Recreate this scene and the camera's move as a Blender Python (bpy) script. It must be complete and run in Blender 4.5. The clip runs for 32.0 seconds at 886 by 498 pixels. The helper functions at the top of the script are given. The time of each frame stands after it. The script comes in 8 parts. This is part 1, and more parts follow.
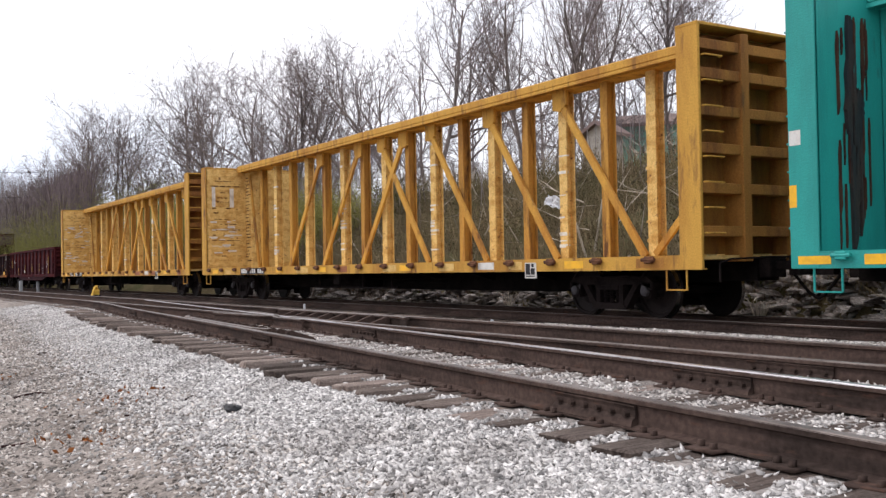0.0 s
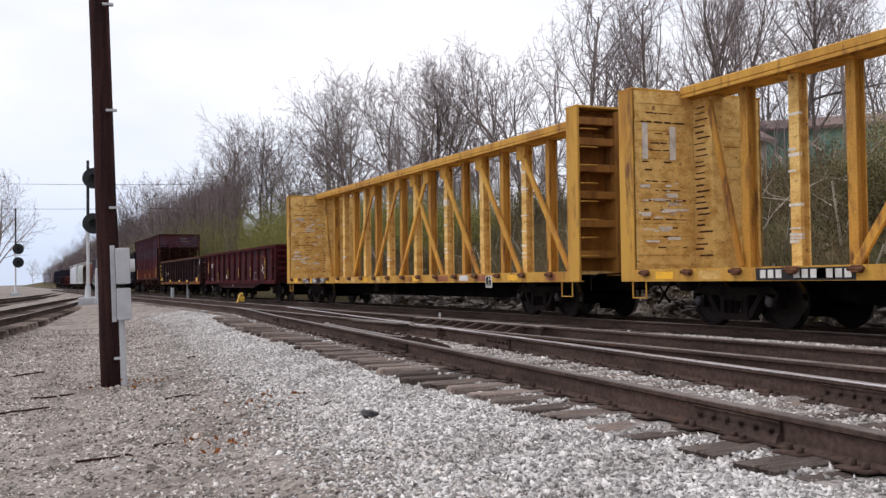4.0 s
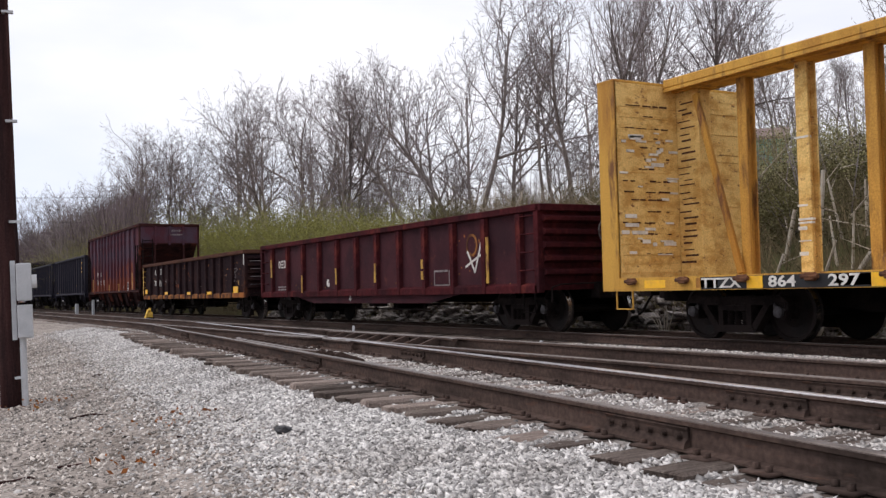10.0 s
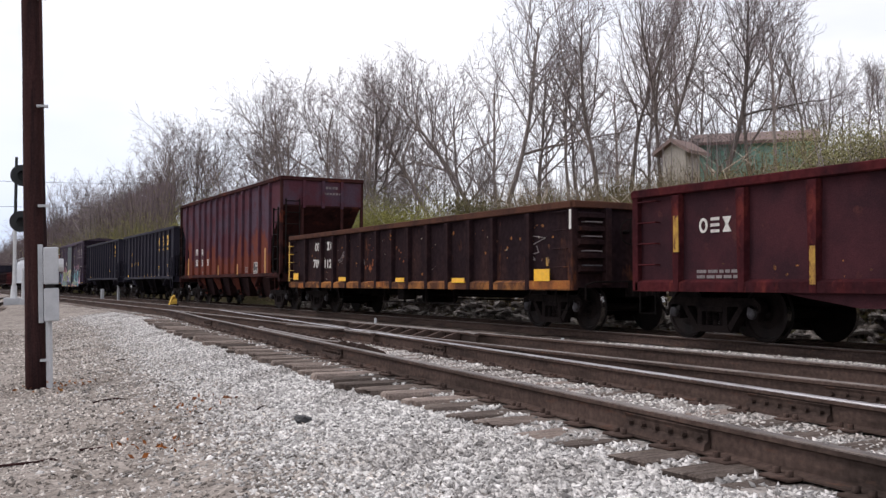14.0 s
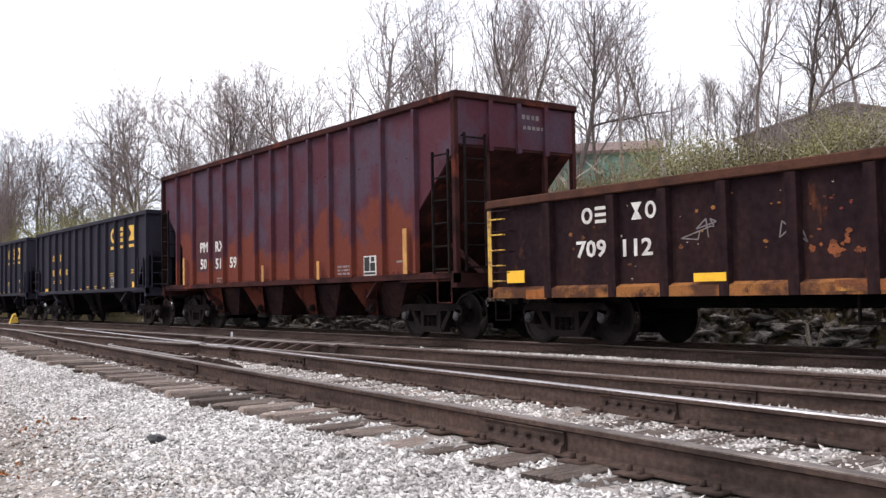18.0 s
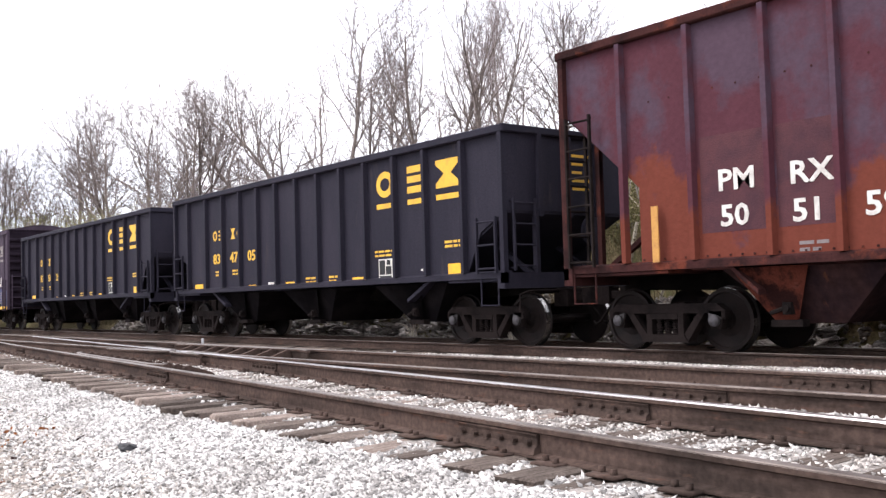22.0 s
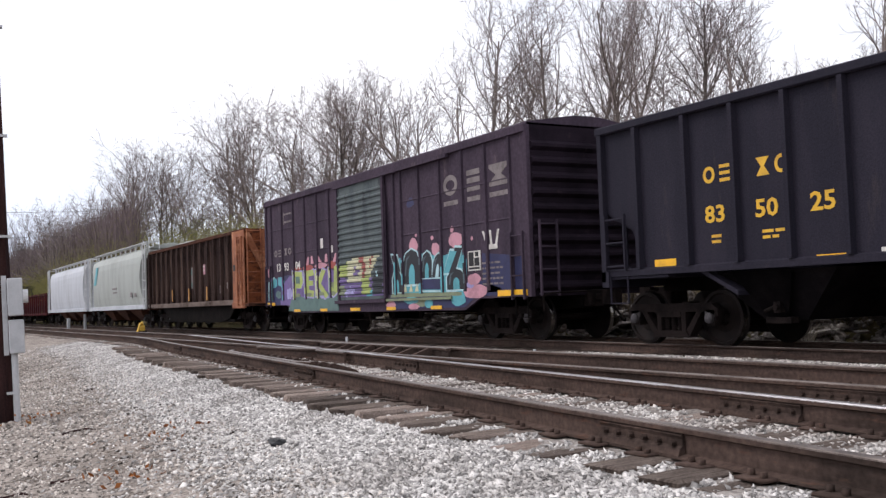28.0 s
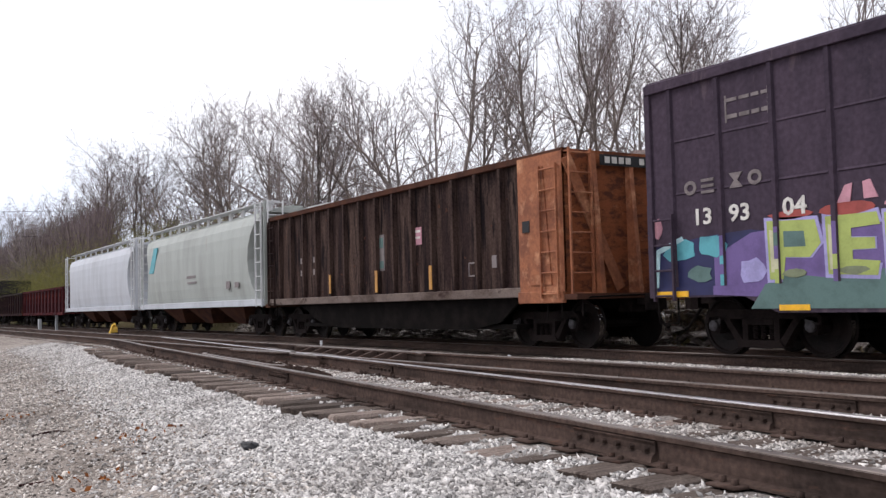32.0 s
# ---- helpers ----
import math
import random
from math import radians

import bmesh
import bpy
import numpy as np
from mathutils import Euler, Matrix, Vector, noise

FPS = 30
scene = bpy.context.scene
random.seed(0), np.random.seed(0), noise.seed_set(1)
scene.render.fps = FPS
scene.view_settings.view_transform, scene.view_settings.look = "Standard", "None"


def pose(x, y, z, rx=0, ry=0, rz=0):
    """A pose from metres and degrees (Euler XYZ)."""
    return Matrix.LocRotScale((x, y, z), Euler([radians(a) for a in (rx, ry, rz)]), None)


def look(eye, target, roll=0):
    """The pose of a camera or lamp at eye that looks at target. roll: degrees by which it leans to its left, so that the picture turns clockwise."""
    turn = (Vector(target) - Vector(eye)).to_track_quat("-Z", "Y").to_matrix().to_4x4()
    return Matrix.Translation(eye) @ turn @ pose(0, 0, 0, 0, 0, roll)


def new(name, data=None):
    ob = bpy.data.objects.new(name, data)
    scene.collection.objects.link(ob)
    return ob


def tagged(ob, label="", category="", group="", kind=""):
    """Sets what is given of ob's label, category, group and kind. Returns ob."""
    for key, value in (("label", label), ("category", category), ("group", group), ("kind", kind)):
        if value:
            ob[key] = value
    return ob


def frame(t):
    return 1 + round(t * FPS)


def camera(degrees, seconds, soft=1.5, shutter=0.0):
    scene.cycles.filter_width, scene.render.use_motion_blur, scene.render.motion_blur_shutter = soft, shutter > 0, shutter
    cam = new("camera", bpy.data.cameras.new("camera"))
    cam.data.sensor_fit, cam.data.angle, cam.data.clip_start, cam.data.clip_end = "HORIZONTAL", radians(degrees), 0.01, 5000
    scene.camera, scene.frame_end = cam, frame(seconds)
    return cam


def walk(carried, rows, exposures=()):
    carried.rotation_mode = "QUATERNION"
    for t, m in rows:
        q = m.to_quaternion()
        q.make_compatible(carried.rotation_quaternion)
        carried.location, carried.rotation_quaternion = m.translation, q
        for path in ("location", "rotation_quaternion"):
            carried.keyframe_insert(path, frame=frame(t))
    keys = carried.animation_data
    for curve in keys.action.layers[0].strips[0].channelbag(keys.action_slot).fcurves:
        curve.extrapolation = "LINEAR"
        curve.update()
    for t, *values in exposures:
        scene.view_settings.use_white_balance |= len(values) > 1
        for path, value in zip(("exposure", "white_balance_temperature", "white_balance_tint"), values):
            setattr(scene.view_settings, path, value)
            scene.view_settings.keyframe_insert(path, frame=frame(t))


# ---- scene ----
# ---------------------------------------------------------------- camera
EYE = (0.0, 0.0, 0.89)
cam = camera(48.98, 32.0, soft=1.4)
# seconds, yaw, pitch, roll in degrees; the train runs along +x
PATH = [
    (0, 57.850, 1.150, -1.000),
    (0.5, 57.886, 1.049, -0.980),
    (1, 57.868, 0.803, -0.624),
    (1.5, 57.746, 0.310, -0.554),
    (2, 58.918, 0.699, -1.034),
    (2.5, 63.077, 1.127, -1.077),
    (3, 65.645, 1.618, -0.544),
    (3.5, 65.948, 1.840, -0.681),
    (5.5, 64.641, 1.782, -0.826),
    (6, 64.666, 2.034, -0.626),
    (6.5, 64.491, 2.046, -0.817),
    (7, 63.900, 2.025, -1.027),
    (7.5, 63.002, 2.238, -1.284),
    (8, 62.519, 2.434, -1.243),
    (8.5, 61.963, 2.591, -1.485),
    (9, 61.236, 2.587, -1.600),
    (9.5, 60.772, 2.613, -1.635),
    (10, 60.658, 2.448, -1.327),
    (10.5, 60.760, 2.289, -1.662),
    (11, 60.796, 2.251, -1.609),
    (11.5, 61.407, 2.213, -1.234),
    (12, 61.478, 2.352, -0.905),
    (12.5, 62.059, 2.631, -1.005),
    (13, 62.551, 2.875, -0.961),
    (13.5, 62.602, 2.938, -0.866),
    (14, 62.054, 2.134, 0.203),
    (14.5, 60.917, 2.423, -0.484),
    (15, 58.685, 2.252, 0.343),
    (15.5, 55.449, 2.152, -0.239),
    (17.5, 54.086, 3.290, -1.039),
    (18, 53.705, 2.661, -1.041),
    (18.5, 52.768, 3.052, -1.404),
    (19, 51.762, 2.990, -1.436),
    (19.5, 51.215, 2.978, -1.846),
    (20, 50.976, 3.014, -1.590),
    (20.5, 51.331, 2.932, -1.284),
    (21, 51.660, 2.849, -1.377),
    (21.5, 51.878, 2.829, -1.382),
    (22, 52.031, 2.849, -1.657),
    (22.5, 52.435, 2.972, -1.506),
    (23, 53.153, 3.330, -1.591),
    (23.5, 53.590, 3.350, -1.634),
    (24, 53.845, 3.356, -1.776),
    (24.5, 55.688, 3.313, -1.856),
    (25, 58.870, 3.048, -2.135),
    (25.5, 60.487, 3.021, -2.418),
    (26, 60.923, 2.908, -2.300),
    (26.5, 60.582, 2.865, -2.023),
    (28.5, 59.776, 3.203, -2.102),
    (29, 58.774, 3.179, -2.152),
    (29.5, 59.380, 3.123, -2.442),
    (30, 59.217, 3.023, -2.441),
    (30.5, 58.906, 2.963, -2.352),
    (31, 58.768, 3.098, -2.100),
    (31.5, 58.474, 3.163, -1.660),
    (32, 58.770, 3.250, -1.406),
]


def view(yaw, pitch, roll):
    y, p = radians(yaw), radians(pitch)
    ahead = Vector((-math.sin(y) * math.cos(p), math.cos(y) * math.cos(p), math.sin(p)))
    eye = Vector(EYE)
    return look(eye, eye + ahead * 10.0, roll)


EXPOSE = [(t, e, 6350, 14) for t, e in ((0.0, 0.3), (2.0, 0.2), (3.5, 0.08), (6.0, 0.05), (9.0, 0.05), (12.0, 0.12), (15.0, 0.2), (17.5, 0.55), (19.0, 0.8), (20.5, 1.2), (21.5, 1.2), (23.0, 0.85), (24.5, 0.55), (26.0, 0.3), (29.0, 0.25), (32.0, 0.25))]
walk(cam, [(t, view(a, b, c)) for t, a, b, c in PATH], EXPOSE)

# ---------------------------------------------------------------- sky and light
world = bpy.data.worlds.new("sky")
scene.world = world
world.use_nodes = True
wn, wl = world.node_tree.nodes, world.node_tree.links
wn.clear()
w_out = wn.new("ShaderNodeOutputWorld")
w_bg = wn.new("ShaderNodeBackground")
w_sky = wn.new("ShaderNodeTexSky")
w_sky.sky_type = "NISHITA"
w_sky.sun_disc = False
w_sky.sun_elevation = radians(50)
w_sky.sun_rotation = radians(221)
w_dim = wn.new("ShaderNodeVectorMath")
w_dim.operation = "SCALE"
w_dim.inputs["Scale"].default_value = 0.11
w_co = wn.new("ShaderNodeTexCoord")
w_map = wn.new("ShaderNodeMapping")
w_map.inputs["Scale"].default_value = (1.6, 1.6, 4.5)
w_noise = wn.new("ShaderNodeTexNoise")
w_noise.inputs["Scale"].default_value = 1.3
w_noise.inputs["Detail"].default_value = 5
w_noise.inputs["Roughness"].default_value = 0.5
w_ramp = wn.new("ShaderNodeValToRGB")
w_ramp.color_ramp.elements[0].position, w_ramp.color_ramp.elements[0].color = 0.36, (0.70, 0.70, 0.70, 1)
w_ramp.color_ramp.elements[1].position, w_ramp.color_ramp.elements[1].color = 0.60, (1, 1, 1, 1)
w_mix = wn.new("ShaderNodeMixRGB")
w_sep = wn.new("ShaderNodeSeparateXYZ")
w_low = wn.new("ShaderNodeValToRGB")
w_low.color_ramp.elements[0].position, w_low.color_ramp.elements[0].color = 0.02, (0.66, 0.77, 0.95, 1)
w_low.color_ramp.elements[1].position, w_low.color_ramp.elements[1].color = 0.20, (1.04, 1.045, 1.07, 1)
wl.new(w_co.outputs["Generated"], w_sep.inputs[0])
w_side = wn.new("ShaderNodeMath")
w_side.operation = "MULTIPLY_ADD"
w_side.inputs[1].default_value, w_side.inputs[2].default_value = 0.75, 0.75
w_add = wn.new("ShaderNodeMath")
wl.new(w_sep.outputs[0], w_side.inputs[0])
wl.new(w_side.outputs[0], w_add.inputs[0])
wl.new(w_sep.outputs[2], w_add.inputs[1])
wl.new(w_add.outputs[0], w_low.inputs[0])
wl.new(w_low.outputs[0], w_mix.inputs[2])
wl.new(w_sky.outputs[0], w_dim.inputs[0])
wl.new(w_dim.outputs[0], w_mix.inputs[1])
wl.new(w_co.outputs["Generated"], w_map.inputs[0])
wl.new(w_map.outputs[0], w_noise.inputs["Vector"])
wl.new(w_noise.outputs[0], w_ramp.inputs[0])
wl.new(w_ramp.outputs[0], w_mix.inputs[0])
wl.new(w_mix.outputs[0], w_bg.inputs["Color"])
w_bg.inputs["Strength"].default_value = 1.0
wl.new(w_bg.outputs[0], w_out.inputs["Surface"])

sun = new("sun", bpy.data.lights.new("sun", "SUN"))
sun.data.energy, sun.data.angle, sun.data.color = 1.3, radians(22), (1.0, 0.96, 0.9)
sun.matrix_world = look((-14, -16, 26), (0, 0, 0))

# ---------------------------------------------------------------- materials


def rgb(c, k=1.0):
    return (c[0] * k, c[1] * k, c[2] * k, 1)


def surface(name, base, other=None, rough=0.7, metal=0.0, scale=1.2, cover=(0.45, 0.62), stretch=(1, 1, 1),
            grain=0.18, grain_scale=40.0, bump=0.25, third=None, third_scale=5.0, third_cover=(0.6, 0.68),
            island=0.0, each=0.0, coords="Object", spec=0.35, band=None, third_band=None):
    """A worn surface: a base colour, a second one in large patches, a third in small ones, fine grain and relief."""
    m = bpy.data.materials.new(name)
    m.use_nodes = True
    n, l = m.node_tree.nodes, m.node_tree.links
    bsdf = n["Principled BSDF"]
    co = n.new("ShaderNodeTexCoord")
    mp = n.new("ShaderNodeMapping")
    mp.inputs["Scale"].default_value = stretch
    l.new(co.outputs[coords], mp.inputs[0])
    last = n.new("ShaderNodeRGB")
    last.outputs[0].default_value = rgb(base)
    col = last.outputs[0]

    def patch(colour, sc, lo, hi, detail, shift, level=None):
        nonlocal col
        tex = n.new("ShaderNodeTexNoise")
        tex.noise_dimensions = "4D"
        tex.inputs["W"].default_value = shift
        tex.inputs["Scale"].default_value, tex.inputs["Detail"].default_value = sc, detail
        tex.inputs["Roughness"].default_value = 0.65
        l.new(mp.outputs[0], tex.inputs["Vector"])
        rp = n.new("ShaderNodeValToRGB")
        rp.color_ramp.elements[0].position, rp.color_ramp.elements[1].position = lo, hi
        src = tex.outputs[0]
        if level:
            # the patch grows below a height: (height, slope)
            sep = n.new("ShaderNodeSeparateXYZ")
            l.new(co.outputs[coords], sep.inputs[0])
            ma = n.new("ShaderNodeMath")
            ma.operation = "MULTIPLY_ADD"
            l.new(sep.outputs[2], ma.inputs[0])
            ma.inputs[1].default_value, ma.inputs[2].default_value = -level[1], level[0] * level[1]
            ad = n.new("ShaderNodeMath")
            l.new(src, ad.inputs[0])
            l.new(ma.outputs[0], ad.inputs[1])
            src = ad.outputs[0]
        l.new(src, rp.inputs[0])
        mx = n.new("ShaderNodeMixRGB")
        l.new(rp.outputs[0], mx.inputs[0])
        l.new(col, mx.inputs[1])
        mx.inputs[2].default_value = rgb(colour)
        col = mx.outputs[0]

    if other:
        patch(other, scale, cover[0], cover[1], 6, 1.7, band)
    if third:
        patch(third, third_scale, third_cover[0], third_cover[1], 8, 5.3, third_band)
    fine = n.new("ShaderNodeTexNoise")
    fine.inputs["Scale"].default_value, fine.inputs["Detail"].default_value = grain_scale, 5
    l.new(co.outputs[coords], fine.inputs["Vector"])
    gr = n.new("ShaderNodeMapRange")
    gr.inputs["To Min"].default_value, gr.inputs["To Max"].default_value = 1 - grain * 2, 1 + grain * 2
    l.new(fine.outputs[0], gr.inputs["Value"])
    val = gr.outputs[0]
    for amount, node, out in ((island, "ShaderNodeNewGeometry", "Random Per Island"), (each, "ShaderNodeObjectInfo", "Random")):
        if amount:
            g = n.new(node)
            r = n.new("ShaderNodeMapRange")
            r.inputs["To Min"].default_value, r.inputs["To Max"].default_value = 1 - amount, 1 + amount
            l.new(g.outputs[out], r.inputs["Value"])
            mu = n.new("ShaderNodeMath")
            mu.operation = "MULTIPLY"
            l.new(val, mu.inputs[0])
            l.new(r.outputs[0], mu.inputs[1])
            val = mu.outputs[0]
    sc = n.new("ShaderNodeVectorMath")
    sc.operation = "SCALE"
    l.new(col, sc.inputs[0])
    l.new(val, sc.inputs["Scale"])
    l.new(sc.outputs[0], bsdf.inputs["Base Color"])
    bsdf.inputs["Roughness"].default_value = rough
    bsdf.inputs["Metallic"].default_value = metal
    bsdf.inputs["Specular IOR Level"].default_value = spec
    if bump:
        b = n.new("ShaderNodeBump")
        b.inputs["Strength"].default_value, b.inputs["Distance"].default_value = bump, 0.02
        l.new(fine.outputs[0], b.inputs["Height"])
        l.new(b.outputs[0], bsdf.inputs["Normal"])
    return m


STREAK = (1.0, 1.0, 0.22)
M = {}
M["yellow"] = surface("yellow car paint", (0.55, 0.305, 0.060), (0.39, 0.190, 0.040), 0.65, scale=1.3, stretch=STREAK, third=(0.17, 0.080, 0.036), third_scale=3.5, third_cover=(0.54, 0.66), grain=0.18, spec=0.12)
M["yellow_worn"] = surface("scuffed yellow paint", (0.68, 0.46, 0.17), (0.49, 0.28, 0.08), 0.75, scale=3.0, stretch=(1, 1, 1.6), third=(0.20, 0.10, 0.05), third_scale=7.0, third_cover=(0.585, 0.66), grain=0.24, spec=0.1)
M["teal"] = surface("teal car paint", (0.018, 0.32, 0.285), (0.013, 0.235, 0.21), 0.55, scale=1.0, stretch=STREAK, third=(0.03, 0.09, 0.09), third_scale=2.5, third_cover=(0.62, 0.72), grain=0.1)
M["maroon"] = surface("faded maroon paint", (0.066, 0.0145, 0.0165), (0.032, 0.0105, 0.0130), 0.75, scale=1.5, cover=(0.42, 0.60), stretch=(1, 1, 0.5), third=(0.115, 0.026, 0.022), third_scale=2.2, third_cover=(0.58, 0.68), grain=0.3, grain_scale=10, bump=0.5, spec=0.02)
M["maroon_dull"] = surface("purple grey faded maroon sheet", (0.058, 0.0195, 0.0240), (0.033, 0.0140, 0.0180), 0.75, scale=1.1, cover=(0.42, 0.60), third=(0.090, 0.030, 0.027), third_scale=2.6, third_cover=(0.60, 0.70), grain=0.16, spec=0.05)
M["brown"] = surface("weathered black brown paint", (0.0185, 0.0108, 0.0128), (0.0335, 0.0172, 0.0166), 0.8, scale=1.6, cover=(0.46, 0.62), band=(1.6, 0.05), stretch=(1.0, 1.0, 0.35), third=(0.12, 0.043, 0.020), third_scale=1.7, third_cover=(0.61, 0.69), grain=0.32, grain_scale=10, bump=0.5, spec=0.03)
M["rust"] = surface("orange rust and old yellow paint", (0.30, 0.11, 0.035), (0.12, 0.05, 0.03), 0.85, scale=2.2, third=(0.42, 0.22, 0.06), third_scale=4.0, third_cover=(0.55, 0.66), grain=0.2, spec=0.03)
M["toprust"] = surface("brown rusted top chord", (0.085, 0.040, 0.028), (0.05, 0.026, 0.022), 0.85, scale=1.8, grain=0.2, spec=0.03)
M["hopper_red"] = surface("purple red hopper paint", (0.080, 0.029, 0.039), (0.074, 0.047, 0.066), 0.75, scale=0.7, cover=(0.46, 0.56), stretch=(1, 1, 0.9), third=(0.135, 0.038, 0.026), third_scale=0.62, third_cover=(0.485, 0.545), third_band=(2.35, 0.17), grain=0.10, grain_scale=14, bump=0.3, spec=0.05)
M["repaint"] = surface("old maroon repaint", (0.088, 0.038, 0.044), (0.062, 0.030, 0.038), 0.75, scale=2.0, grain=0.1, spec=0.05)
M["chute"] = surface("scraped red chute steel", (0.15, 0.042, 0.028), (0.035, 0.014, 0.013), 0.8, scale=2.2, cover=(0.48, 0.56), third=(0.20, 0.07, 0.05), third_scale=4.0, grain=0.2, spec=0.05)
M["black"] = surface("dull black hopper paint", (0.0208, 0.0192, 0.0290), (0.0295, 0.0262, 0.0380), 0.7, scale=0.9, stretch=STREAK, third=(0.050, 0.042, 0.045), third_scale=3.0, third_cover=(0.62, 0.76), grain=0.24, spec=0.08)
M["boxbrown"] = surface("dark purple brown boxcar paint", (0.064, 0.047, 0.066), (0.043, 0.033, 0.047), 0.7, scale=1.0, stretch=STREAK, third=(0.118, 0.086, 0.100), third_scale=2.6, third_cover=(0.6, 0.72), grain=0.22, grain_scale=14, spec=0.05)
M["boxdoor"] = surface("grey green door paint", (0.105, 0.125, 0.130), (0.062, 0.076, 0.083), 0.65, scale=1.3, stretch=(1, 1, 0.4), third=(0.035, 0.04, 0.045), third_scale=3.0, third_cover=(0.58, 0.70), grain=0.14, spec=0.1)
M["og_side"] = surface("rusty black gondola steel", (0.031, 0.0195, 0.0185), (0.085, 0.056, 0.046), 0.8, scale=1.6, cover=(0.44, 0.62), stretch=(2.0, 2.0, 0.25), third=(0.013, 0.010, 0.011), third_scale=3.0, third_cover=(0.50, 0.60), grain=0.34, grain_scale=18, spec=0.03)
M["orange"] = surface("rusted orange paint", (0.31, 0.112, 0.052), (0.19, 0.066, 0.034), 0.75, scale=2.0, third=(0.50, 0.24, 0.13), third_scale=2.0, third_cover=(0.54, 0.66), grain=0.2, grain_scale=16)
M["white"] = surface("off white covered hopper paint", (0.36, 0.385, 0.362), (0.285, 0.30, 0.282), 0.55, scale=0.9, stretch=STREAK, third=(0.28, 0.25, 0.21), third_scale=2.2, third_cover=(0.60, 0.74), grain=0.06)
M["white2"] = surface("pale blue white hopper paint", (0.48, 0.50, 0.54), (0.385, 0.40, 0.43), 0.55, scale=0.9, stretch=STREAK, third=(0.37, 0.35, 0.33), third_scale=2.4, third_cover=(0.64, 0.76), grain=0.06)
# grimy steel, set near black so its colour deepens the shade under cars
M["under"] = surface("grimy steel underframe darkened for shade", (0.006, 0.0052, 0.005), (0.012, 0.0095, 0.009), 0.9, scale=3.0, grain=0.25, spec=0.03)
M["truck"] = surface("dusty brown black cast steel", (0.018, 0.0135, 0.013), (0.008, 0.0065, 0.0065), 0.8, scale=4.0, grain=0.25, spec=0.03)
M["wheel"] = surface("brown wheel steel", (0.016, 0.0115, 0.011), (0.008, 0.007, 0.007), 0.6, metal=0.2, scale=4.0, grain=0.2, spec=0.1)
M["tread"] = surface("bright worn wheel tread", (0.45, 0.44, 0.43), None, 0.25, metal=1.0, grain=0.05)
M["rail"] = surface("brown rail steel", (0.082, 0.056, 0.047), (0.040, 0.029, 0.025), 0.8, scale=2.0, stretch=(0.4, 1, 2.5), third=(0.10, 0.055, 0.040), third_scale=7.0, third_cover=(0.58, 0.68), grain=0.35, grain_scale=25, spec=0.04)
M["railtop"] = surface("dull rail head", (0.18, 0.150, 0.136), (0.09, 0.072, 0.064), 0.5, metal=0.5, scale=2.0, grain=0.14)
M["railshine"] = surface("polished rail head", (0.52, 0.50, 0.51), (0.32, 0.29, 0.29), 0.34, metal=1.0, scale=1.0, grain=0.05, bump=0.05)
M["tie"] = surface("weathered brown timber", (0.185, 0.148, 0.128), (0.080, 0.061, 0.053), 0.9, scale=3.0, stretch=(7, 0.6, 3), third=(0.33, 0.285, 0.25), third_scale=3.0, third_cover=(0.56, 0.72), grain=0.34, grain_scale=60, bump=0.7, each=0.6, spec=0.05)
M["stone"] = surface("grey crushed stone", (0.54, 0.518, 0.500), (0.38, 0.357, 0.340), 0.95, scale=1.5, grain=0.2, grain_scale=60, bump=0.3, island=0.62, spec=0.08)
M["ballast"] = surface("ballast bed", (0.30, 0.272, 0.252), (0.19, 0.168, 0.153), 0.95, scale=0.5, cover=(0.5, 0.62), third=(0.085, 0.070, 0.061), third_scale=16.0, third_cover=(0.52, 0.66), grain=0.5, grain_scale=38, bump=1.0, spec=0.05)
M["dirtstone"] = surface("brown grey pebbles", (0.44, 0.400, 0.365), (0.20, 0.170, 0.147), 0.95, scale=1.2, grain=0.15, bump=0.2, island=0.78, spec=0.1)
M["pine"] = surface("dark creosoted pole wood", (0.046, 0.022, 0.021), (0.022, 0.013, 0.0135), 0.85, scale=2.0, stretch=(5, 5, 0.3), third=(0.085, 0.042, 0.038), third_scale=3.0, third_cover=(0.58, 0.70), grain=0.25, bump=0.5, spec=0.05)
M["galv"] = surface("light grey enamelled steel", (0.46, 0.47, 0.49), (0.38, 0.39, 0.41), 0.45, scale=2.0, grain=0.06)
M["galv_dull"] = surface("dull bare grey iron", (0.16, 0.135, 0.135), (0.08, 0.065, 0.065), 0.7, scale=4.0, grain=0.15, spec=0.1)
M["silver"] = surface("aluminium paint", (0.60, 0.61, 0.62), (0.48, 0.48, 0.49), 0.5, scale=3.0, grain=0.06)
M["signal"] = surface("flat black signal paint", (0.014, 0.016, 0.018), None, 0.6, grain=0.1)
M["decal_y"] = surface("faded yellow lettering paint", (0.72, 0.42, 0.035), (0.58, 0.33, 0.04), 0.55, scale=4.0, grain=0.06, bump=0)
M["decal_w"] = surface("faded white lettering paint", (0.66, 0.64, 0.60), (0.48, 0.45, 0.42), 0.6, scale=5.0, grain=0.08, bump=0)
M["decal_g"] = surface("faint grey lettering paint", (0.20, 0.17, 0.17), (0.12, 0.10, 0.10), 0.6, scale=5.0, grain=0.08, bump=0)
M["reflex"] = surface("bright yellow reflective tape", (0.86, 0.47, 0.02), (0.72, 0.38, 0.03), 0.45, scale=5.0, grain=0.05, bump=0)
M["decal_k"] = surface("black panel paint", (0.012, 0.012, 0.014), None, 0.6, grain=0.1, bump=0)
M["bark"] = surface("grey bark", (0.225, 0.187, 0.172), (0.115, 0.094, 0.087), 0.9, scale=3.0, stretch=(3, 3, 0.6), grain=0.25, bump=0.5, each=0.45, spec=0.05)
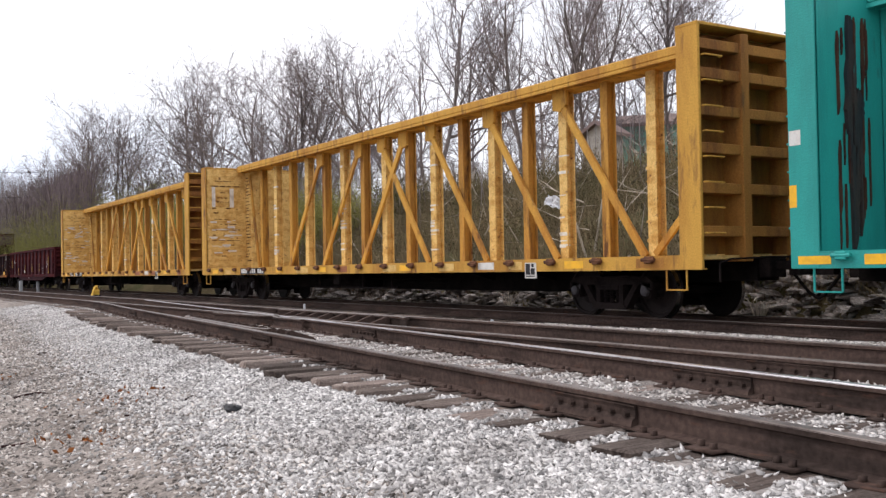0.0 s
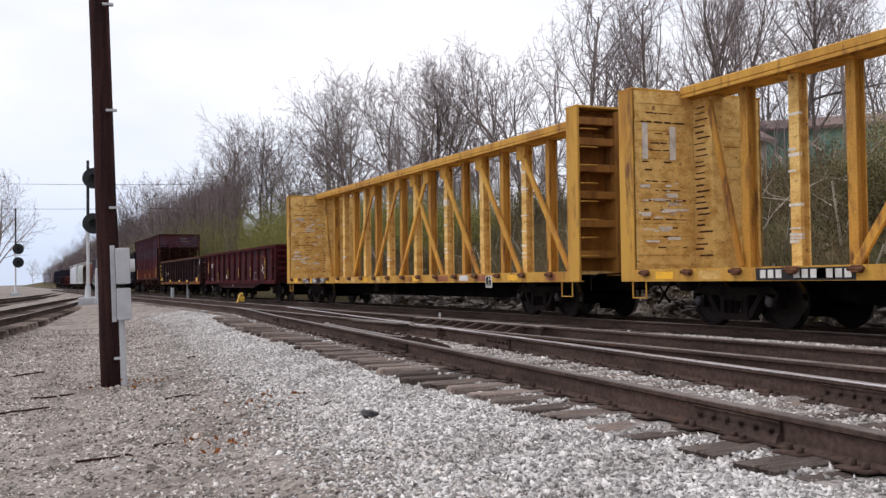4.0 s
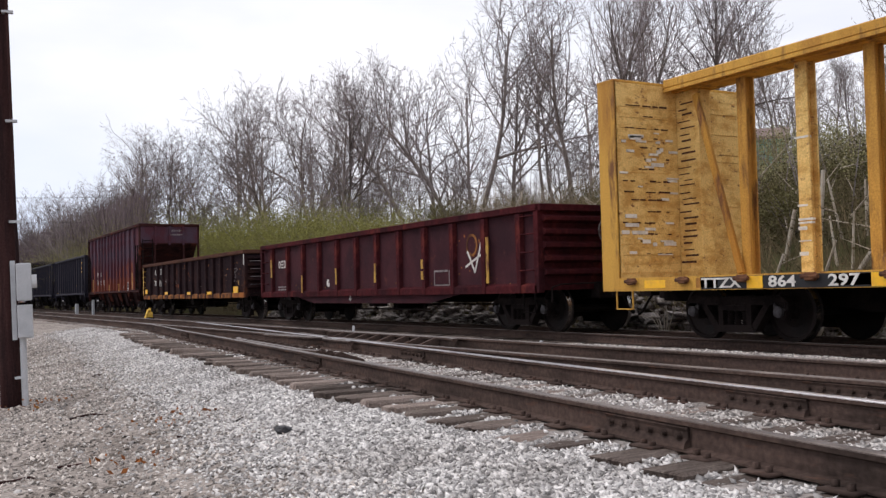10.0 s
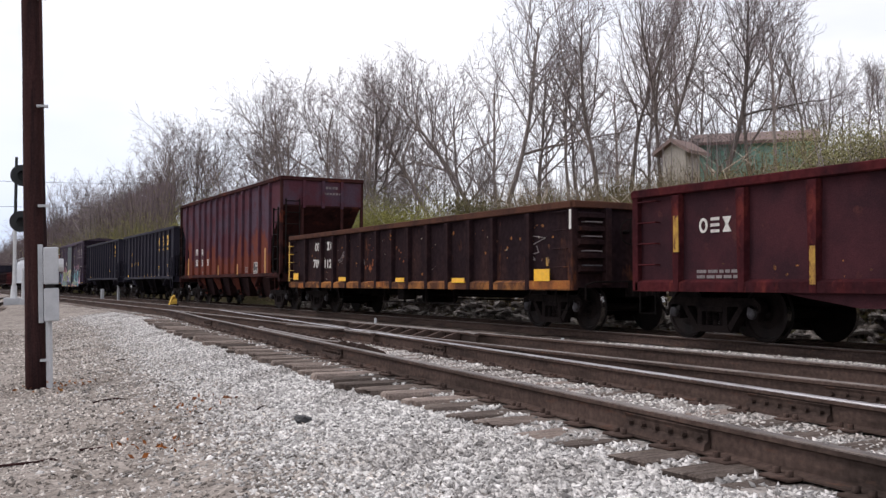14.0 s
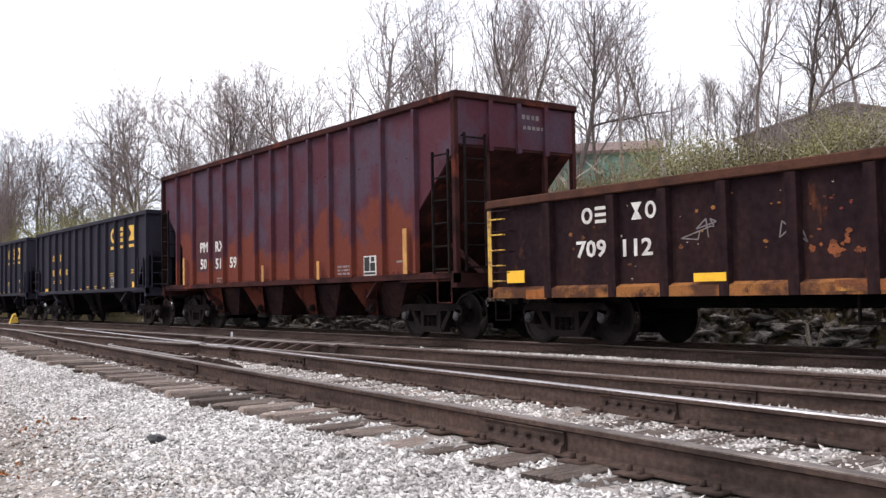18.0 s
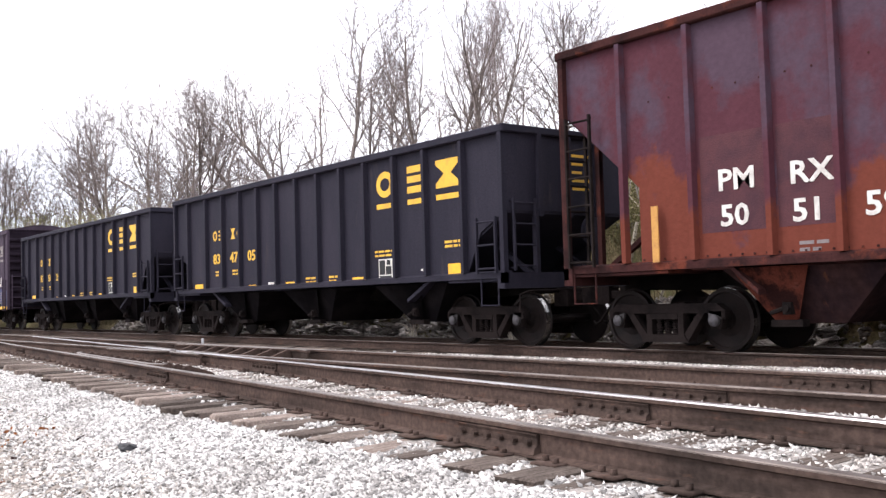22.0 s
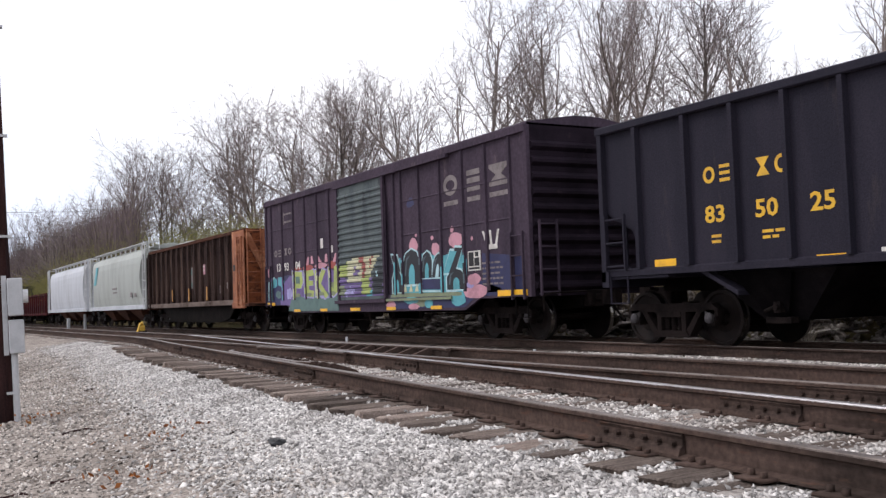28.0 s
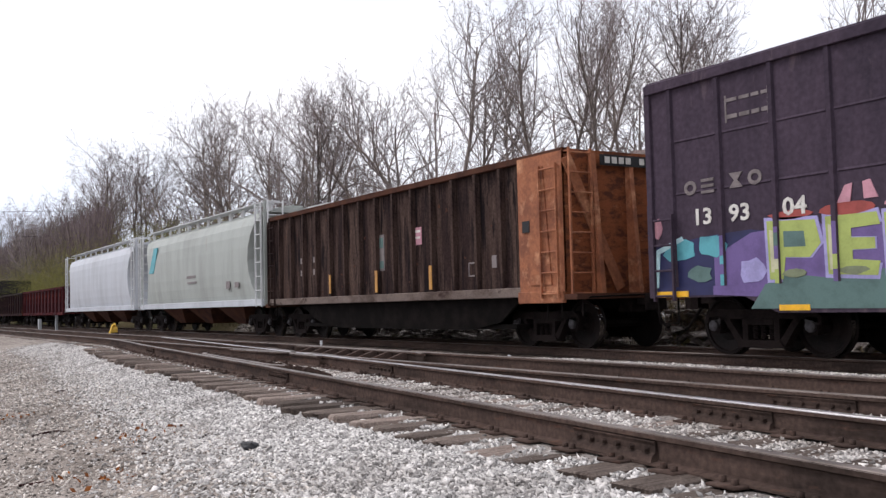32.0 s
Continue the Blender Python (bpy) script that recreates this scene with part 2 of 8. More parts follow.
M["twig"] = surface("purple grey twigs", (0.240, 0.206, 0.204), (0.170, 0.143, 0.142), 0.9, scale=0.4, grain=0.1, bump=0, each=0.35, spec=0.05)
M["hill"] = surface("leaf litter, moss and dry weeds", (0.105, 0.083, 0.046), (0.068, 0.068, 0.029), 0.95, scale=0.35, third=(0.215, 0.165, 0.105), third_scale=2.4, third_cover=(0.54, 0.7), grain=0.4, grain_scale=14, bump=1.0, spec=0.05)
M["leaf"] = surface("young yellow green leaves", (0.255, 0.245, 0.075), (0.165, 0.155, 0.058), 0.8, scale=0.7, grain=0.2, bump=0, island=0.4, spec=0.05)
M["weed"] = surface("dry brown stems", (0.165, 0.125, 0.075), (0.078, 0.063, 0.036), 0.9, scale=0.5, cover=(0.42, 0.6), grain=0.2, bump=0, island=0.6, spec=0.05)
M["evergreen"] = surface("dull olive briar leaves", (0.130, 0.118, 0.052), (0.078, 0.069, 0.038), 0.85, scale=0.35, cover=(0.42, 0.60), grain=0.2, bump=0, island=0.4, spec=0.05)
M["rock"] = surface("layered ledge stone", (0.26, 0.232, 0.214), (0.075, 0.063, 0.057), 0.9, scale=2.0, stretch=(1, 1, 4), third=(0.50, 0.47, 0.45), third_scale=3.0, third_cover=(0.56, 0.64), grain=0.3, bump=0.9, each=0.7, island=0.3, spec=0.05)
M["post"] = surface("bleached dead wood", (0.46, 0.41, 0.34), (0.33, 0.28, 0.22), 0.85, scale=4.0, grain=0.15)
M["trash"] = surface("white plastic sheet", (0.70, 0.71, 0.74), None, 0.5, scale=4.0, grain=0.05)
M["house"] = surface("weathered grey boards", (0.27, 0.235, 0.20), (0.19, 0.165, 0.14), 0.9, scale=2.0, grain=0.15)
M["green"] = surface("faded green siding", (0.27, 0.48, 0.41), (0.19, 0.37, 0.31), 0.8, scale=2.0, grain=0.1, spec=0.05)
M["roof"] = surface("pale brown shingles", (0.26, 0.185, 0.165), (0.20, 0.145, 0.13), 0.9, scale=2.0, grain=0.2)
M["ypaint"] = surface("yellow machine enamel", (0.70, 0.44, 0.06), (0.55, 0.33, 0.05), 0.5, scale=4.0, grain=0.08)
M["bedstone"] = surface("dirty ballast stone", (0.53, 0.50, 0.475), (0.37, 0.335, 0.308), 0.95, scale=1.1, grain=0.2, grain_scale=60, bump=0.3, island=0.62, spec=0.08)
M["farwood"] = surface("far bare woods", (0.108, 0.084, 0.086), (0.076, 0.060, 0.062), 0.95, scale=0.1, grain=0.1, bump=0, island=0.4, spec=0.0)
M["sillrust"] = surface("sill with peeling old yellow and rust", (0.085, 0.040, 0.026), (0.27, 0.115, 0.040), 0.85, scale=1.3, cover=(0.46, 0.56), third=(0.035, 0.022, 0.02), third_scale=4.0, third_cover=(0.56, 0.66), grain=0.25, spec=0.03)
M["endrust"] = surface("scaling orange brown end paint", (0.24, 0.080, 0.036), (0.10, 0.040, 0.026), 0.8, scale=3.5, stretch=(1, 1, 2.2), cover=(0.46, 0.6), third=(0.38, 0.16, 0.08), third_scale=3.0, third_cover=(0.6, 0.7), grain=0.25, spec=0.03)
M["bay"] = surface("dark red bay paint", (0.050, 0.020, 0.019), (0.024, 0.012, 0.012), 0.8, scale=2.0, third=(0.12, 0.034, 0.022), third_scale=2.0, third_cover=(0.56, 0.66), grain=0.24, spec=0.03)
# brown stain, and the shade of the bulkheads' outer side, in one colour
M["ydark"] = surface("brown stained yellow paint with painted shade", (0.38, 0.175, 0.042), (0.21, 0.09, 0.03), 0.75, scale=1.6, stretch=STREAK, third=(0.10, 0.055, 0.03), third_scale=3.0, third_cover=(0.58, 0.72), grain=0.2, spec=0.14)
M["cap"] = surface("greasy grey bearing cap", (0.085, 0.080, 0.090), (0.04, 0.036, 0.036), 0.6, scale=5.0, grain=0.15, spec=0.2)
# darker than the hopper paint: shade under the body is in this colour
M["bayblack"] = surface("black bay steel darkened for shade", (0.0065, 0.0055, 0.0065), (0.013, 0.0105, 0.0115), 0.85, scale=2.0, grain=0.2, spec=0.03)
M["g_pale0"] = surface("pale green white stencil paint", (0.34, 0.52, 0.48), (0.22, 0.42, 0.38), 0.6, scale=4.0, grain=0.08, bump=0)
M["deadwood"] = surface("grey fallen wood", (0.36, 0.31, 0.255), (0.19, 0.16, 0.125), 0.9, scale=2.0, grain=0.2, bump=0, island=0.5, spec=0.05)
M["tape_o"] = surface("faded orange reflective tape", (0.50, 0.25, 0.06), (0.36, 0.17, 0.05), 0.55, scale=4.0, grain=0.12, bump=0)
M["ypost"] = surface("rust stained yellow post paint", (0.47, 0.25, 0.055), (0.25, 0.115, 0.034), 0.7, scale=1.6, stretch=STREAK, third=(0.10, 0.048, 0.026), third_scale=3.0, third_cover=(0.53, 0.64), grain=0.22, spec=0.1)
M["winch"] = surface("rusty winch iron", (0.15, 0.068, 0.036), (0.07, 0.035, 0.025), 0.8, scale=4.0, grain=0.2, spec=0.1)
# oily bed under the train; also stands in for shade between tie ends
M["trackbed"] = surface("oily dark ballast, also tie gap shade", (0.080, 0.064, 0.056), (0.042, 0.034, 0.031), 0.95, scale=0.8, cover=(0.42, 0.62), third=(0.19, 0.165, 0.15), third_scale=9.0, third_cover=(0.58, 0.70), grain=0.45, grain_scale=38, bump=1.0, spec=0.1)
M["ypeel"] = surface("peeling yellow paint over rust", (0.56, 0.33, 0.05), (0.15, 0.075, 0.035), 0.7, scale=3.0, cover=(0.48, 0.58), third=(0.05, 0.03, 0.025), third_scale=6.0, third_cover=(0.58, 0.66), grain=0.2)
M["scorch"] = surface("scorched teal paint", (0.018, 0.022, 0.026), (0.045, 0.030, 0.026), 0.8, scale=3.0, stretch=(1, 1, 0.3), third=(0.02, 0.16, 0.14), third_scale=5.0, third_cover=(0.60, 0.68), grain=0.25)
M["leaf2"] = surface("young olive leaves", (0.26, 0.245, 0.115), (0.19, 0.165, 0.085), 0.8, scale=0.7, grain=0.2, bump=0, island=0.5)
M["shed"] = surface("pale weathered boards", (0.54, 0.49, 0.43), (0.36, 0.32, 0.27), 0.9, scale=2.0, third=(0.30, 0.26, 0.22), third_scale=3.0, third_cover=(0.58, 0.68), grain=0.15, spec=0.05)
M["ledgegrey"] = surface("dusty grey brown ledge", (0.17, 0.135, 0.120), (0.085, 0.062, 0.054), 0.9, scale=1.5, stretch=(0.5, 1, 1), third=(0.05, 0.032, 0.028), third_scale=4.0, third_cover=(0.58, 0.68), grain=0.25, spec=0.03)
M["reflex_old"] = surface("faded peeling yellow tape", (0.46, 0.27, 0.06), (0.16, 0.07, 0.04), 0.6, scale=4.0, cover=(0.44, 0.60), stretch=(1, 1, 0.6), third=(0.07, 0.025, 0.022), third_scale=7.0, third_cover=(0.54, 0.62), grain=0.15, bump=0, spec=0.05)
# soot, plus the shade of the end walls darkened into the colour
M["boxend"] = surface("sooty corrugated end with painted shade", (0.021, 0.015, 0.022), (0.012, 0.009, 0.013), 0.8, scale=1.2, third=(0.05, 0.035, 0.042), third_scale=3.0, third_cover=(0.60, 0.72), grain=0.25, spec=0.03)
M["dirt"] = surface("brown grey fine gravel", (0.30, 0.263, 0.235), (0.19, 0.162, 0.142), 0.95, scale=1.3, cover=(0.44, 0.62), third=(0.085, 0.070, 0.058), third_scale=5.0, third_cover=(0.54, 0.64), grain=0.5, grain_scale=30, bump=1.0, spec=0.05)

# ---------------------------------------------------------------- mesh helpers


STUFF = ("stencil", "tape", "torn_paper", "scrawl", "leaves", "stem_clump", "crown")


def part(name, bm, material, parent=None, label="", at=None, smooth=False):
    """One mesh object, under a thing or part where a parent is given. bm: a bmesh, or mesh data to share."""
    if isinstance(bm, bmesh.types.BMesh):
        me = bpy.data.meshes.new(name)
        bm.normal_update()
        bm.to_mesh(me)
        bm.free()
        me.materials.append(M[material])
        if smooth:
            me.shade_smooth()
    else:
        me = bm
    ob = new(name, me)
    if parent:
        ob.parent = parent
    if at is not None:
        ob.matrix_basis = at
    if label:
        tagged(ob, label)
    if name in STUFF:
        tagged(ob, kind="stuff")
    return ob


def box(bm, x0, x1, y0, y1, z0, z1, bevel=0.0):
    v = [bm.verts.new(p) for p in ((x0, y0, z0), (x1, y0, z0), (x1, y1, z0), (x0, y1, z0), (x0, y0, z1), (x1, y0, z1), (x1, y1, z1), (x0, y1, z1))]
    f = [bm.faces.new([v[i] for i in q]) for q in ((3, 2, 1, 0), (4, 5, 6, 7), (0, 1, 5, 4), (1, 2, 6, 5), (2, 3, 7, 6), (3, 0, 4, 7))]
    if bevel:
        bmesh.ops.bevel(bm, geom=list({e for q in f for e in q.edges}), offset=bevel, segments=1, affect="EDGES")
    return bm


def prism(bm, pts, axis, a, b):
    """A closed outline of 2D points, drawn out along an axis from a to b. The points are the other two axes in order."""
    def put(p, d):
        return {"x": (d, p[0], p[1]), "y": (p[0], d, p[1]), "z": (p[0], p[1], d)}[axis]
    lo, hi = [bm.verts.new(put(p, a)) for p in pts], [bm.verts.new(put(p, b)) for p in pts]
    k = len(pts)
    bm.faces.new(lo[::-1])
    bm.faces.new(hi)
    for i in range(k):
        bm.faces.new((lo[i], lo[(i + 1) % k], hi[(i + 1) % k], hi[i]))
    bmesh.ops.recalc_face_normals(bm, faces=bm.faces)
    return bm


def tube(bm, p0, p1, r0, r1=None, seg=8, cap=True):
    p0, p1 = Vector(p0), Vector(p1)
    r1 = r0 if r1 is None else r1
    d = (p1 - p0).normalized()
    u = d.orthogonal().normalized()
    w = d.cross(u)
    ring = [[bm.verts.new(p + (u * math.cos(2 * math.pi * i / seg) + w * math.sin(2 * math.pi * i / seg)) * r) for i in range(seg)] for p, r in ((p0, r0), (p1, r1))]
    for i in range(seg):
        bm.faces.new((ring[0][i], ring[0][(i + 1) % seg], ring[1][(i + 1) % seg], ring[1][i]))
    if cap:
        bm.faces.new(ring[0][::-1])
        bm.faces.new(ring[1])
    return bm


def beam(bm, p0, p1, w, h):
    """A straight bar of section w (across, level) by h between two points."""
    p0, p1 = Vector(p0), Vector(p1)
    d = (p1 - p0).normalized()
    side = d.cross(Vector((0, 0, 1)))
    side = side.normalized() if side.length > 1e-4 else Vector((0, 1, 0))
    up = side.cross(d)
    v = [bm.verts.new(p + side * a * w / 2 + up * b * h / 2) for p in (p0, p1) for a, b in ((-1, -1), (1, -1), (1, 1), (-1, 1))]
    for q in ((3, 2, 1, 0), (4, 5, 6, 7), (0, 1, 5, 4), (1, 2, 6, 5), (2, 3, 7, 6), (3, 0, 4, 7)):
        bm.faces.new([v[i] for i in q])
    return bm


def lathe(bm, rings, seg=24):
    """Turned round the y axis: rings of (y, radius)."""
    rows = [[bm.verts.new((r * math.cos(2 * math.pi * i / seg), y, r * math.sin(2 * math.pi * i / seg))) for i in range(seg)] for y, r in rings]
    for a, b in zip(rows, rows[1:]):
        for i in range(seg):
            bm.faces.new((a[i], a[(i + 1) % seg], b[(i + 1) % seg], b[i]))
    bm.faces.new(rows[0][::-1])
    bm.faces.new(rows[-1])
    bmesh.ops.recalc_face_normals(bm, faces=bm.faces)
    return bm


def B():
    return bmesh.new()


def soup(name, verts, faces, material, kind="stuff"):
    """A joined mesh from numpy arrays of vertices and equal-sided faces."""
    me = bpy.data.meshes.new(name)
    k = faces.shape[1]
    me.vertices.add(len(verts))
    me.vertices.foreach_set("co", verts.astype(np.float32).ravel())
    me.loops.add(faces.size)
    me.loops.foreach_set("vertex_index", faces.astype(np.int32).ravel())
    me.polygons.add(len(faces))
    me.polygons.foreach_set("loop_start", np.arange(0, faces.size, k, dtype=np.int32))
    me.update(calc_edges=True)
    me.materials.append(M[material])
    return new(name, me)


def wording(text, size, material, parent, x, z, y, name="lettering", face=0.0, stretch=1.0, thick=0.004):
    """Raised lettering on a side that faces -y (face 0) or +x (face 90), its lower left corner at x or y, z."""
    cu = bpy.data.curves.new(name, "FONT")
    cu.body, cu.size, cu.extrude, cu.resolution_u, cu.offset = text, size, thick, 2, size * 0.022
    tmp = bpy.data.objects.new(name, cu)
    scene.collection.objects.link(tmp)
    me = bpy.data.meshes.new_from_object(tmp.evaluated_get(bpy.context.evaluated_depsgraph_get()))
    bpy.data.objects.remove(tmp)
    me.materials.clear()
    me.materials.append(M[material])
    ob = new(name, me)
    ob.parent = parent
    ob.matrix_basis = pose(x, y, z, 90, 0, face) @ Matrix.Diagonal((stretch, 1, 1, 1))
    return ob


def plates(rects, y, t=0.006):
    """Thin painted panels on a side: rectangles (x0, x1, z0, z1) standing proud of the plane y."""
    bm = B()
    for x0, x1, z0, z1 in rects:
        box(bm, x0, x1, y - t, y + 0.01, z0, z1)
    return bm


# ---------------------------------------------------------------- the plan of the tracks
YT = 12.47          # middle of the train's track, rail tops at z = 0
GAUGE = 1.435
ZN = 0.17           # rail tops of the two near tracks


def rail_a(x):
    """Near rail of the siding: it runs at an angle and joins the straight track at its switch points."""
    line = 3.34 - 0.0955 * x
    far = rail_d(x) - GAUGE
    k = min(max((-21 - x) / 12.0, 0), 1)
    k = k * k * (3 - 2 * k)
    return line * (1 - k) + far * k


def rail_d(x):
    return 7.57 + 0.006 * max(x, -16.0)


def rail_b(x):
    return 3.34 - 0.0955 * x + 1.425


def rail_c(x):
    return rail_d(x) - 1.39


def lerp(v, pts):
    return float(np.interp(v, [p[0] for p in pts], [p[1] for p in pts]))


def ground_z(x, y):
    edge = rail_a(max(x, -60)) - 0.80
    n = noise.noise((x * 0.6, y * 0.6, 0)) * 0.03 + noise.noise((x * 0.15, y * 0.15, 4)) * 0.05
    shoulder = lerp(x, ((-26, -0.03), (-19, -0.065), (-8, -0.065), (-5, -0.03)))
    if y < edge:
        d = edge - y
        low = lerp(x, ((-70, -0.18), (-40, -0.28), (-18, -0.50), (0, -0.55)))
        return shoulder + (low - shoulder) * lerp(d, ((0, 0), (0.5, 0.16), (1.5, 0.62), (3.0, 1.0), (60, 1.1))) + n * min(1, d)
    if y < rail_d(x) + 0.75:
        if rail_b(x) + 0.12 < y < rail_c(x) - 0.12:
            return lerp(x, ((-7.5, -0.016), (-5.5, 0.04), (0, 0.05))) + n * 0.25
        inside = rail_a(x) + 0.12 < y < rail_b(x) - 0.12
        return (shoulder if y < rail_a(x) - 0.35 else -0.007 if inside else -0.016) + n * 0.25
    e = YT - 1.35
    if y < e:
        k = (y - rail_d(x) - 0.75) / max(e - rail_d(x) - 0.75, 0.1)
        up = lerp(x, ((-15, -0.11), (-11, -0.075), (-6, -0.045), (0, -0.03)))
        return lerp(k, ((0, -0.016), (0.30, up + 0.03), (0.7, up), (1, -0.20))) + n * 0.5
    if y < YT + 1.5:
        return -0.20 + n * 0.25
    h = y - YT - 1.5
    left = min(max((-38 - x) / 40.0, 0), 1)
    prof = lerp(h, ((0, -0.22), (1.2, -0.30), (1.9, 0.70), (4.0, 1.9), (9, 4.0), (14, 4.9), (25, 5.4), (90, 8), (400, 22)))
    flat = lerp(h, ((0, -0.22), (1.2, -0.30), (3.0, 0.1), (7, 1.9), (12, 2.8), (20, 3.1), (60, 4), (400, 16)))
    return prof * (1 - left) + flat * left + n * min(h, 4) * 1.5


def ground_sheet():
    xs = sorted(set([round(v, 2) for v in np.concatenate([np.arange(-46, 6, 0.4), np.arange(-120, -46, 2.0), np.arange(6, 40, 3.0), np.array([-3000, -1500, -800, -450, -300, -220, -180, -150, -130, 60, 100, 200, 500, 1500, 3000])])]))
    ys = sorted(set([round(v, 2) for v in np.concatenate([np.arange(-3, 20, 0.3), np.arange(20, 45, 1.2), np.array([-3000, -1000, -400, -150, -60, -30, -15, -8, -5, 50, 60, 80, 110, 160, 250, 420, 1000, 3000])])]))
    verts = np.array([(x, y, ground_z(x, y) if abs(x) < 900 and -200 < y < 450 else (-0.3 if y < 450 else 30.0)) for x in xs for y in ys])
    nx, ny = len(xs), len(ys)
    i = np.arange((nx - 1) * (ny - 1))
    a = (i // (ny - 1)) * ny + i % (ny - 1)
    faces = np.stack([a, a + ny, a + ny + 1, a + 1], 1)
    ob = soup("ground", verts, faces, "ballast")
    ob.data.materials.append(M["dirt"])
    ob.data.materials.append(M["hill"])
    ob.data.materials.append(M["trackbed"])
    centre = verts[faces].mean(1)
    idx = np.zeros(len(faces), np.int32)
    for k, (x, y, z) in enumerate(centre):
        wob = noise.noise((x * 0.35, y * 0.35, 9)) * 0.9
        if y > YT + 2.6:
            idx[k] = 2
        elif y > YT - lerp(x, ((-14, 2.6), (-8, 1.9), (-3, 1.5))) + wob * 0.5:
            idx[k] = 3
        # dark strip along the tie ends: shade in the gaps, put in as colour
        elif -27 < x < -7 and rail_a(x) - 0.80 < y < rail_a(x):
            idx[k] = 3
        elif y < rail_a(max(x, -60)) - lerp(x, ((-60, 0.3), (-32, 0.6), (-16, 1.4), (-3, 1.55))) + wob * 0.25:
            idx[k] = 1
    ob.data.polygons.foreach_set("material_index", idx)
    ob.data.shade_smooth()
    return tagged(ob, "gravel yard ground rising into a weedy hillside", "ground", kind="structure")


ground = ground_sheet()

RAIL_PROFILE = ((-0.070, -0.170), (0.070, -0.170), (0.070, -0.160), (0.012, -0.145), (0.010, -0.045), (0.036, -0.034), (0.036, -0.006))
RAIL_FULL = [(a, b) for a, b in RAIL_PROFILE] + [(-a, b) for a, b in RAIL_PROFILE[:1:-1]]


def rail(parent, path, top, head="railtop", name="rail"):
    """A rail swept along a list of (x, y), with a separate running surface on its head."""
    bm = B()
    rows, tops = [], []
    for i, (x, y) in enumerate(path):
        a, b = path[max(i - 1, 0)], path[min(i + 1, len(path) - 1)]
        d = Vector((b[0] - a[0], b[1] - a[1], 0)).normalized()
        side = Vector((d.y, -d.x, 0))
        rows.append([bm.verts.new(Vector((x, y, top)) + side * u + Vector((0, 0, v))) for u, v in RAIL_FULL])
        tops.append((Vector((x, y, top)), side))
    k = len(RAIL_FULL)
    for p, q in zip(rows, rows[1:]):
        for i in range(k):
            bm.faces.new((p[i], p[(i + 1) % k], q[(i + 1) % k], q[i]))
    bm.faces.new(rows[0][::-1])
    bm.faces.new(rows[-1])
    bmesh.ops.recalc_face_normals(bm, faces=bm.faces)
    r = part(name, bm, "rail", parent)
    bm = B()
    section = ((-0.037, -0.010), (-0.031, 0.0), (0.031, 0.0), (0.037, -0.010))
    rows = [[bm.verts.new(c + s * u + Vector((0, 0, v))) for u, v in section] for c, s in tops]
    for p, q in zip(rows, rows[1:]):
        for i in range(3):
            bm.faces.new((p[i], p[i + 1], q[i + 1], q[i]))
    bmesh.ops.recalc_face_normals(bm, faces=bm.faces)
    part("running_surface", bm, head, r, "worn rail head")
    return r


def along(fn, x0, x1, step=1.0):
    k = max(2, int(abs(x1 - x0) / step) + 1)
    return [(x, fn(x)) for x in np.linspace(x0, x1, k)]


def track(label):
    t = new("railway_track")
    return tagged(t, label, "railway track", kind="structure")


near_track = track("old siding of brown steel rails on weathered ties")
mid_track = track("second yard track with dull steel rails and guard rails")
main_track = track("track under the freight train, half sunk in ballast")
rail(near_track, along(rail_a, 14, -30, 1.0) + along(rail_a, -31, -150, 3.0), ZN)
rail(near_track, along(rail_b, 14, -27.4, 1.0), ZN, "railshine")
rail(mid_track, along(rail_c, 14, -14.2, 1.5), ZN)
rail(mid_track, along(rail_c, -15.4, -30, 1.5), ZN)
rail(mid_track, along(rail_d, 14, -150, 2.0), ZN)
rail(main_track, along(lambda x: YT - GAUGE / 2 - 0.036, 60, -300, 8.0), 0.0)
rail(main_track, along(lambda x: YT + GAUGE / 2 + 0.036, 60, -300, 8.0), 0.0)


def shifted(fn, dy):
    return lambda x: fn(x) + dy


# guard rails opposite the frog, wing rails, and their braces
rail(mid_track, [(-12.6, rail_d(-12.6) - 0.24)] + along(shifted(rail_d, -0.125), -13.0, -17.0, 1.0) + [(-17.4, rail_d(-17.4) - 0.24)], ZN, name="guard_rail")
rail(near_track, [(-11.6, rail_a(-11.6) + 0.24)] + along(shifted(rail_a, 0.125), -12.0, -16.0, 1.0) + [(-16.4, rail_a(-16.4) + 0.24)], ZN, name="guard_rail")
rail(mid_track, [(-13.4, rail_c(-13.4) - 0.17), (-14.6, rail_c(-14.6) - 0.11), (-15.4, rail_b(-15.4) + 0.10), (-17.2, rail_b(-17.2) + 0.16)], ZN, name="wing_rail")
rail(near_track, [(-13.4, rail_b(-13.4) + 0.15), (-14.6, rail_b(-14.6) + 0.10), (-15.4, rail_c(-15.4) - 0.09), (-17.2, rail_c(-17.2) - 0.2)], ZN, name="wing_rail")
brace = None
for fn, dy, par, x0, k in ((rail_d, -0.46, mid_track, -13.3, 8), (rail_a, 0.40, near_track, -11.2, 13)):
    for i in range(k):
        x = x0 - i * (0.50 if k == 8 else 0.42)
        if brace is None:
            bm = B()
            prism(bm, ((-0.20, -0.15), (0.20, -0.15), (0.20, -0.03), (0.14, -0.01), (-0.16, -0.11)), "x", -0.035, 0.035)
            brace = part("rail_brace", bm, "rail", par).data
            ob = bpy.data.objects["rail_brace"]
        else:
            ob = part("rail_brace", brace, None, par)
        ob.matrix_basis = pose(x, fn(x) + dy + 0.12, ZN, 0, 0, 0 if dy < 0 else 180)

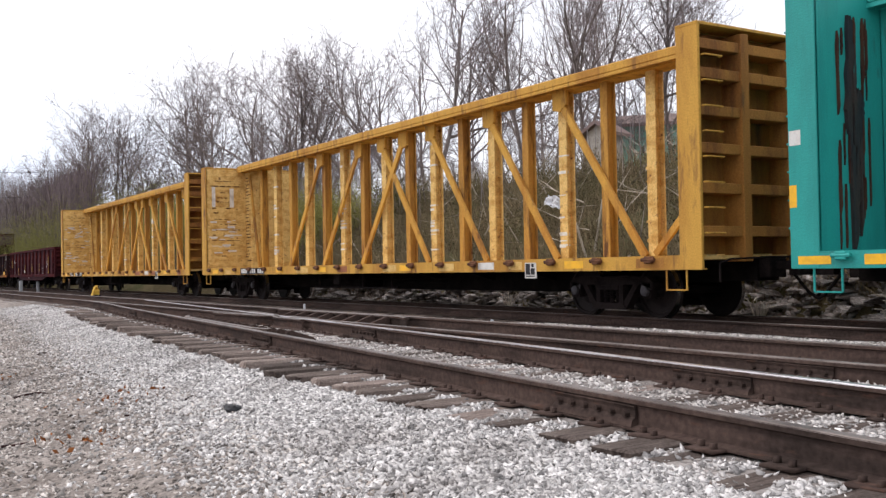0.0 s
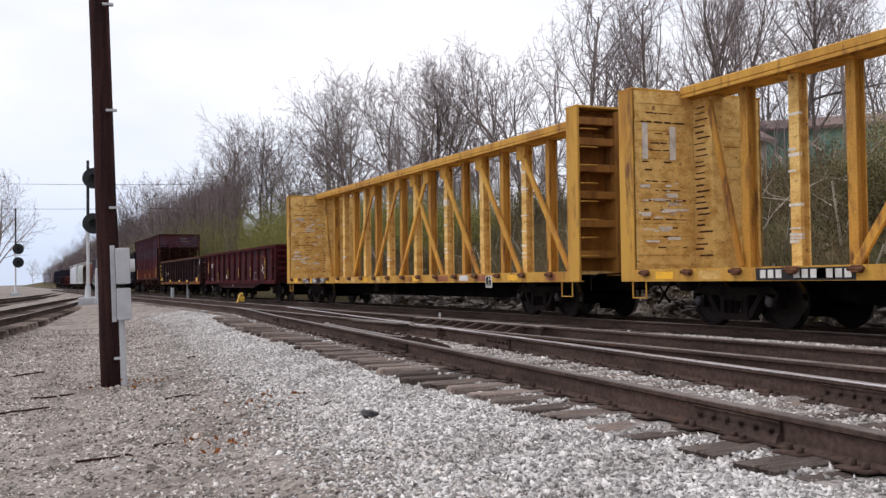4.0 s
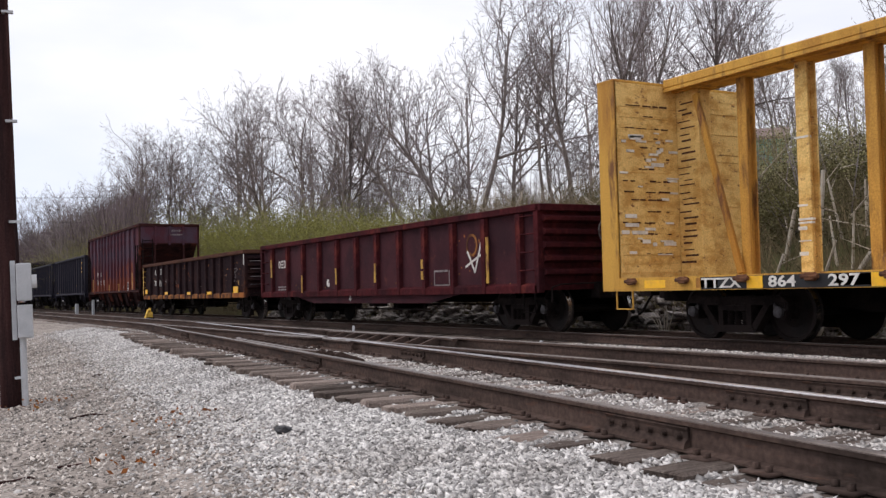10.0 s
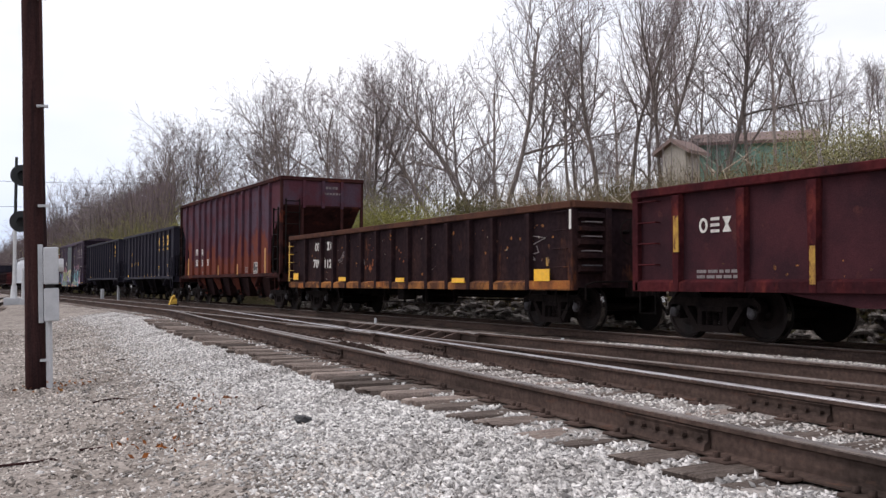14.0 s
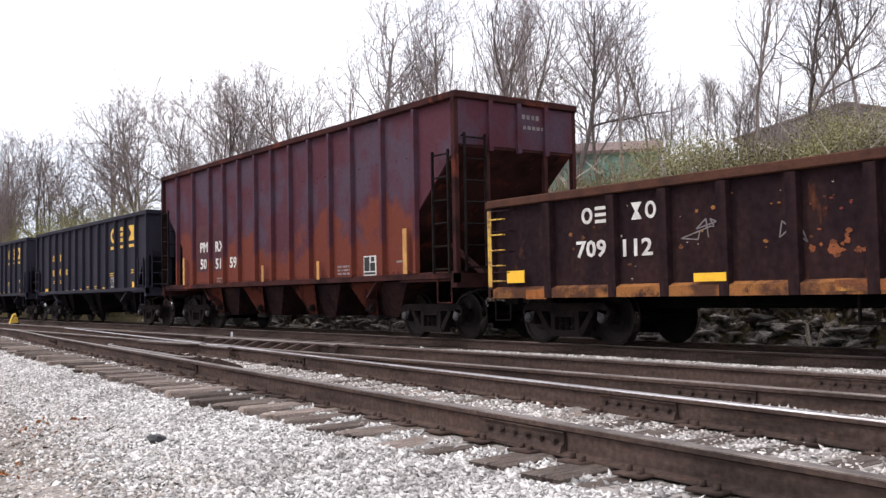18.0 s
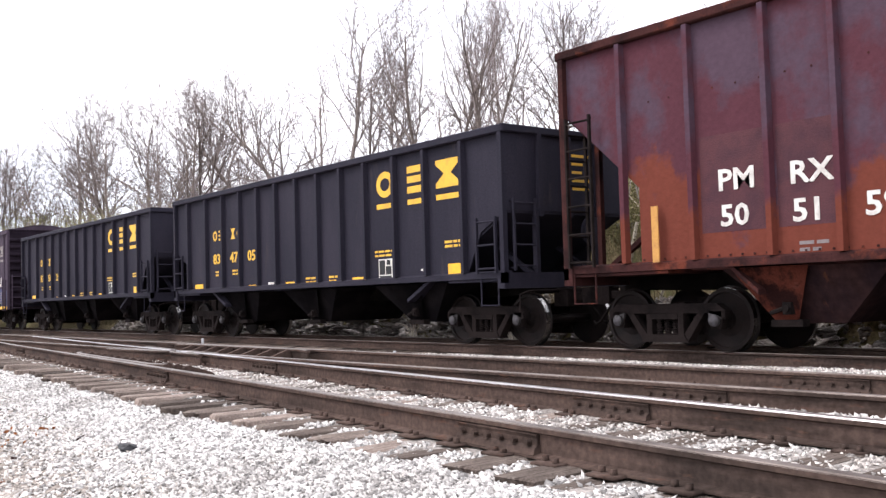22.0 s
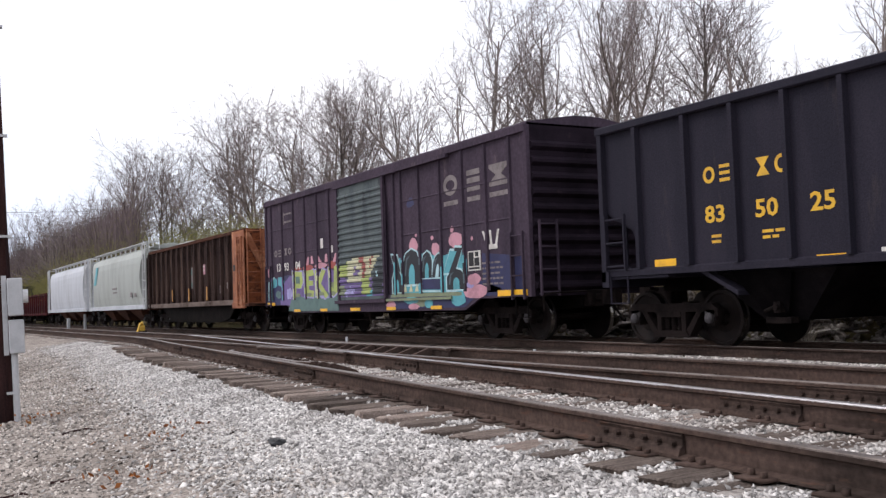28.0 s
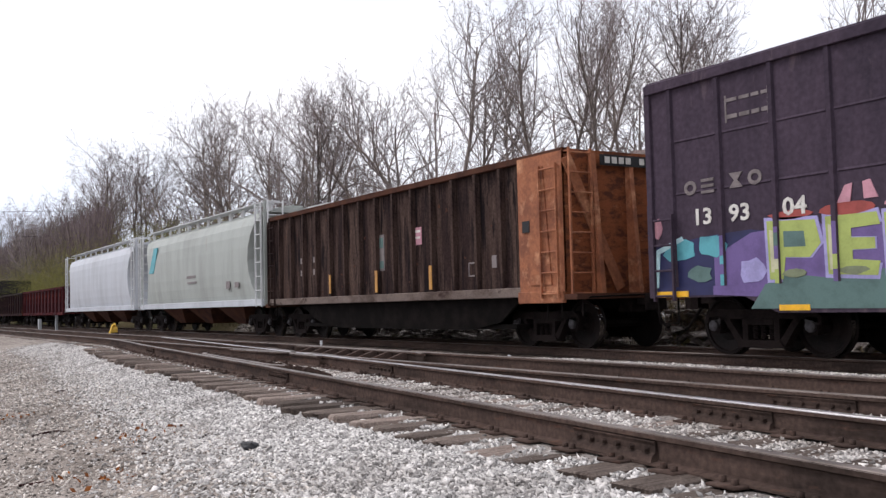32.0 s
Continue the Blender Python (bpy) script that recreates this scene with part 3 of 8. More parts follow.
# joint bars: bolted plates where two lengths of rail meet
bm = B()
prism(bm, ((0.012, -0.150), (0.062, -0.156), (0.050, -0.120), (0.030, -0.105), (0.030, -0.068), (0.040, -0.048), (0.018, -0.040)), "x", -0.39, 0.39)
for i in range(6):
    x = -0.325 + i * 0.13
    tube(bm, (x, 0.02, -0.09), (x, 0.062, -0.09), 0.018, seg=6)
joint = part("joint_bar", bm, "rail", near_track)
joint.matrix_basis = Matrix.Translation((0, -30, -5))
JOINTS = ((rail_a, -4.32, near_track), (rail_a, -11.1, near_track), (rail_b, -4.78, near_track), (rail_b, -11.2, near_track), (rail_c, -4.86, mid_track), (rail_d, -4.5, mid_track), (rail_a, -20.5, near_track), (rail_d, -18.5, mid_track))
for i, (fn, x, par) in enumerate(JOINTS):
    slope = math.degrees(math.atan2(fn(x + 1) - fn(x - 1), 2))
    for side in (0, 180):
        ob = joint if i == 0 and side == 0 else part("joint_bar", joint.data, None, par)
        ob.matrix_basis = pose(x, fn(x), ZN, 0, 0, slope + 180 + side)

# ties
tie_meshes = []
for k in range(5):
    bm = B()
    box(bm, -0.115, 0.115, -1.3, 1.3, -0.17, 0, 0.012)
    for v in bm.verts:
        v.co += Vector((random.uniform(-0.012, 0.012), random.uniform(-0.05, 0.05), random.uniform(-0.012, 0.004)))
    me = bpy.data.meshes.new("tie")
    bm.to_mesh(me)
    bm.free()
    me.materials.append(M["tie"])
    tie_meshes.append(me)
x = 11.0
while x > -34:
    mid = rail_a(x) + 1.3 - lerp(-x, ((3, 0.46), (6, 0.58), (8, 0.72), (20, 0.92))) + random.uniform(-0.08, 0.05)
    if x > -26:
        part("tie", tie_meshes[random.randrange(5)], None, near_track, at=pose(x, mid, -0.002, random.uniform(-0.7, 0.7), 0, 3.4 + random.uniform(-3.5, 3.5)))
    x -= 0.47 + random.uniform(-0.04, 0.04)
x = 11.0
while x > -60:
    part("tie", tie_meshes[random.randrange(5)], None, mid_track, at=pose(x, rail_d(x) - GAUGE / 2 + random.uniform(-0.05, 0.05), -0.006, 0, 0, 1 + random.uniform(-2, 2)))
    x -= 0.54 if x > -30 else 0.8
x = 12.0
while x > -90:
    part("tie", tie_meshes[random.randrange(5)], None, main_track, at=pose(x, YT, -0.174))
    x -= 0.56 if x > -40 else 0.9

# tie plates and spikes on the near rails
verts_s, faces_s = [], []


def add_box(cx, cy, cz, sx, sy, sz):
    b = len(verts_s)
    for dz in (-1, 1):
        for dx, dy in ((-1, -1), (1, -1), (1, 1), (-1, 1)):
            verts_s.append((cx + dx * sx, cy + dy * sy, cz + dz * sz))
    for q in ((3, 2, 1, 0), (4, 5, 6, 7), (0, 1, 5, 4), (1, 2, 6, 5), (2, 3, 7, 6), (3, 0, 4, 7)):
        faces_s.append([b + i for i in q])


for ob in list(near_track.children) + list(mid_track.children):
    if ob.name.startswith("tie"):
        x = ob.location.x
        for fn in (rail_a, rail_b, rail_c, rail_d):
            if abs(fn(x) - ob.location.y) < 0.95 and x > -26:
                y = fn(x)
                add_box(x, y, 0.004, 0.09, 0.17, 0.008)
                for sx, sy in ((-0.05, -0.095), (0.05, 0.095), (0.05, -0.12), (-0.05, 0.12)):
                    add_box(x + sx, y + sy, 0.018, 0.011, 0.016, 0.014 + random.random() * 0.012)
spikes = soup("tie_plates_and_spikes", np.array(verts_s), np.array(faces_s), "rail")
spikes.parent = near_track
tagged(spikes, "rusted tie plates and spike heads", kind="stuff")


# ---------------------------------------------------------------- loose stone
def stones(name, count, place, size, material, label, seed):
    """Many small angular chips, each of eight uneven faces, turned at random."""
    rng = np.random.default_rng(seed)
    xy = place(rng, count)
    base = np.array([(1, 0, 0), (0, 1, 0), (-1, 0, 0), (0, -1, 0), (0, 0, 1), (0, 0, -1)], float)
    q = np.array([(0, 1, 4), (1, 2, 4), (2, 3, 4), (3, 0, 4), (1, 0, 5), (2, 1, 5), (3, 2, 5), (0, 3, 5)])
    k = len(xy)
    v = base[None] + rng.uniform(-0.40, 0.40, (k, 6, 3))
    v *= rng.uniform(size[0], size[1], (k, 1, 1)) * rng.uniform(0.8, 1.5, (k, 1, 3)) * np.array([1.1, 1.0, 0.42])
    ang = rng.uniform(0, 2 * np.pi, (k, 3)) * np.array([0.16, 0.16, 1])
    for ax in range(3):
        c, s = np.cos(ang[:, ax])[:, None], np.sin(ang[:, ax])[:, None]
        i, j = ((1, 2), (2, 0), (0, 1))[ax]
        vi, vj = v[:, :, i].copy(), v[:, :, j].copy()
        v[:, :, i], v[:, :, j] = c * vi - s * vj, s * vi + c * vj
    zz = np.array([ground_z(a, b) for a, b in xy])
    v += np.concatenate([xy, zz[:, None] + size[0] * 0.2], 1)[:, None]
    faces = (np.arange(k) * 6)[:, None, None] + q[None]
    ob = soup(name, v.reshape(-1, 3), faces.reshape(-1, 3), material)
    return tagged(ob, label, "gravel", kind="stuff")


TIES = sorted((ob.location.x, ob.location.y, math.tan(ob.matrix_basis.to_euler().z)) for ob in near_track.children if ob.name.startswith("tie") and len(ob.data.polygons) < 40)
TIE_X = np.array([t[0] for t in TIES])


def on_tie(x, y):
    """Whether a place lies on one of the siding's ties."""
    i = np.searchsorted(TIE_X, x)
    for j in (i - 2, i - 1, i, i + 1):
        if 0 <= j < len(TIES):
            tx, ty, k = TIES[j]
            if abs(x - tx + (y - ty) * k) < 0.14 and abs(y - ty) < 1.31:
                return True
    return False


def near_slope(rng, count):
    out = []
    while len(out) < count:
        x = rng.normal() * 0.4 - 0.5 - 32 * rng.random() ** 2.0 if rng.random() < 0.86 else rng.uniform(-3.5, 9.0)
        y = rail_a(x) - 0.10 - 1.55 * rng.random() - abs(rng.normal()) * 0.30 * (1 + 2.2 * (rng.random() < 0.12))
        bare = x < -7 and y > rail_a(x) - 0.72 and rng.random() < 0.62
        if not bare and (not on_tie(x, y) or rng.random() < 0.08):
            out.append((x, y))
    return np.array(out)


def between(rng, count):
    out = []
    while len(out) < count:
        x = 1.0 - 32 * rng.random() ** 1.6 if rng.random() < 0.86 else rng.uniform(-2.0, 9.0)
        top = YT - lerp(x, ((-14, 2.3), (-8, 1.8), (-3, 1.4)))
        y = rail_a(x) + (top - rail_a(x)) * rng.random() ** 1.35
        if min(abs(y - f(x)) for f in (rail_a, rail_b, rail_c, rail_d)) > 0.09 and (not on_tie(x, y) or rng.random() < 0.30):
            out.append((x, y))
    return np.array(out)


def yard(rng, count):
    out = []
    while len(out) < count:
        x = 1.0 - 30 * rng.random() ** 1.6 if rng.random() < 0.84 else rng.uniform(-4.0, 9.0)
        y = rail_a(x) - 1.45 - 7.5 * rng.random() ** 1.2
        out.append((x, y))
    return np.array(out)


stones("ballast_stones", 116000, near_slope, (0.010, 0.023), "stone", "loose grey white crushed stone on the shoulder", 3)
stones("ballast_stones", 120000, between, (0.010, 0.021), "bedstone", "dirty grey ballast stones between the ties", 4)
stones("gravel", 96000, yard, (0.008, 0.023), "dirtstone", "fine brown grey gravel on the yard", 5)
# ---------------------------------------------------------------- freight cars
HALF = 1.57
RADIUS = 0.457
CARS, WHEELS = [], []
SHARED = {}


def shared(key, build, name, material, parent, label="", at=None, smooth=False):
    """A part whose mesh is built once and then shared."""
    if key not in SHARED:
        ob = part(name, build(), material, parent, label, at, smooth)
        SHARED[key] = ob.data
        return ob
    return part(name, SHARED[key], None, parent, label, at)


def wheel_mesh():
    bm = B()
    for s in (-1, 1):
        c = s * GAUGE / 2
        prof = [(0.00, 0.462), (0.012, 0.486), (0.028, 0.478), (0.036, 0.459), (0.13, 0.452), (0.135, 0.40), (0.105, 0.385), (0.075, 0.24), (0.095, 0.13), (0.15, 0.115)]
        rings = [(c + s * (a - 0.036), r) for a, r in prof]
        lathe(bm, [(c - s * 0.036, 0.08)] + [(c - s * 0.036, 0.36)] + rings + [(c + s * 0.16, 0.08)], 28)
    lathe(bm, [(-1.02, 0.075), (1.02, 0.075)], 10)
    return bm


def frame_mesh():
    """A cast side frame: arched top member, sloped tension members and two windows."""
    bm = B()
    y0, y1 = -0.08, 0.08
    prism(bm, ((-1.06, 0.47), (-1.06, 0.60), (-0.92, 0.70), (0.92, 0.70), (1.06, 0.60), (1.06, 0.47), (0.95, 0.52), (0.80, 0.56), (-0.80, 0.56), (-0.95, 0.52)), "y", y0, y1)
    for s in (-1, 1):
        prism(bm, ((s * 0.72, 0.57), (s * 0.60, 0.57), (s * 0.27, 0.16), (s * 0.42, 0.16)), "y", y0, y1)
        prism(bm, ((s * 0.24, 0.57), (s * 0.34, 0.57), (s * 0.34, 0.20), (s * 0.24, 0.20)), "y", y0, y1)
        prism(bm, ((s * 0.80, 0.34), (s * 0.98, 0.34), (s * 1.02, 0.56), (s * 0.76, 0.56)), "y", y0 * 0.8, y1 * 0.8)
    prism(bm, ((-0.44, 0.14), (0.44, 0.14), (0.36, 0.25), (-0.36, 0.25)), "y", y0 - 0.03, y1 + 0.03)
    return bm


def spring_mesh():
    """A nest of three coils, each one ribbed body, on a common seat."""
    bm = B()
    for sx in (-0.15, 0.0, 0.15):
        lathe(bm, [(0.25 + k * 0.0115, 0.064 if k % 3 == 1 else 0.044) for k in range(21)], 10)
        new_v = list(bm.verts)[-210:]
        bmesh.ops.rotate(bm, verts=new_v, matrix=Matrix.Rotation(radians(90), 3, "X"))
        bmesh.ops.translate(bm, verts=new_v, vec=(sx, 0, 0))
    box(bm, -0.24, 0.24, -0.09, 0.09, 0.475, 0.555)
    return bm


def bolster_mesh():
    bm = B()
    box(bm, -0.22, 0.22, -0.98, 0.98, 0.44, 0.62, 0.02)
    lathe(bm, [(-0.1, 0.01), (0.1, 0.01)], 6)
    tube(bm, (0, 0, 0.60), (0, 0, 0.78), 0.20, seg=14)
    for s in (-1, 1):
        box(bm, -0.10, 0.10, s * 0.62 - 0.1, s * 0.62 + 0.1, 0.62, 0.72)
        beam(bm, (s * 0.5, -0.78, 0.36), (s * 0.5, 0.78, 0.36), 0.08, 0.14)
        for q in (-1, 1):
            box(bm, s * 0.36 - 0.06, s * 0.44, q * 0.72 - 0.08, q * 0.72 + 0.08, 0.24, 0.52)
    return bm


def cap_mesh():
    bm = B()
    lathe(bm, [(-0.02, 0.085), (0.03, 0.085), (0.045, 0.06), (0.06, 0.02)], 12)
    box(bm, -0.11, 0.11, -0.10, -0.01, 0.02, 0.13)
    return bm


def truck(car, x, wheelbase=1.78):
    fresh = "wheel" not in SHARED
    t = shared("bolster", bolster_mesh, "truck", "truck", car, "four-wheeled cast steel truck", pose(x, 0, 0))
    for s in (-1, 1):
        shared("sideframe", frame_mesh, "side_frame", "truck", t, at=pose(0, s * 1.0, 0))
        shared("spring", spring_mesh, "coil_spring", "truck", t, at=pose(0, s * 1.0, 0))
        for q in (-1, 1):
            shared("cap", cap_mesh, "bearing_cap", "cap", t, at=pose(q * wheelbase / 2, s * 1.09, RADIUS, 0, 0, 0 if s > 0 else 180))
    for q in (-1, 1):
        w = shared("wheel", wheel_mesh, "wheel_set", "wheel", t, at=pose(q * wheelbase / 2, 0, RADIUS))
        if fresh:
            fresh = False
            w.data.materials.append(M["tread"])
            for p in w.data.polygons:
                rr = [math.hypot(w.data.vertices[i].co.x, w.data.vertices[i].co.z) for i in p.vertices]
                if min(rr) > 0.445 and max(rr) < 0.463:
                    p.material_index = 1
        w["at"] = q * wheelbase / 2
        WHEELS.append(w)
    return t


def coupler_mesh():
    bm = B()
    box(bm, -0.35, 0.0, -0.20, 0.20, 0.66, 1.0, 0.02)
    box(bm, 0.0, 0.34, -0.065, 0.065, 0.78, 0.92, 0.015)
    prism(bm, ((0.30, -0.13), (0.52, -0.16), (0.60, -0.05), (0.54, 0.02), (0.58, 0.14), (0.42, 0.17), (0.30, 0.12)), "z", 0.70, 1.0)
    return bm


def hose_mesh():
    bm = B()
    pts = [(0.0, 0.36, 0.72), (0.12, 0.37, 0.58), (0.28, 0.36, 0.42), (0.44, 0.30, 0.36), (0.58, 0.2, 0.40)]
    for a, b in zip(pts, pts[1:]):
        tube(bm, a, b, 0.024, seg=6)
    return bm


def lever_mesh():
    """An uncoupling lever that runs from the corner to the coupler."""
    bm = B()
    pts = [(0.10, -1.42, 0.62), (0.10, -1.42, 0.90), (0.16, -1.25, 0.96), (0.16, -0.15, 0.98), (0.30, 0.0, 0.98)]
    for a, b in zip(pts, pts[1:]):
        tube(bm, a, b, 0.016, seg=6)
    return bm


def couplers(car, half):
    for s in (-1, 1):
        at = pose(s * half, 0, 0, 0, 0, 0 if s > 0 else 180)
        shared("coupler", coupler_mesh, "coupler", "truck", car, at=at)
        shared("lever", lever_mesh, "uncoupling_lever", "truck", car, at=at)
        shared("hose", hose_mesh, "air_hose", "under", car, at=at)


def ladder(car, x, y, z0, z1, width, rungs, axis="x", name="ladder", material="under", label="", stand=0.10):
    """Rungs between two stiles on a side (axis x) or an end (axis y); stand: how far off the sheet."""
    bm = B()
    for s in (-0.5, 0.5):
        if axis == "x":
            beam(bm, (x + s * width, y - stand, z0), (x + s * width, y - stand, z1), 0.05, 0.035)
        else:
            beam(bm, (x + stand, y + s * width, z0), (x + stand, y + s * width, z1), 0.035, 0.05)
    for i in range(rungs):
        z = z0 + 0.08 + (z1 - z0 - 0.16) * i / max(rungs - 1, 1)
        if axis == "x":
            tube(bm, (x - width / 2, y - stand, z), (x + width / 2, y - stand, z), 0.018, seg=6)
        else:
            tube(bm, (x + stand, y - width / 2, z), (x + stand, y + width / 2, z), 0.018, seg=6)
    for s in (-0.5, 0.5):
        for z in (z0 + 0.05, z1 - 0.05):
            if axis == "x":
                beam(bm, (x + s * width, y - stand, z), (x + s * width, y + 0.01, z), 0.03, 0.03)
            else:
                beam(bm, (x + stand, y + s * width, z), (x - 0.01 * np.sign(stand), y + s * width, z), 0.03, 0.03)
    return part(name, bm, material, car, label)


def grab(car, p0, p1, out, material="under"):
    """A bent handrail between two points, held off the sheet by the vector out."""
    bm = B()
    p0, p1, out = Vector(p0), Vector(p1), Vector(out)
    for a, b in ((p0, p0 + out), (p0 + out, p1 + out), (p1 + out, p1)):
        tube(bm, a, b, 0.014, seg=6)
    return part("grab_iron", bm, material, car)


def stirrup(car, x, y, z, w=0.4, drop=0.45, material="under"):
    bm = B()
    for a, b in (((x - w / 2, y, z), (x - w / 2, y, z - drop)), ((x - w / 2, y, z - drop), (x + w / 2, y, z - drop)), ((x + w / 2, y, z - drop), (x + w / 2, y, z))):
        beam(bm, a, b, 0.05, 0.02) if a[2] == b[2] else tube(bm, a, b, 0.016, seg=6)
    return part("step", bm, material, car)


def car_at(name, label, x0, x1, category="freight car"):
    """The empty at a car's middle, on the rails; x0 and x1 are its ends at the clip's start."""
    c = tagged(new(name), label, category, "cars of the passing freight train")
    c.location = ((x0 + x1) / 2, YT, 0)
    c["mid"] = (x0 + x1) / 2
    CARS.append(c)
    return c, (x1 - x0) / 2


def each(name, items, material, parent, bevel=0.0, label=""):
    """One boxed part for every (x0, x1, y0, y1, z0, z1); the ends may come in either order."""
    for a, b, c, d, e, f in items:
        part(name, box(B(), min(a, b), max(a, b), min(c, d), max(c, d), min(e, f), max(e, f), bevel), material, parent, label)


def underframe(car, half, z=1.0, depth=0.35, belly=0.0, inset=1.2):
    bm = B()
    prism(bm, ((-half + 0.1, z), (-half + 0.1, z - depth * 0.8), (-half + inset + 1.3, z - depth), (-half + inset + 2.6, z - depth - belly), (half - inset - 2.6, z - depth - belly), (half - inset - 1.3, z - depth), (half - 0.1, z - depth * 0.8), (half - 0.1, z)), "y", -0.25, 0.25)
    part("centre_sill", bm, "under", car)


def brake_gear(car, x, z=0.85):
    bm = B()
    lathe(bm, [(-0.5, 0.14), (-0.48, 0.2), (0.4, 0.2), (0.42, 0.14)], 14)
    bmesh.ops.translate(bm, verts=bm.verts, vec=(x, -0.3, z - 0.25))
    part("air_reservoir", bm, "under", car)
    bm = B()
    tube(bm, (x - 4.0, -0.55, z - 0.2), (x + 4.0, -0.55, z - 0.2), 0.018, seg=6)
    tube(bm, (x + 1.0, -0.45, z - 0.3), (x + 4.5, -0.15, z - 0.3), 0.016, seg=6)
    part("brake_rod", bm, "under", car)
    bm = B()
    beam(bm, (x - 2.2, -1.05, z - 0.42), (x + 2.4, -1.05, z - 0.40), 0.03, 0.04)
    for q in (-2.0, -0.7, 0.6, 2.1):
        beam(bm, (x + q, -1.05, z - 0.42), (x + q, -1.05, z + 0.02), 0.05, 0.03)
    part("brake_hanger", bm, "truck", car)
    part("valve_box", box(B(), x - 0.75, x - 0.35, -1.25, -0.85, z - 0.34, z - 0.02, 0.03), "truck", car)


def label_panel(car, x, z, s=0.42, y=-HALF):
    """A black consolidated stencil: white frame with dark blocks."""
    bm = plates([(x, x + s, z, z + s * 0.85)], y, 0.006)
    p = part("stencil_panel", bm, "decal_w", car, "white framed black stencil panel")
    bm = plates([(x + 0.03, x + s * 0.47, z + s * 0.20, z + s * 0.80), (x + s * 0.53, x + s - 0.04, z + s * 0.20, z + s * 0.55), (x + s * 0.60, x + s - 0.07, z + s * 0.6, z + s * 0.8), (x + 0.03, x + s - 0.04, z + 0.03, z + s * 0.15)], y - 0.004, 0.006)
    part("stencil_block", bm, "decal_k", p)


def marks(car, spec, material, y=-HALF, name="stencil", label=""):
    return part(name, plates(spec, y, 0.005), material, car, label)


def text_rows(x, z, w, n, h=0.045, gap=0.085, seed=0):
    """Rows of small illegible stencil as plain bars."""
    rng = random.Random(seed)
    out = []
    for i in range(n):
        a = x
        while a < x + w - 0.08:
            b = a + rng.uniform(0.08, 0.22)
            out.append((a, min(b, x + w), z - i * gap, z - i * gap + h))
            a = b + 0.04
    return out


# ---- bulkhead flat cars with a centre partition
def centre_beam(x0, x1, paint, label, worn, seed, solid=False):
    rng = random.Random(seed)
    car, h = car_at("centre_beam_flat_car", label, x0, x1)
    deck = 1.02
    bm = B()
    box(bm, -h + 0.1, h - 0.1, -HALF + 0.10, HALF - 0.10, deck - 0.06, deck)
    part("deck", bm, worn, car)
    for s in (-1, 1):
        bm = B()
        y = s * HALF
        prism(bm, ((y, deck - 0.215), (y, deck + 0.01), (y - s * 0.10, deck + 0.01), (y - s * 0.10, deck - 0.02), (y - s * 0.03, deck - 0.03), (y - s * 0.03, deck - 0.19), (y - s * 0.12, deck - 0.19), (y - s * 0.12, deck - 0.215)), "x", -h + 0.02, h - 0.02)
        part("side_sill", bm, paint, car)
    underframe(car, h, deck - 0.07, 0.42, 0.14, 2.4)
    for i in range(9):
        x = -h + 3.0 + i * (2 * h - 6.0) / 8
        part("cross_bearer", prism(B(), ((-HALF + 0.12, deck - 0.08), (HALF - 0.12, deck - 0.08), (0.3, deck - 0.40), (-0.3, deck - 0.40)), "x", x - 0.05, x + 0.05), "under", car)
    # bulkheads: a flat inner face, ribs on the outer one
    for s in (-1, 1):
        top, xi, xo = 4.47, s * (h - 0.45), s * h
        bm = B()
        box(bm, min(xi, xi + s * 0.04), max(xi, xi + s * 0.04), -HALF + 0.02, HALF - 0.02, deck + 0.012, top)
        bulk = part("bulkhead", bm, worn, car, "scuffed end bulkhead with outside ribs")
        # added back sheet, ribs and posts carry the outer side's shade in colour
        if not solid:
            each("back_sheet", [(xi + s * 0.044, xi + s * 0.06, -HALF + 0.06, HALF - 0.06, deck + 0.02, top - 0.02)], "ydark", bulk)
        each("corner_post", [(xi, xo, e * (HALF + 0.005), e * (HALF - 0.05), deck - 0.212, top + 0.03) for e in (-1, 1)], paint, bulk, 0.008)
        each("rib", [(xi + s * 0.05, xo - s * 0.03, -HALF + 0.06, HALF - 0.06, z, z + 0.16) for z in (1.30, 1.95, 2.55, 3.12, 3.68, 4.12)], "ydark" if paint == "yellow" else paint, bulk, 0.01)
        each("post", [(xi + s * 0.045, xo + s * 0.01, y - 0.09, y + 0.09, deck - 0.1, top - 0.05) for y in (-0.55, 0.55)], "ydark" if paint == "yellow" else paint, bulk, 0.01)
        bm = B()
        box(bm, min(xi, xo), max(xi, xo), -HALF - 0.01, HALF + 0.01, top, top + 0.05, 0.008)
        part("cap", bm, paint, bulk)
        for i in range(8):
            grab(car, (xo, -1.50, 1.35 + 0.38 * i), (xo, -1.13, 1.35 + 0.38 * i), (0.07 * s, 0, 0), paint)
        # scuffed boards on the inner face
        for e in (-1, 1):
            z = deck + 0.10
            while z < top - 0.15:
                d = rng.uniform(0.12, 0.26)
                lo, hi = sorted((e * 0.34, e * (HALF - 0.05)))
                if not solid and rng.random() < 0.7:
                    each("wear_board", [(xi, xi - s * rng.uniform(0.008, 0.02), lo + rng.uniform(0, 0.04), hi - rng.uniform(0, 0.03), z, z + d - 0.012)], worn, bulk)
                z += d
    # centre partition
    n, pitch = 16, 1.238
    first = h - 2.5
    px = [first - i * pitch for i in range(n)]
    foot, head = deck, 4.36
    bm = B()
    box(bm, -h + 0.45, h - 0.45, -0.24, 0.24, 4.36, 4.42)
    box(bm, -h + 0.45, h - 0.45, -0.44, 0.44, 4.42, 4.58, 0.02)
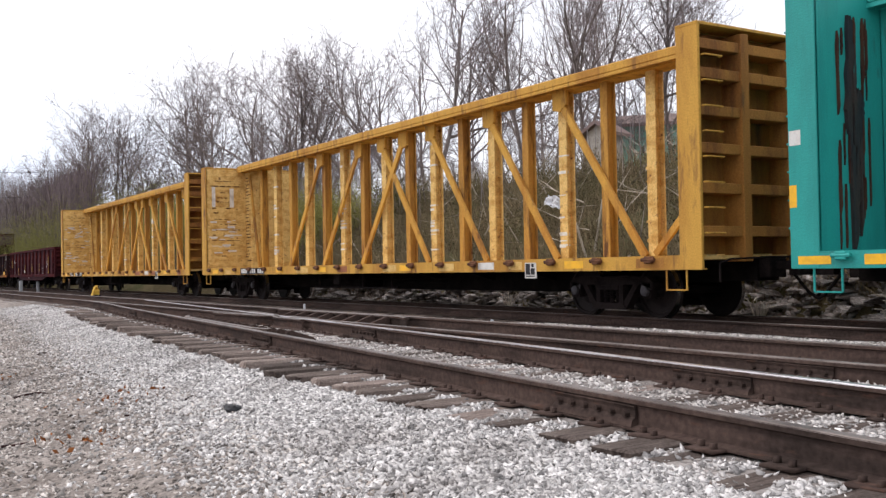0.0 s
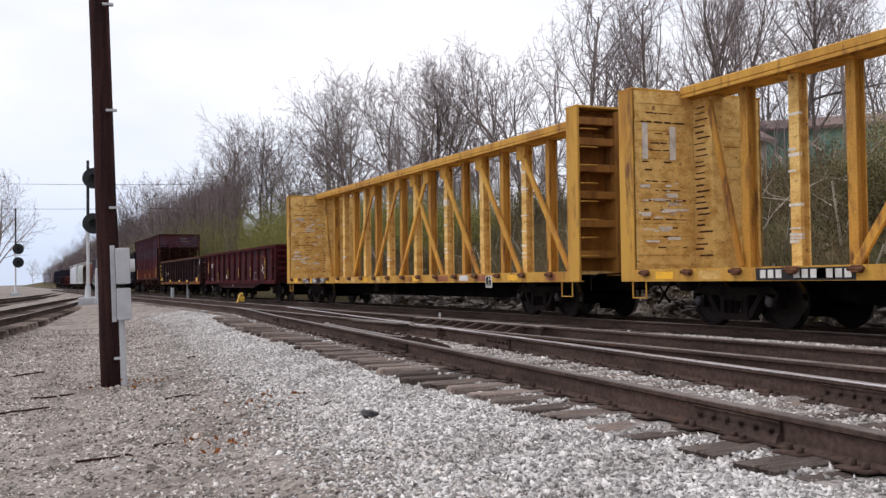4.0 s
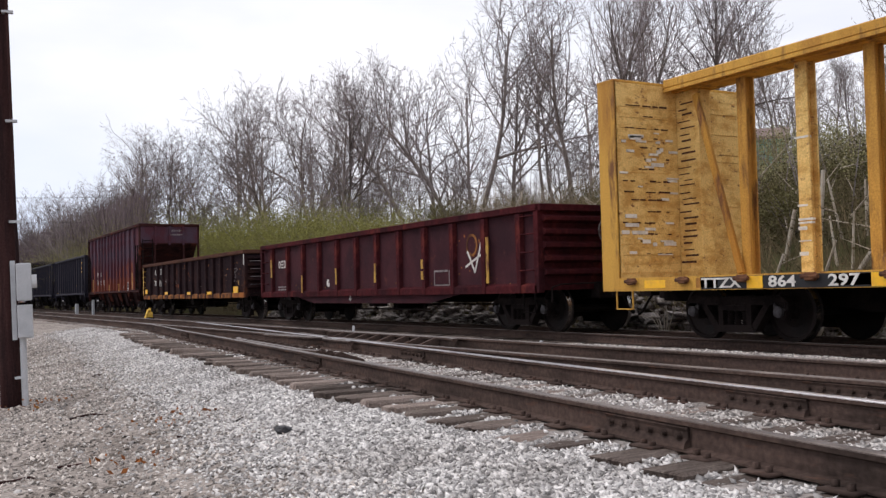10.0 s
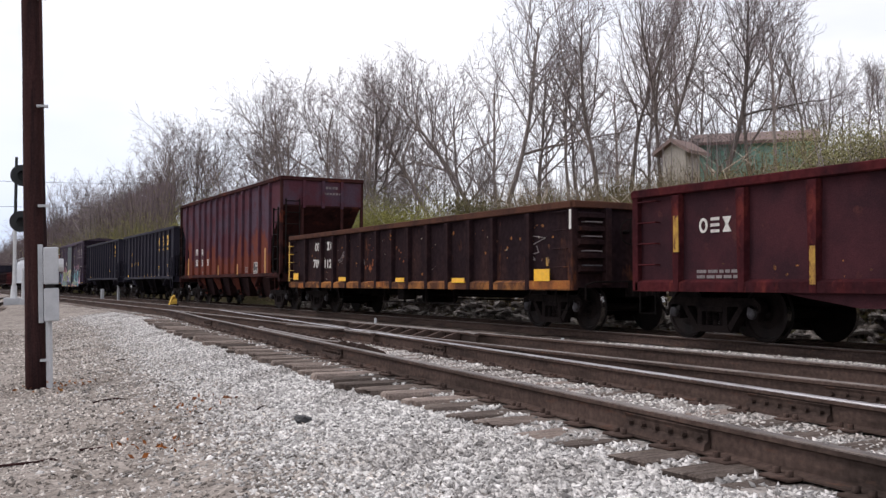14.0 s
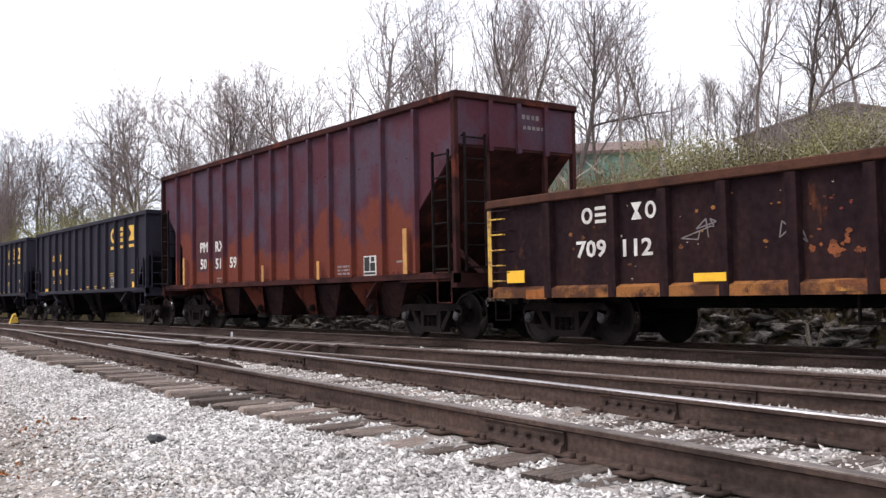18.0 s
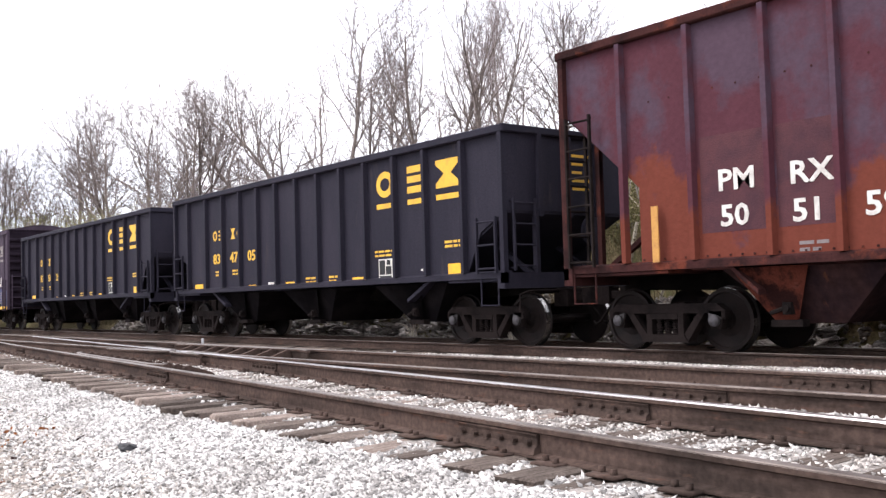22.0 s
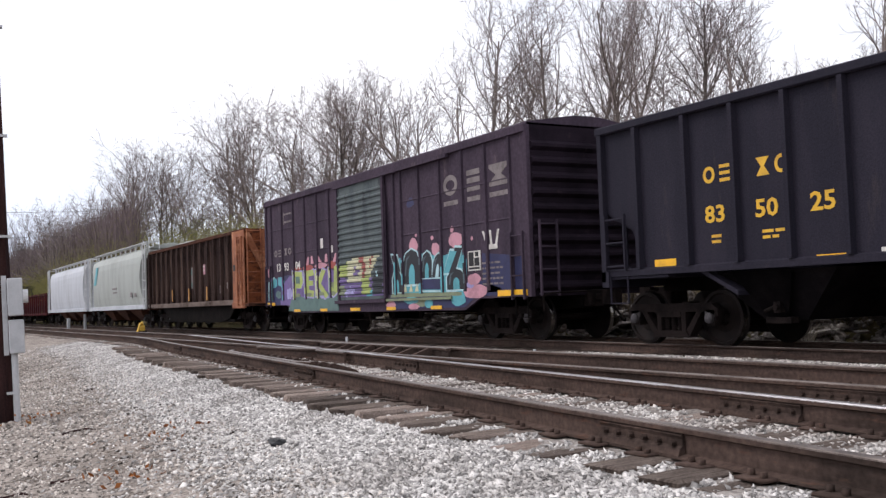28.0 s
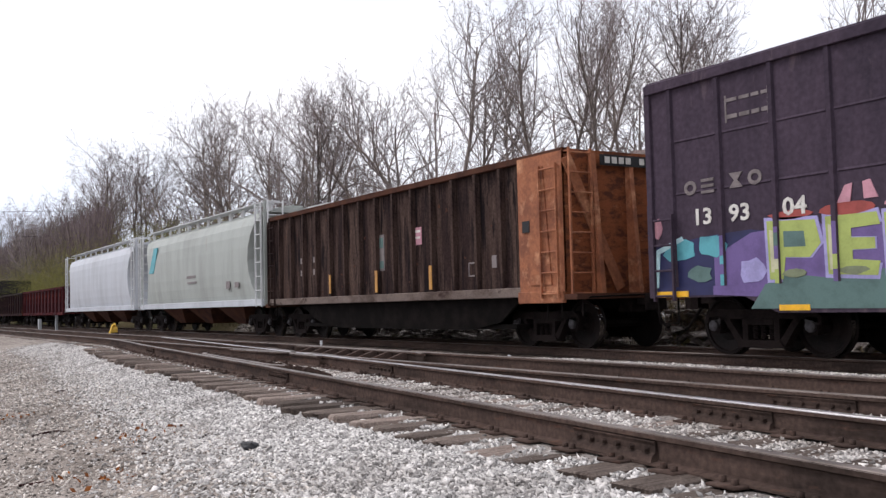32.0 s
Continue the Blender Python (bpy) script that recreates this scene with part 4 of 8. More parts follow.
    box(bm, -h + 0.45, h - 0.45, -0.44, -0.40, 4.36, 4.42)
    part("top_chord", bm, paint, car, "long roof beam of the partition")
    for i, x in enumerate(px):
        w = 0.115 if i % 2 == 0 else 0.095
        d, t = 0.11, 0.03
        bm = prism(B(), ((x - w, -d), (x + w, -d), (x + w, -d + t), (x + 0.02, -d + t), (x + 0.02, d - t), (x + w, d - t), (x + w, d), (x - w, d), (x - w, d - t), (x - 0.02, d - t), (x - 0.02, -d + t), (x - w, -d + t)), "z", foot, head)
        part("partition_post", bm, worn if i % 2 == 0 else "ypost" if paint == "yellow" else paint, car)
    for s in (-1, 1):
        column = part("end_column", box(B(), min(s * (h - 1.02), s * (h - 0.46)), max(s * (h - 1.02), s * (h - 0.46)), -0.15, 0.15, foot, head, 0.01), worn, car, "scuffed end column of the partition")
        if not solid:
            bm = B()
            for i in range(26):
                z = foot + 0.25 + i * 0.115 + rng.uniform(-0.02, 0.02)
                a = rng.uniform(0.48, 0.62)
                box(bm, *sorted((s * (h - a), s * (h - a - rng.uniform(0.2, 0.38)))), -0.155, -0.14, z, z + rng.uniform(0.015, 0.04))
            part("scrawl", bm, rng.choice(("ydark", "toprust")), column, "rub marks across the column")
    if not solid:
        pairs = [(2, 0), (4, 2), (6, 4), (8, 6), (7, 9), (9, 11), (11, 13)]
        for a, b in pairs:
            bm = B()
            yb = -0.18 - 0.012 * (b > a)
            beam(bm, (px[a], yb, head - 0.15), (px[b] - (0.12 if b < a else -0.12), yb, foot + 0.02), 0.06, 0.15)
            part("diagonal_brace", bm, paint, car)
            bm = B()
            prism(bm, ((px[a] - 0.16, head), (px[a] + 0.26, head), (px[a] + 0.26, head - 0.28), (px[a] + 0.05, head - 0.40), (px[a] - 0.16, head - 0.35)) if b < a else ((px[a] + 0.16, head), (px[a] - 0.26, head), (px[a] - 0.26, head - 0.28), (px[a] - 0.05, head - 0.40), (px[a] + 0.16, head - 0.35)), "y", -0.22, -0.15)
            part("gusset", bm, paint, car)
        for xa, xb in ((h - 0.45, px[0] + 0.13), (-h + 1.0, px[-1] - 0.06)):
            bm = B()
            beam(bm, (xa, -0.18, 2.9 if xa > 0 else 4.25), (xb, -0.18, foot + 0.05), 0.06, 0.12)
            part("diagonal_brace", bm, paint, car)
    else:
        bm = B()
        box(bm, -h + 0.5, h - 0.5, -0.10, 0.10, foot, head)
        part("partition_sheet", bm, paint, car)
    # sill pockets with strap winches
    pk = None
    x = -h + 0.8
    k = 0
    while x < h - 0.5:
        def pocket():
            bm = B()
            box(bm, -0.085, 0.085, -0.055, 0.05, -0.06, 0.055, 0.015)
            tube(bm, (-0.14, -0.03, 0.0), (0.14, -0.03, 0.0), 0.032, seg=8)
            return bm
        shared("pocket" + paint, pocket, "strap_winch", "winch" if paint != "teal" else "teal", car, at=pose(x, -HALF - 0.02, deck - 0.05))
        x += pitch
        k += 1
    # lettering panel and reflectors on the sill
    label_panel(car, h - 4.35, deck - 0.34, 0.34)
    marks(car, [(h - 5.9, h - 5.35, deck - 0.17, deck - 0.03)], "decal_w", label="faded white stencil on the sill")
    if paint == "yellow":
        for x in (-h + 2.3, -h + 4.9, -3.4, -0.8, 1.6, 4.1, 6.6, h - 1.4):
            part("sill_patch", plates([(x, x + rng.uniform(0.4, 0.8), deck - 0.18, deck - 0.03)], -HALF, 0.004), rng.choice(("orange", "yellow_worn", "ydark")), car)
    for x in (-h + 1.1, -h + 6.6, -2.0, 2.4, h - 3.2):
        marks(car, [(x, x + 0.5, deck - 0.17, deck - 0.04)], "reflex", name="reflector")
    for s in (-1, 1):
        truck(car, s * (h - 2.6))
        stirrup(car, s * (h - 0.55), -HALF + 0.03, deck - 0.2, 0.42, 0.32, paint)
    couplers(car, h + 0.1)
    brake_gear(car, -1.0)
    return car, h


# ---- gondolas
def gondola(x0, x1, top, paint, ribs, label, endpaint, chord, belly, name="gondola_car", rib_w=(0.11, 0.075), sill=0.80, trucks=1.4, dots=None, low=None, pocket=None):
    car, h = car_at(name, label, x0, x1)
    floor = 1.0
    for s in (-1, 1):
        bm = B()
        y = s * (HALF - 0.12)
        drop = sill if belly == 0 else sill - belly
        prism(bm, ((-h + 0.04, floor - 0.2), (-h + 3.2, floor - 0.2), (-h + 4.6, drop), (h - 4.6, drop), (h - 3.2, floor - 0.2), (h - 0.04, floor - 0.2), (h - 0.04, top), (-h + 0.04, top)) if belly else ((-h + 0.04, sill), (h - 0.04, sill), (h - 0.04, top), (-h + 0.04, top)), "y", min(y, y + s * 0.03), max(y, y + s * 0.03))
        part("side_sheet", bm, "maroon_dull" if paint == "maroon" else paint, car)
        bm = B()
        box(bm, -h, h, min(y - s * 0.04, y + s * 0.14), max(y - s * 0.04, y + s * 0.14), top - 0.01, top + 0.13, 0.015)
        part("top_chord", bm, chord, car)
        bm = B()
        prism(bm, ((s * HALF, floor - 0.2), (s * HALF, floor - 0.05), (s * (HALF - 0.1), floor), (s * (HALF - 0.12), floor), (s * (HALF - 0.12), floor - 0.2)), "x", -h + 0.05, h - 0.05)
        part("side_sill", bm, low or paint, car)
        for x in ribs:
            def rib():
                bm = B()
                d = HALF - 0.09
                for a, b in ((top - 0.01, sill),):
                    v = [bm.verts.new(p) for p in ((-rib_w[0], -d, a), (rib_w[0], -d, a), (rib_w[0] * 0.8, -HALF - 0.02, a - 0.02), (-rib_w[0] * 0.8, -HALF - 0.02, a - 0.02),
                                                   (-rib_w[1], -d, b), (rib_w[1], -d, b), (rib_w[1] * 0.8, -HALF - 0.01, b), (-rib_w[1] * 0.8, -HALF - 0.01, b))]
                    for q in ((3, 2, 1, 0), (4, 5, 6, 7), (0, 1, 5, 4), (1, 2, 6, 5), (2, 3, 7, 6), (3, 0, 4, 7)):
                        bm.faces.new([v[i] for i in q])
                bmesh.ops.recalc_face_normals(bm, faces=bm.faces)
                return bm
            shared("rib%s%s" % (name, x0), rib, "side_rib", paint, car, at=pose(x, 0, 0, 0, 0, 0 if s < 0 else 180))
    for s in (-1, 1):
        bm = B()
        box(bm, min(s * h, s * (h - 0.05)), max(s * h, s * (h - 0.05)), -HALF + 0.1, HALF - 0.1, floor - 0.15, top)
        end = part("end_sheet", bm, endpaint, car)
        k = 5
        for i in range(k):
            z = floor + 0.12 + i * (top - floor - 0.1) / k
            part("corrugation", prism(B(), ((s * h, z), (s * (h + 0.13), z + 0.05), (s * (h + 0.13), z + 0.12), (s * h, z + 0.17)), "y", -HALF + 0.12, (HALF - 0.12) if pocket is None else pocket), endpaint, end)
        bm = B()
        box(bm, min(s * (h - 0.06), s * (h + 0.10)), max(s * (h - 0.06), s * (h + 0.10)), -HALF + 0.02, HALF - 0.02, top - 0.01, top + 0.13, 0.015)
        part("top_chord", bm, chord, car)
        each("corner_post", [(s * (h - 0.12), s * (h + 0.03), e * (HALF - 0.14), e * HALF, sill, top) for e in (-1, 1)], paint, car, 0.01)
        truck(car, s * (h - trucks))
        stirrup(car, s * (h - 0.35), -HALF + 0.03, floor - 0.18, 0.4, 0.4)
        for i in range(4):
            grab(car, (s * (h - 0.60), -HALF + 0.08, 1.25 + i * 0.36), (s * (h - 0.14), -HALF + 0.08, 1.25 + i * 0.36), (0, -0.09, 0), paint)
    bm = B()
    box(bm, -h + 0.06, h - 0.06, -HALF + 0.13, HALF - 0.13, floor - 0.06, floor)
    part("floor", bm, "under", car)
    underframe(car, h, floor - 0.06, 0.34, 0.0, trucks)
    couplers(car, h + 0.15)
    brake_gear(car, 0.5)
    return car, h


# ---- open hoppers
def hopper(x0, x1, top, paint, ribs, sill, slope, bays, label, name="open_hopper_car", eave=0.0, trucks=1.4, hood=2.0, ladders=True, rise=1.15, lift=0.0):
    """Open coal hopper. slope: how far the end sheet comes in at the sill; hood: height where it starts."""
    car, h = car_at(name, label, x0, x1)
    trim = "bay" if paint == "hopper_red" else paint
    y = HALF - 0.10
    for s in (-1, 1):
        bm = B()
        out = ((-h + slope, sill), (h - slope, sill), (h - slope + lift, sill + rise), (h - 0.02, hood), (h - 0.02, top), (-h + 0.02, top), (-h + 0.02, hood), (-h + slope - lift, sill + rise))
        prism(bm, out, "y", min(s * y, s * (y - 0.03)), max(s * y, s * (y - 0.03)))
        part("side_sheet", bm, paint, car)
        bm = B()
        box(bm, -h - 0.04, h + 0.04, min(s * (y - 0.06), s * (HALF + 0.01)), max(s * (y - 0.06), s * (HALF + 0.01)), top - 0.02, top + 0.12, 0.02)
        part("top_chord", bm, trim, car)
        bm = B()
        prism(bm, ((s * (HALF - 0.03), sill - 0.07), (s * (HALF - 0.03), sill + 0.03), (s * (y - 0.01), sill + 0.06), (s * (y - 0.10), sill + 0.06), (s * (y - 0.10), sill - 0.07)), "x", -h + 0.02, h - 0.02)
        part("side_sill", bm, trim, car)
        for x in ribs:
            def rib():
                bm = B()
                prism(bm, ((-0.055, -y), (0.055, -y), (0.04, -HALF), (-0.04, -HALF)), "z", sill + 0.05, top - 0.02)
                return bm
            shared("hrib" + label[:18] + name, rib, "side_rib", paint, car, at=pose(x, 0, 0, 0, 0, 0 if s < 0 else 180))
    for s in (-1, 1):
        # end wall, sloped floor and its supports
        bm = B()
        box(bm, min(s * h, s * (h - 0.04)), max(s * h, s * (h - 0.04)), -y, y, hood, top)
        end = part("end_sheet", bm, paint, car)
        bm = B()
        box(bm, min(s * (h - 0.05), s * (h + 0.07)), max(s * (h - 0.05), s * (h + 0.07)), -HALF, HALF, top - 0.02, top + 0.12, 0.02)
        part("end_chord", bm, trim, end)
        each("end_post", [(s * h, s * (h + 0.07), e - 0.05, e + 0.05, hood - 0.1, top) for e in (-0.72, 0.0, 0.72)], paint, end)
        bm = B()
        prism(bm, ((s * (h - 0.02), hood + 0.01), (s * (h - 0.02), hood - 0.05), (s * (h - slope - 1.9), sill - 0.45), (s * (h - slope - 1.9), sill - 0.38)), "y", -y + 0.03, y - 0.03)
        part("slope_sheet", bm, trim, car)
        each("corner_post", [(s * (h - 0.10), s * h, e * HALF, e * (HALF - 0.10), sill - 0.16, top) for e in (-1, 1)], trim, car)
        for e in (-0.75, 0.75):
            part("end_strut", beam(B(), (s * (h - 0.06), e, sill - 0.05), (s * (h - 0.06), e, hood), 0.09, 0.09), trim, car)
            part("end_brace", beam(B(), (s * (h - 0.2), e, sill), (s * (h - 1.2), e, sill + 0.62), 0.08, 0.08), trim, car)
        each("end_sill", [(s * (h - 0.18), s * h, -HALF, HALF, sill - 0.25, sill + 0.02)], trim, car)
        bm = B()
        box(bm, min(s * (h - slope - 0.5), s * (h - 0.02)), max(s * (h - slope - 0.5), s * (h - 0.02)), -HALF + 0.06, HALF - 0.06, sill - 0.12, sill - 0.08)
        part("end_platform", bm, trim, car)
        if ladders:
            ladder(car, s * (h - 0.42), -HALF, sill + 0.02, hood - 0.1, 0.5, 6 if hood > 3 else 3, "x", material="truck" if trim == "bay" else trim, stand=0.03)
            ladder(car, s * h, -1.15, sill + 0.05, hood + 0.2, 0.5, 7 if hood > 3 else 4, "y", material="truck" if trim == "bay" else trim, stand=0.09 * s)
        stirrup(car, s * (h - 0.42), -HALF + 0.03, sill - 0.07, 0.45, 0.46, trim)
        bm = B()
        tube(bm, (s * (h + 0.12), 0.45, sill + 0.75), (s * (h + 0.16), 0.45, sill + 0.75), 0.27, seg=16)
        tube(bm, (s * (h + 0.0), 0.45, sill + 0.75), (s * (h + 0.13), 0.45, sill + 0.75), 0.03, seg=8)
        if s > 0:
            part("brake_wheel", bm, paint, car)
        else:
            bm.free()
        truck(car, s * (h - trucks))
    for x in bays:
        bm = B()
        w, z0 = 0.78, 0.42
        top_v = [(x - 1.2, -y + 0.18, sill - 0.1), (x + 1.2, -y + 0.18, sill - 0.1), (x + 1.2, y - 0.18, sill - 0.1), (x - 1.2, y - 0.18, sill - 0.1)]
        low_v = [(x - 0.38, -0.95, z0), (x + 0.38, -0.95, z0), (x + 0.38, 0.95, z0), (x - 0.38, 0.95, z0)]
        a, b = [bm.verts.new(p) for p in top_v], [bm.verts.new(p) for p in low_v]
        for i in range(4):
            bm.faces.new((a[i], a[(i + 1) % 4], b[(i + 1) % 4], b[i]))
        bm.faces.new(a[::-1])
        bm.faces.new(b)
        bmesh.ops.recalc_face_normals(bm, faces=bm.faces)
        # bayblack carries the shade beneath the car in its colour
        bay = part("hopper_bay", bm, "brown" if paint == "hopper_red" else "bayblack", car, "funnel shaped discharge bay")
        bm = B()
        lx = x - 0.36 if paint == "hopper_red" else x
        face = [bm.verts.new(p) for p in ((lx - 0.66, -y + 0.10, sill - 0.09), (lx + 0.50, -y + 0.10, sill - 0.09), (lx + 0.18, -1.12, z0 + 0.02), (lx - 0.14, -1.12, z0 + 0.02))]
        bm.faces.new(face)
        bmesh.ops.solidify(bm, geom=bm.faces[:], thickness=0.03)
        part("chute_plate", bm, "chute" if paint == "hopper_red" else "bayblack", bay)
        bm = B()
        box(bm, lx - 0.20, lx + 0.26, -1.16, -1.0, z0 - 0.04, z0 + 0.05)
        tube(bm, (lx - 0.16, -1.22, z0 + 0.14), (lx + 0.16, -1.22, z0 + 0.24), 0.03, seg=6)
        box(bm, lx + 0.04, lx + 0.16, -1.26, -1.12, z0 + 0.12, z0 + 0.28)
        tube(bm, (lx + 0.10, -1.30, z0 + 0.20), (lx + 0.10, -1.14, z0 + 0.20), 0.05, seg=8)
        part("gate_latch", bm, "truck", bay)
    bm = B()
    box(bm, -h + slope + 0.3, h - slope - 0.3, -y + 0.05, y - 0.05, top - 1.0, top - 0.9)
    part("inner_brace", bm, "under", car)
    underframe(car, h, sill - 0.1, 0.30, 0.0, trucks)
    couplers(car, h + 0.1)
    return car, h
# ---------------------------------------------------------------- the train, from its leading car backwards


def blocks(car, cells, material, y, name="mark", t=0.005):
    """Plain painted blocks, one part each: (x0, x1, z0, z1)."""
    for c in cells:
        part(name, plates([c], y, t), material, car)


def ring_shape(car, x0, x1, z0, z1, w, material, y, name="emblem"):
    """A flat oval ring of one piece."""
    bm = B()
    cx, cz, rx, rz = (x0 + x1) / 2, (z0 + z1) / 2, (x1 - x0) / 2, (z1 - z0) / 2
    k = 20
    loops = []
    for d in (y - 0.005, y + 0.01):
        for cut in (0, w):
            loops.append([bm.verts.new((cx + (rx - cut) * math.cos(2 * math.pi * i / k), d, cz + (rz - cut) * math.sin(2 * math.pi * i / k))) for i in range(k)])
    for p, q in ((0, 1), (1, 3), (3, 2), (2, 0)):
        for i in range(k):
            j = (i + 1) % k
            bm.faces.new((loops[p][i], loops[p][j], loops[q][j], loops[q][i]))
    bmesh.ops.recalc_face_normals(bm, faces=bm.faces)
    return part(name, bm, material, car)


def initials(car, cells, material, y):
    """Plain shapes in place of owners' initials: a ring, stacked bars or a bow tie in each cell."""
    for i, (x0, x1, z0, z1) in enumerate(cells):
        w, t = x1 - x0, z1 - z0
        if i % 3 == 0:
            ring_shape(car, x0, x1, z0, z1, 0.22 * w, material, y, "mark")
        elif i % 3 == 1:
            part("mark", plates([(x0, x1, z0 + t * q, z0 + t * (q + 0.2)) for q in (0.0, 0.4, 0.8)], y, 0.005), material, car)
        else:
            bm = B()
            c, m = (x0 + x1) / 2, (z0 + z1) / 2
            prism(bm, ((x0, z0), (x1, z0), (c + 0.12 * w, m), (x1, z1), (x0, z1), (c - 0.12 * w, m)), "y", y - 0.005, y + 0.01)
            part("mark", bm, material, car)


def emblem(car, x, z, wide, tall, material, y, scale=(1, 1, 1)):
    """Three plain shapes over three bars: a ring, three stacked bars and a bow tie."""
    a, b, c = x
    w = wide
    ring_shape(car, a, a + w, z, z + tall, 0.13 * tall / 0.52, material, y)
    t = tall / 5
    part("emblem", plates([(b, b + w * 0.85, z + k * t, z + k * t + 1.25 * t) for k in (0.0, 1.9, 3.75)], y, 0.005), material, car)
    bm = B()
    m = c + w * 0.58
    prism(bm, ((c, z), (c + w * 1.16, z), (c + w * 1.16, z + tall * 0.16), (m + w * 0.17, z + tall * 0.5), (c + w * 1.16, z + tall * 0.84), (c + w * 1.16, z + tall), (c, z + tall), (c, z + tall * 0.84), (m - w * 0.17, z + tall * 0.5), (c, z + tall * 0.16)), "y", y - 0.005, y + 0.01)
    part("emblem", bm, material, car)
    for p, q in ((a, a + w), (b, b + w * 0.85), (c, c + w * 1.16)):
        part("emblem_bar", plates([(p, q, z - 0.22, z - 0.12)], y, 0.005), material, car)


cb0, h = centre_beam(-8.60, 14.2, "teal", "teal painted bulkhead flat car with a solid partition", "teal", 11, True)
blocks(cb0, [(-h + 0.12, -h + 0.62, 0.86, 0.97)], "reflex", -HALF - 0.001, "reflector")
blocks(cb0, [(-h + 0.005, -h + 0.12, 1.62, 1.92)], "reflex", -HALF - 0.002, "reflector")
blocks(cb0, [(-h + 0.02, -h + 0.2, 2.45, 2.65)], "decal_w", -HALF - 0.002, "plate")
for i in range(9):
    part("stencil", plates(text_rows(-h + 1.55, 3.75 - i * 0.13, 2.2, 1, 0.06, 0.1, i), -0.10, 0.01), "g_pale0", cb0)
bm = B()
for i in range(9):
    a, b = i / 9, (i + 1) / 9
    pt = lambda u: (-h + 1.5 + 0.35 * math.sin(u * 2.4) + u * 0.1, -1.0 - 0.45 * (1 - u), 1.05 + 3.3 * u)
    beam(bm, pt(a), pt(b), 0.10, 0.008)
part("strap", bm, "decal_g", cb0, "hanging grey tie-down strap")
rng = random.Random(23)
for mt, lo, hi, count, wide in (("toprust", -1.15, -0.45, 22, 0.035), ("scorch", -0.98, -0.66, 30, 0.07)):
    bm = B()
    for i in range(count):
        yy, zz = rng.uniform(lo, hi), rng.uniform(1.3, 3.9)
        tall, w = rng.uniform(0.3, 1.5), rng.uniform(0.3, 1.0) * wide
        z0, z1 = max(zz - tall / 2, 1.05), min(zz + tall / 2, 4.2)
        prism(bm, ((yy, z0), (yy + w, z0 + 0.12), (yy + w * 0.7, (z0 + z1) / 2), (yy + w, z1 - 0.1), (yy + w * 0.3, z1), (yy - w * 0.5, z1 - 0.2), (yy - w * 0.2, (z0 + z1) / 2)), "x", -h + 0.446, -h + 0.472 + 0.0006 * i + 0.017 * (mt == "scorch"))
    part("scrawl", bm, mt, cb0, "dark scraped and scorched streak" if mt == "scorch" else "rusty scrape marks")

cb1, h = centre_beam(-33.10, -10.17, "yellow", "yellow bulkhead flat car with an open centre partition, scuffed and taped", "yellow_worn", 12)
bm = B()
for y0, y1, z0, z1 in ((-1.36, -1.24, 3.15, 3.85), (-0.72, -0.58, 3.15, 3.80), (-1.42, -1.2, 2.6, 2.66), (-1.1, -0.85, 2.35, 2.40), (-0.8, -0.55, 2.42, 2.50), (-1.4, -1.2, 2.05, 2.12), (-0.9, -0.3, 2.16, 2.20), (-1.0, -0.7, 1.80, 1.86), (-1.3, -1.0, 1.55, 1.59), (-0.8, -0.5, 1.6, 1.66)):
    box(bm, -h + 0.449, -h + 0.478, y0, y1, z0, z1)
part("torn_paper", bm, "decal_w", cb1, "torn white paper on the bulkhead")
part("number_panel", plates([(-7.75, -5.75, 0.815, 1.005)], -HALF, 0.004), "decal_k", cb1, "black number panel on the sill")
part("stencil", plates([(-7.65 + i * 0.17, -7.53 + i * 0.17, 0.85, 0.98) for i in (0, 1, 2, 4.2, 5.2, 6.2, 8, 9, 10)], -HALF - 0.005, 0.005), "decal_w", cb1)
for i in range(20):
    y0, z0 = rng.uniform(-1.5, -0.6), rng.uniform(1.7, 2.7)
    if i == 0:
        bm = B()
    box(bm, -h + 0.449, -h + 0.476, y0, y0 + rng.uniform(0.05, 0.3), z0, z0 + rng.uniform(0.012, 0.045))
part("torn_paper", bm, "decal_w", cb1, "shreds of white paper on the bulkhead")
cb2, h = centre_beam(-57.65, -34.60, "yellow", "empty yellow centre partition flat car with scraped end bulkheads", "yellow_worn", 13)
bm = B()
rng = random.Random(5)
for i in range(36):
    y0, z0 = rng.uniform(-1.5, -0.35), rng.uniform(1.3, 3.6)
    box(bm, -h + 0.449, -h + 0.476, y0, y0 + rng.uniform(0.08, 0.35), z0, z0 + rng.uniform(0.02, 0.07))
part("torn_paper", bm, "decal_w", cb2, "shreds of white paper on the bulkhead")
mx = -0.325
panel = part("number_panel", plates([(-8.80 + mx, -5.55 + mx, 0.815, 1.005)], -HALF, 0.004), "decal_k", cb2, "black number panel on the sill")
wording("TTZX", 0.21, "decal_w", cb2, -8.78 + mx, 0.84, -HALF - 0.006, "car_mark", stretch=1.5)
wording("864", 0.22, "decal_w", cb2, -7.45 + mx, 0.84, -HALF - 0.006, "car_number", stretch=1.5)
wording("297", 0.22, "decal_w", cb2, -6.42 + mx, 0.84, -HALF - 0.006, "car_number", stretch=1.5)
blocks(cb2, [(-7.85 + mx, -7.55 + mx, 0.82, 1.0), (-5.75 + mx, -5.35 + mx, 0.82, 1.0)], "reflex", -HALF - 0.006, "reflector")
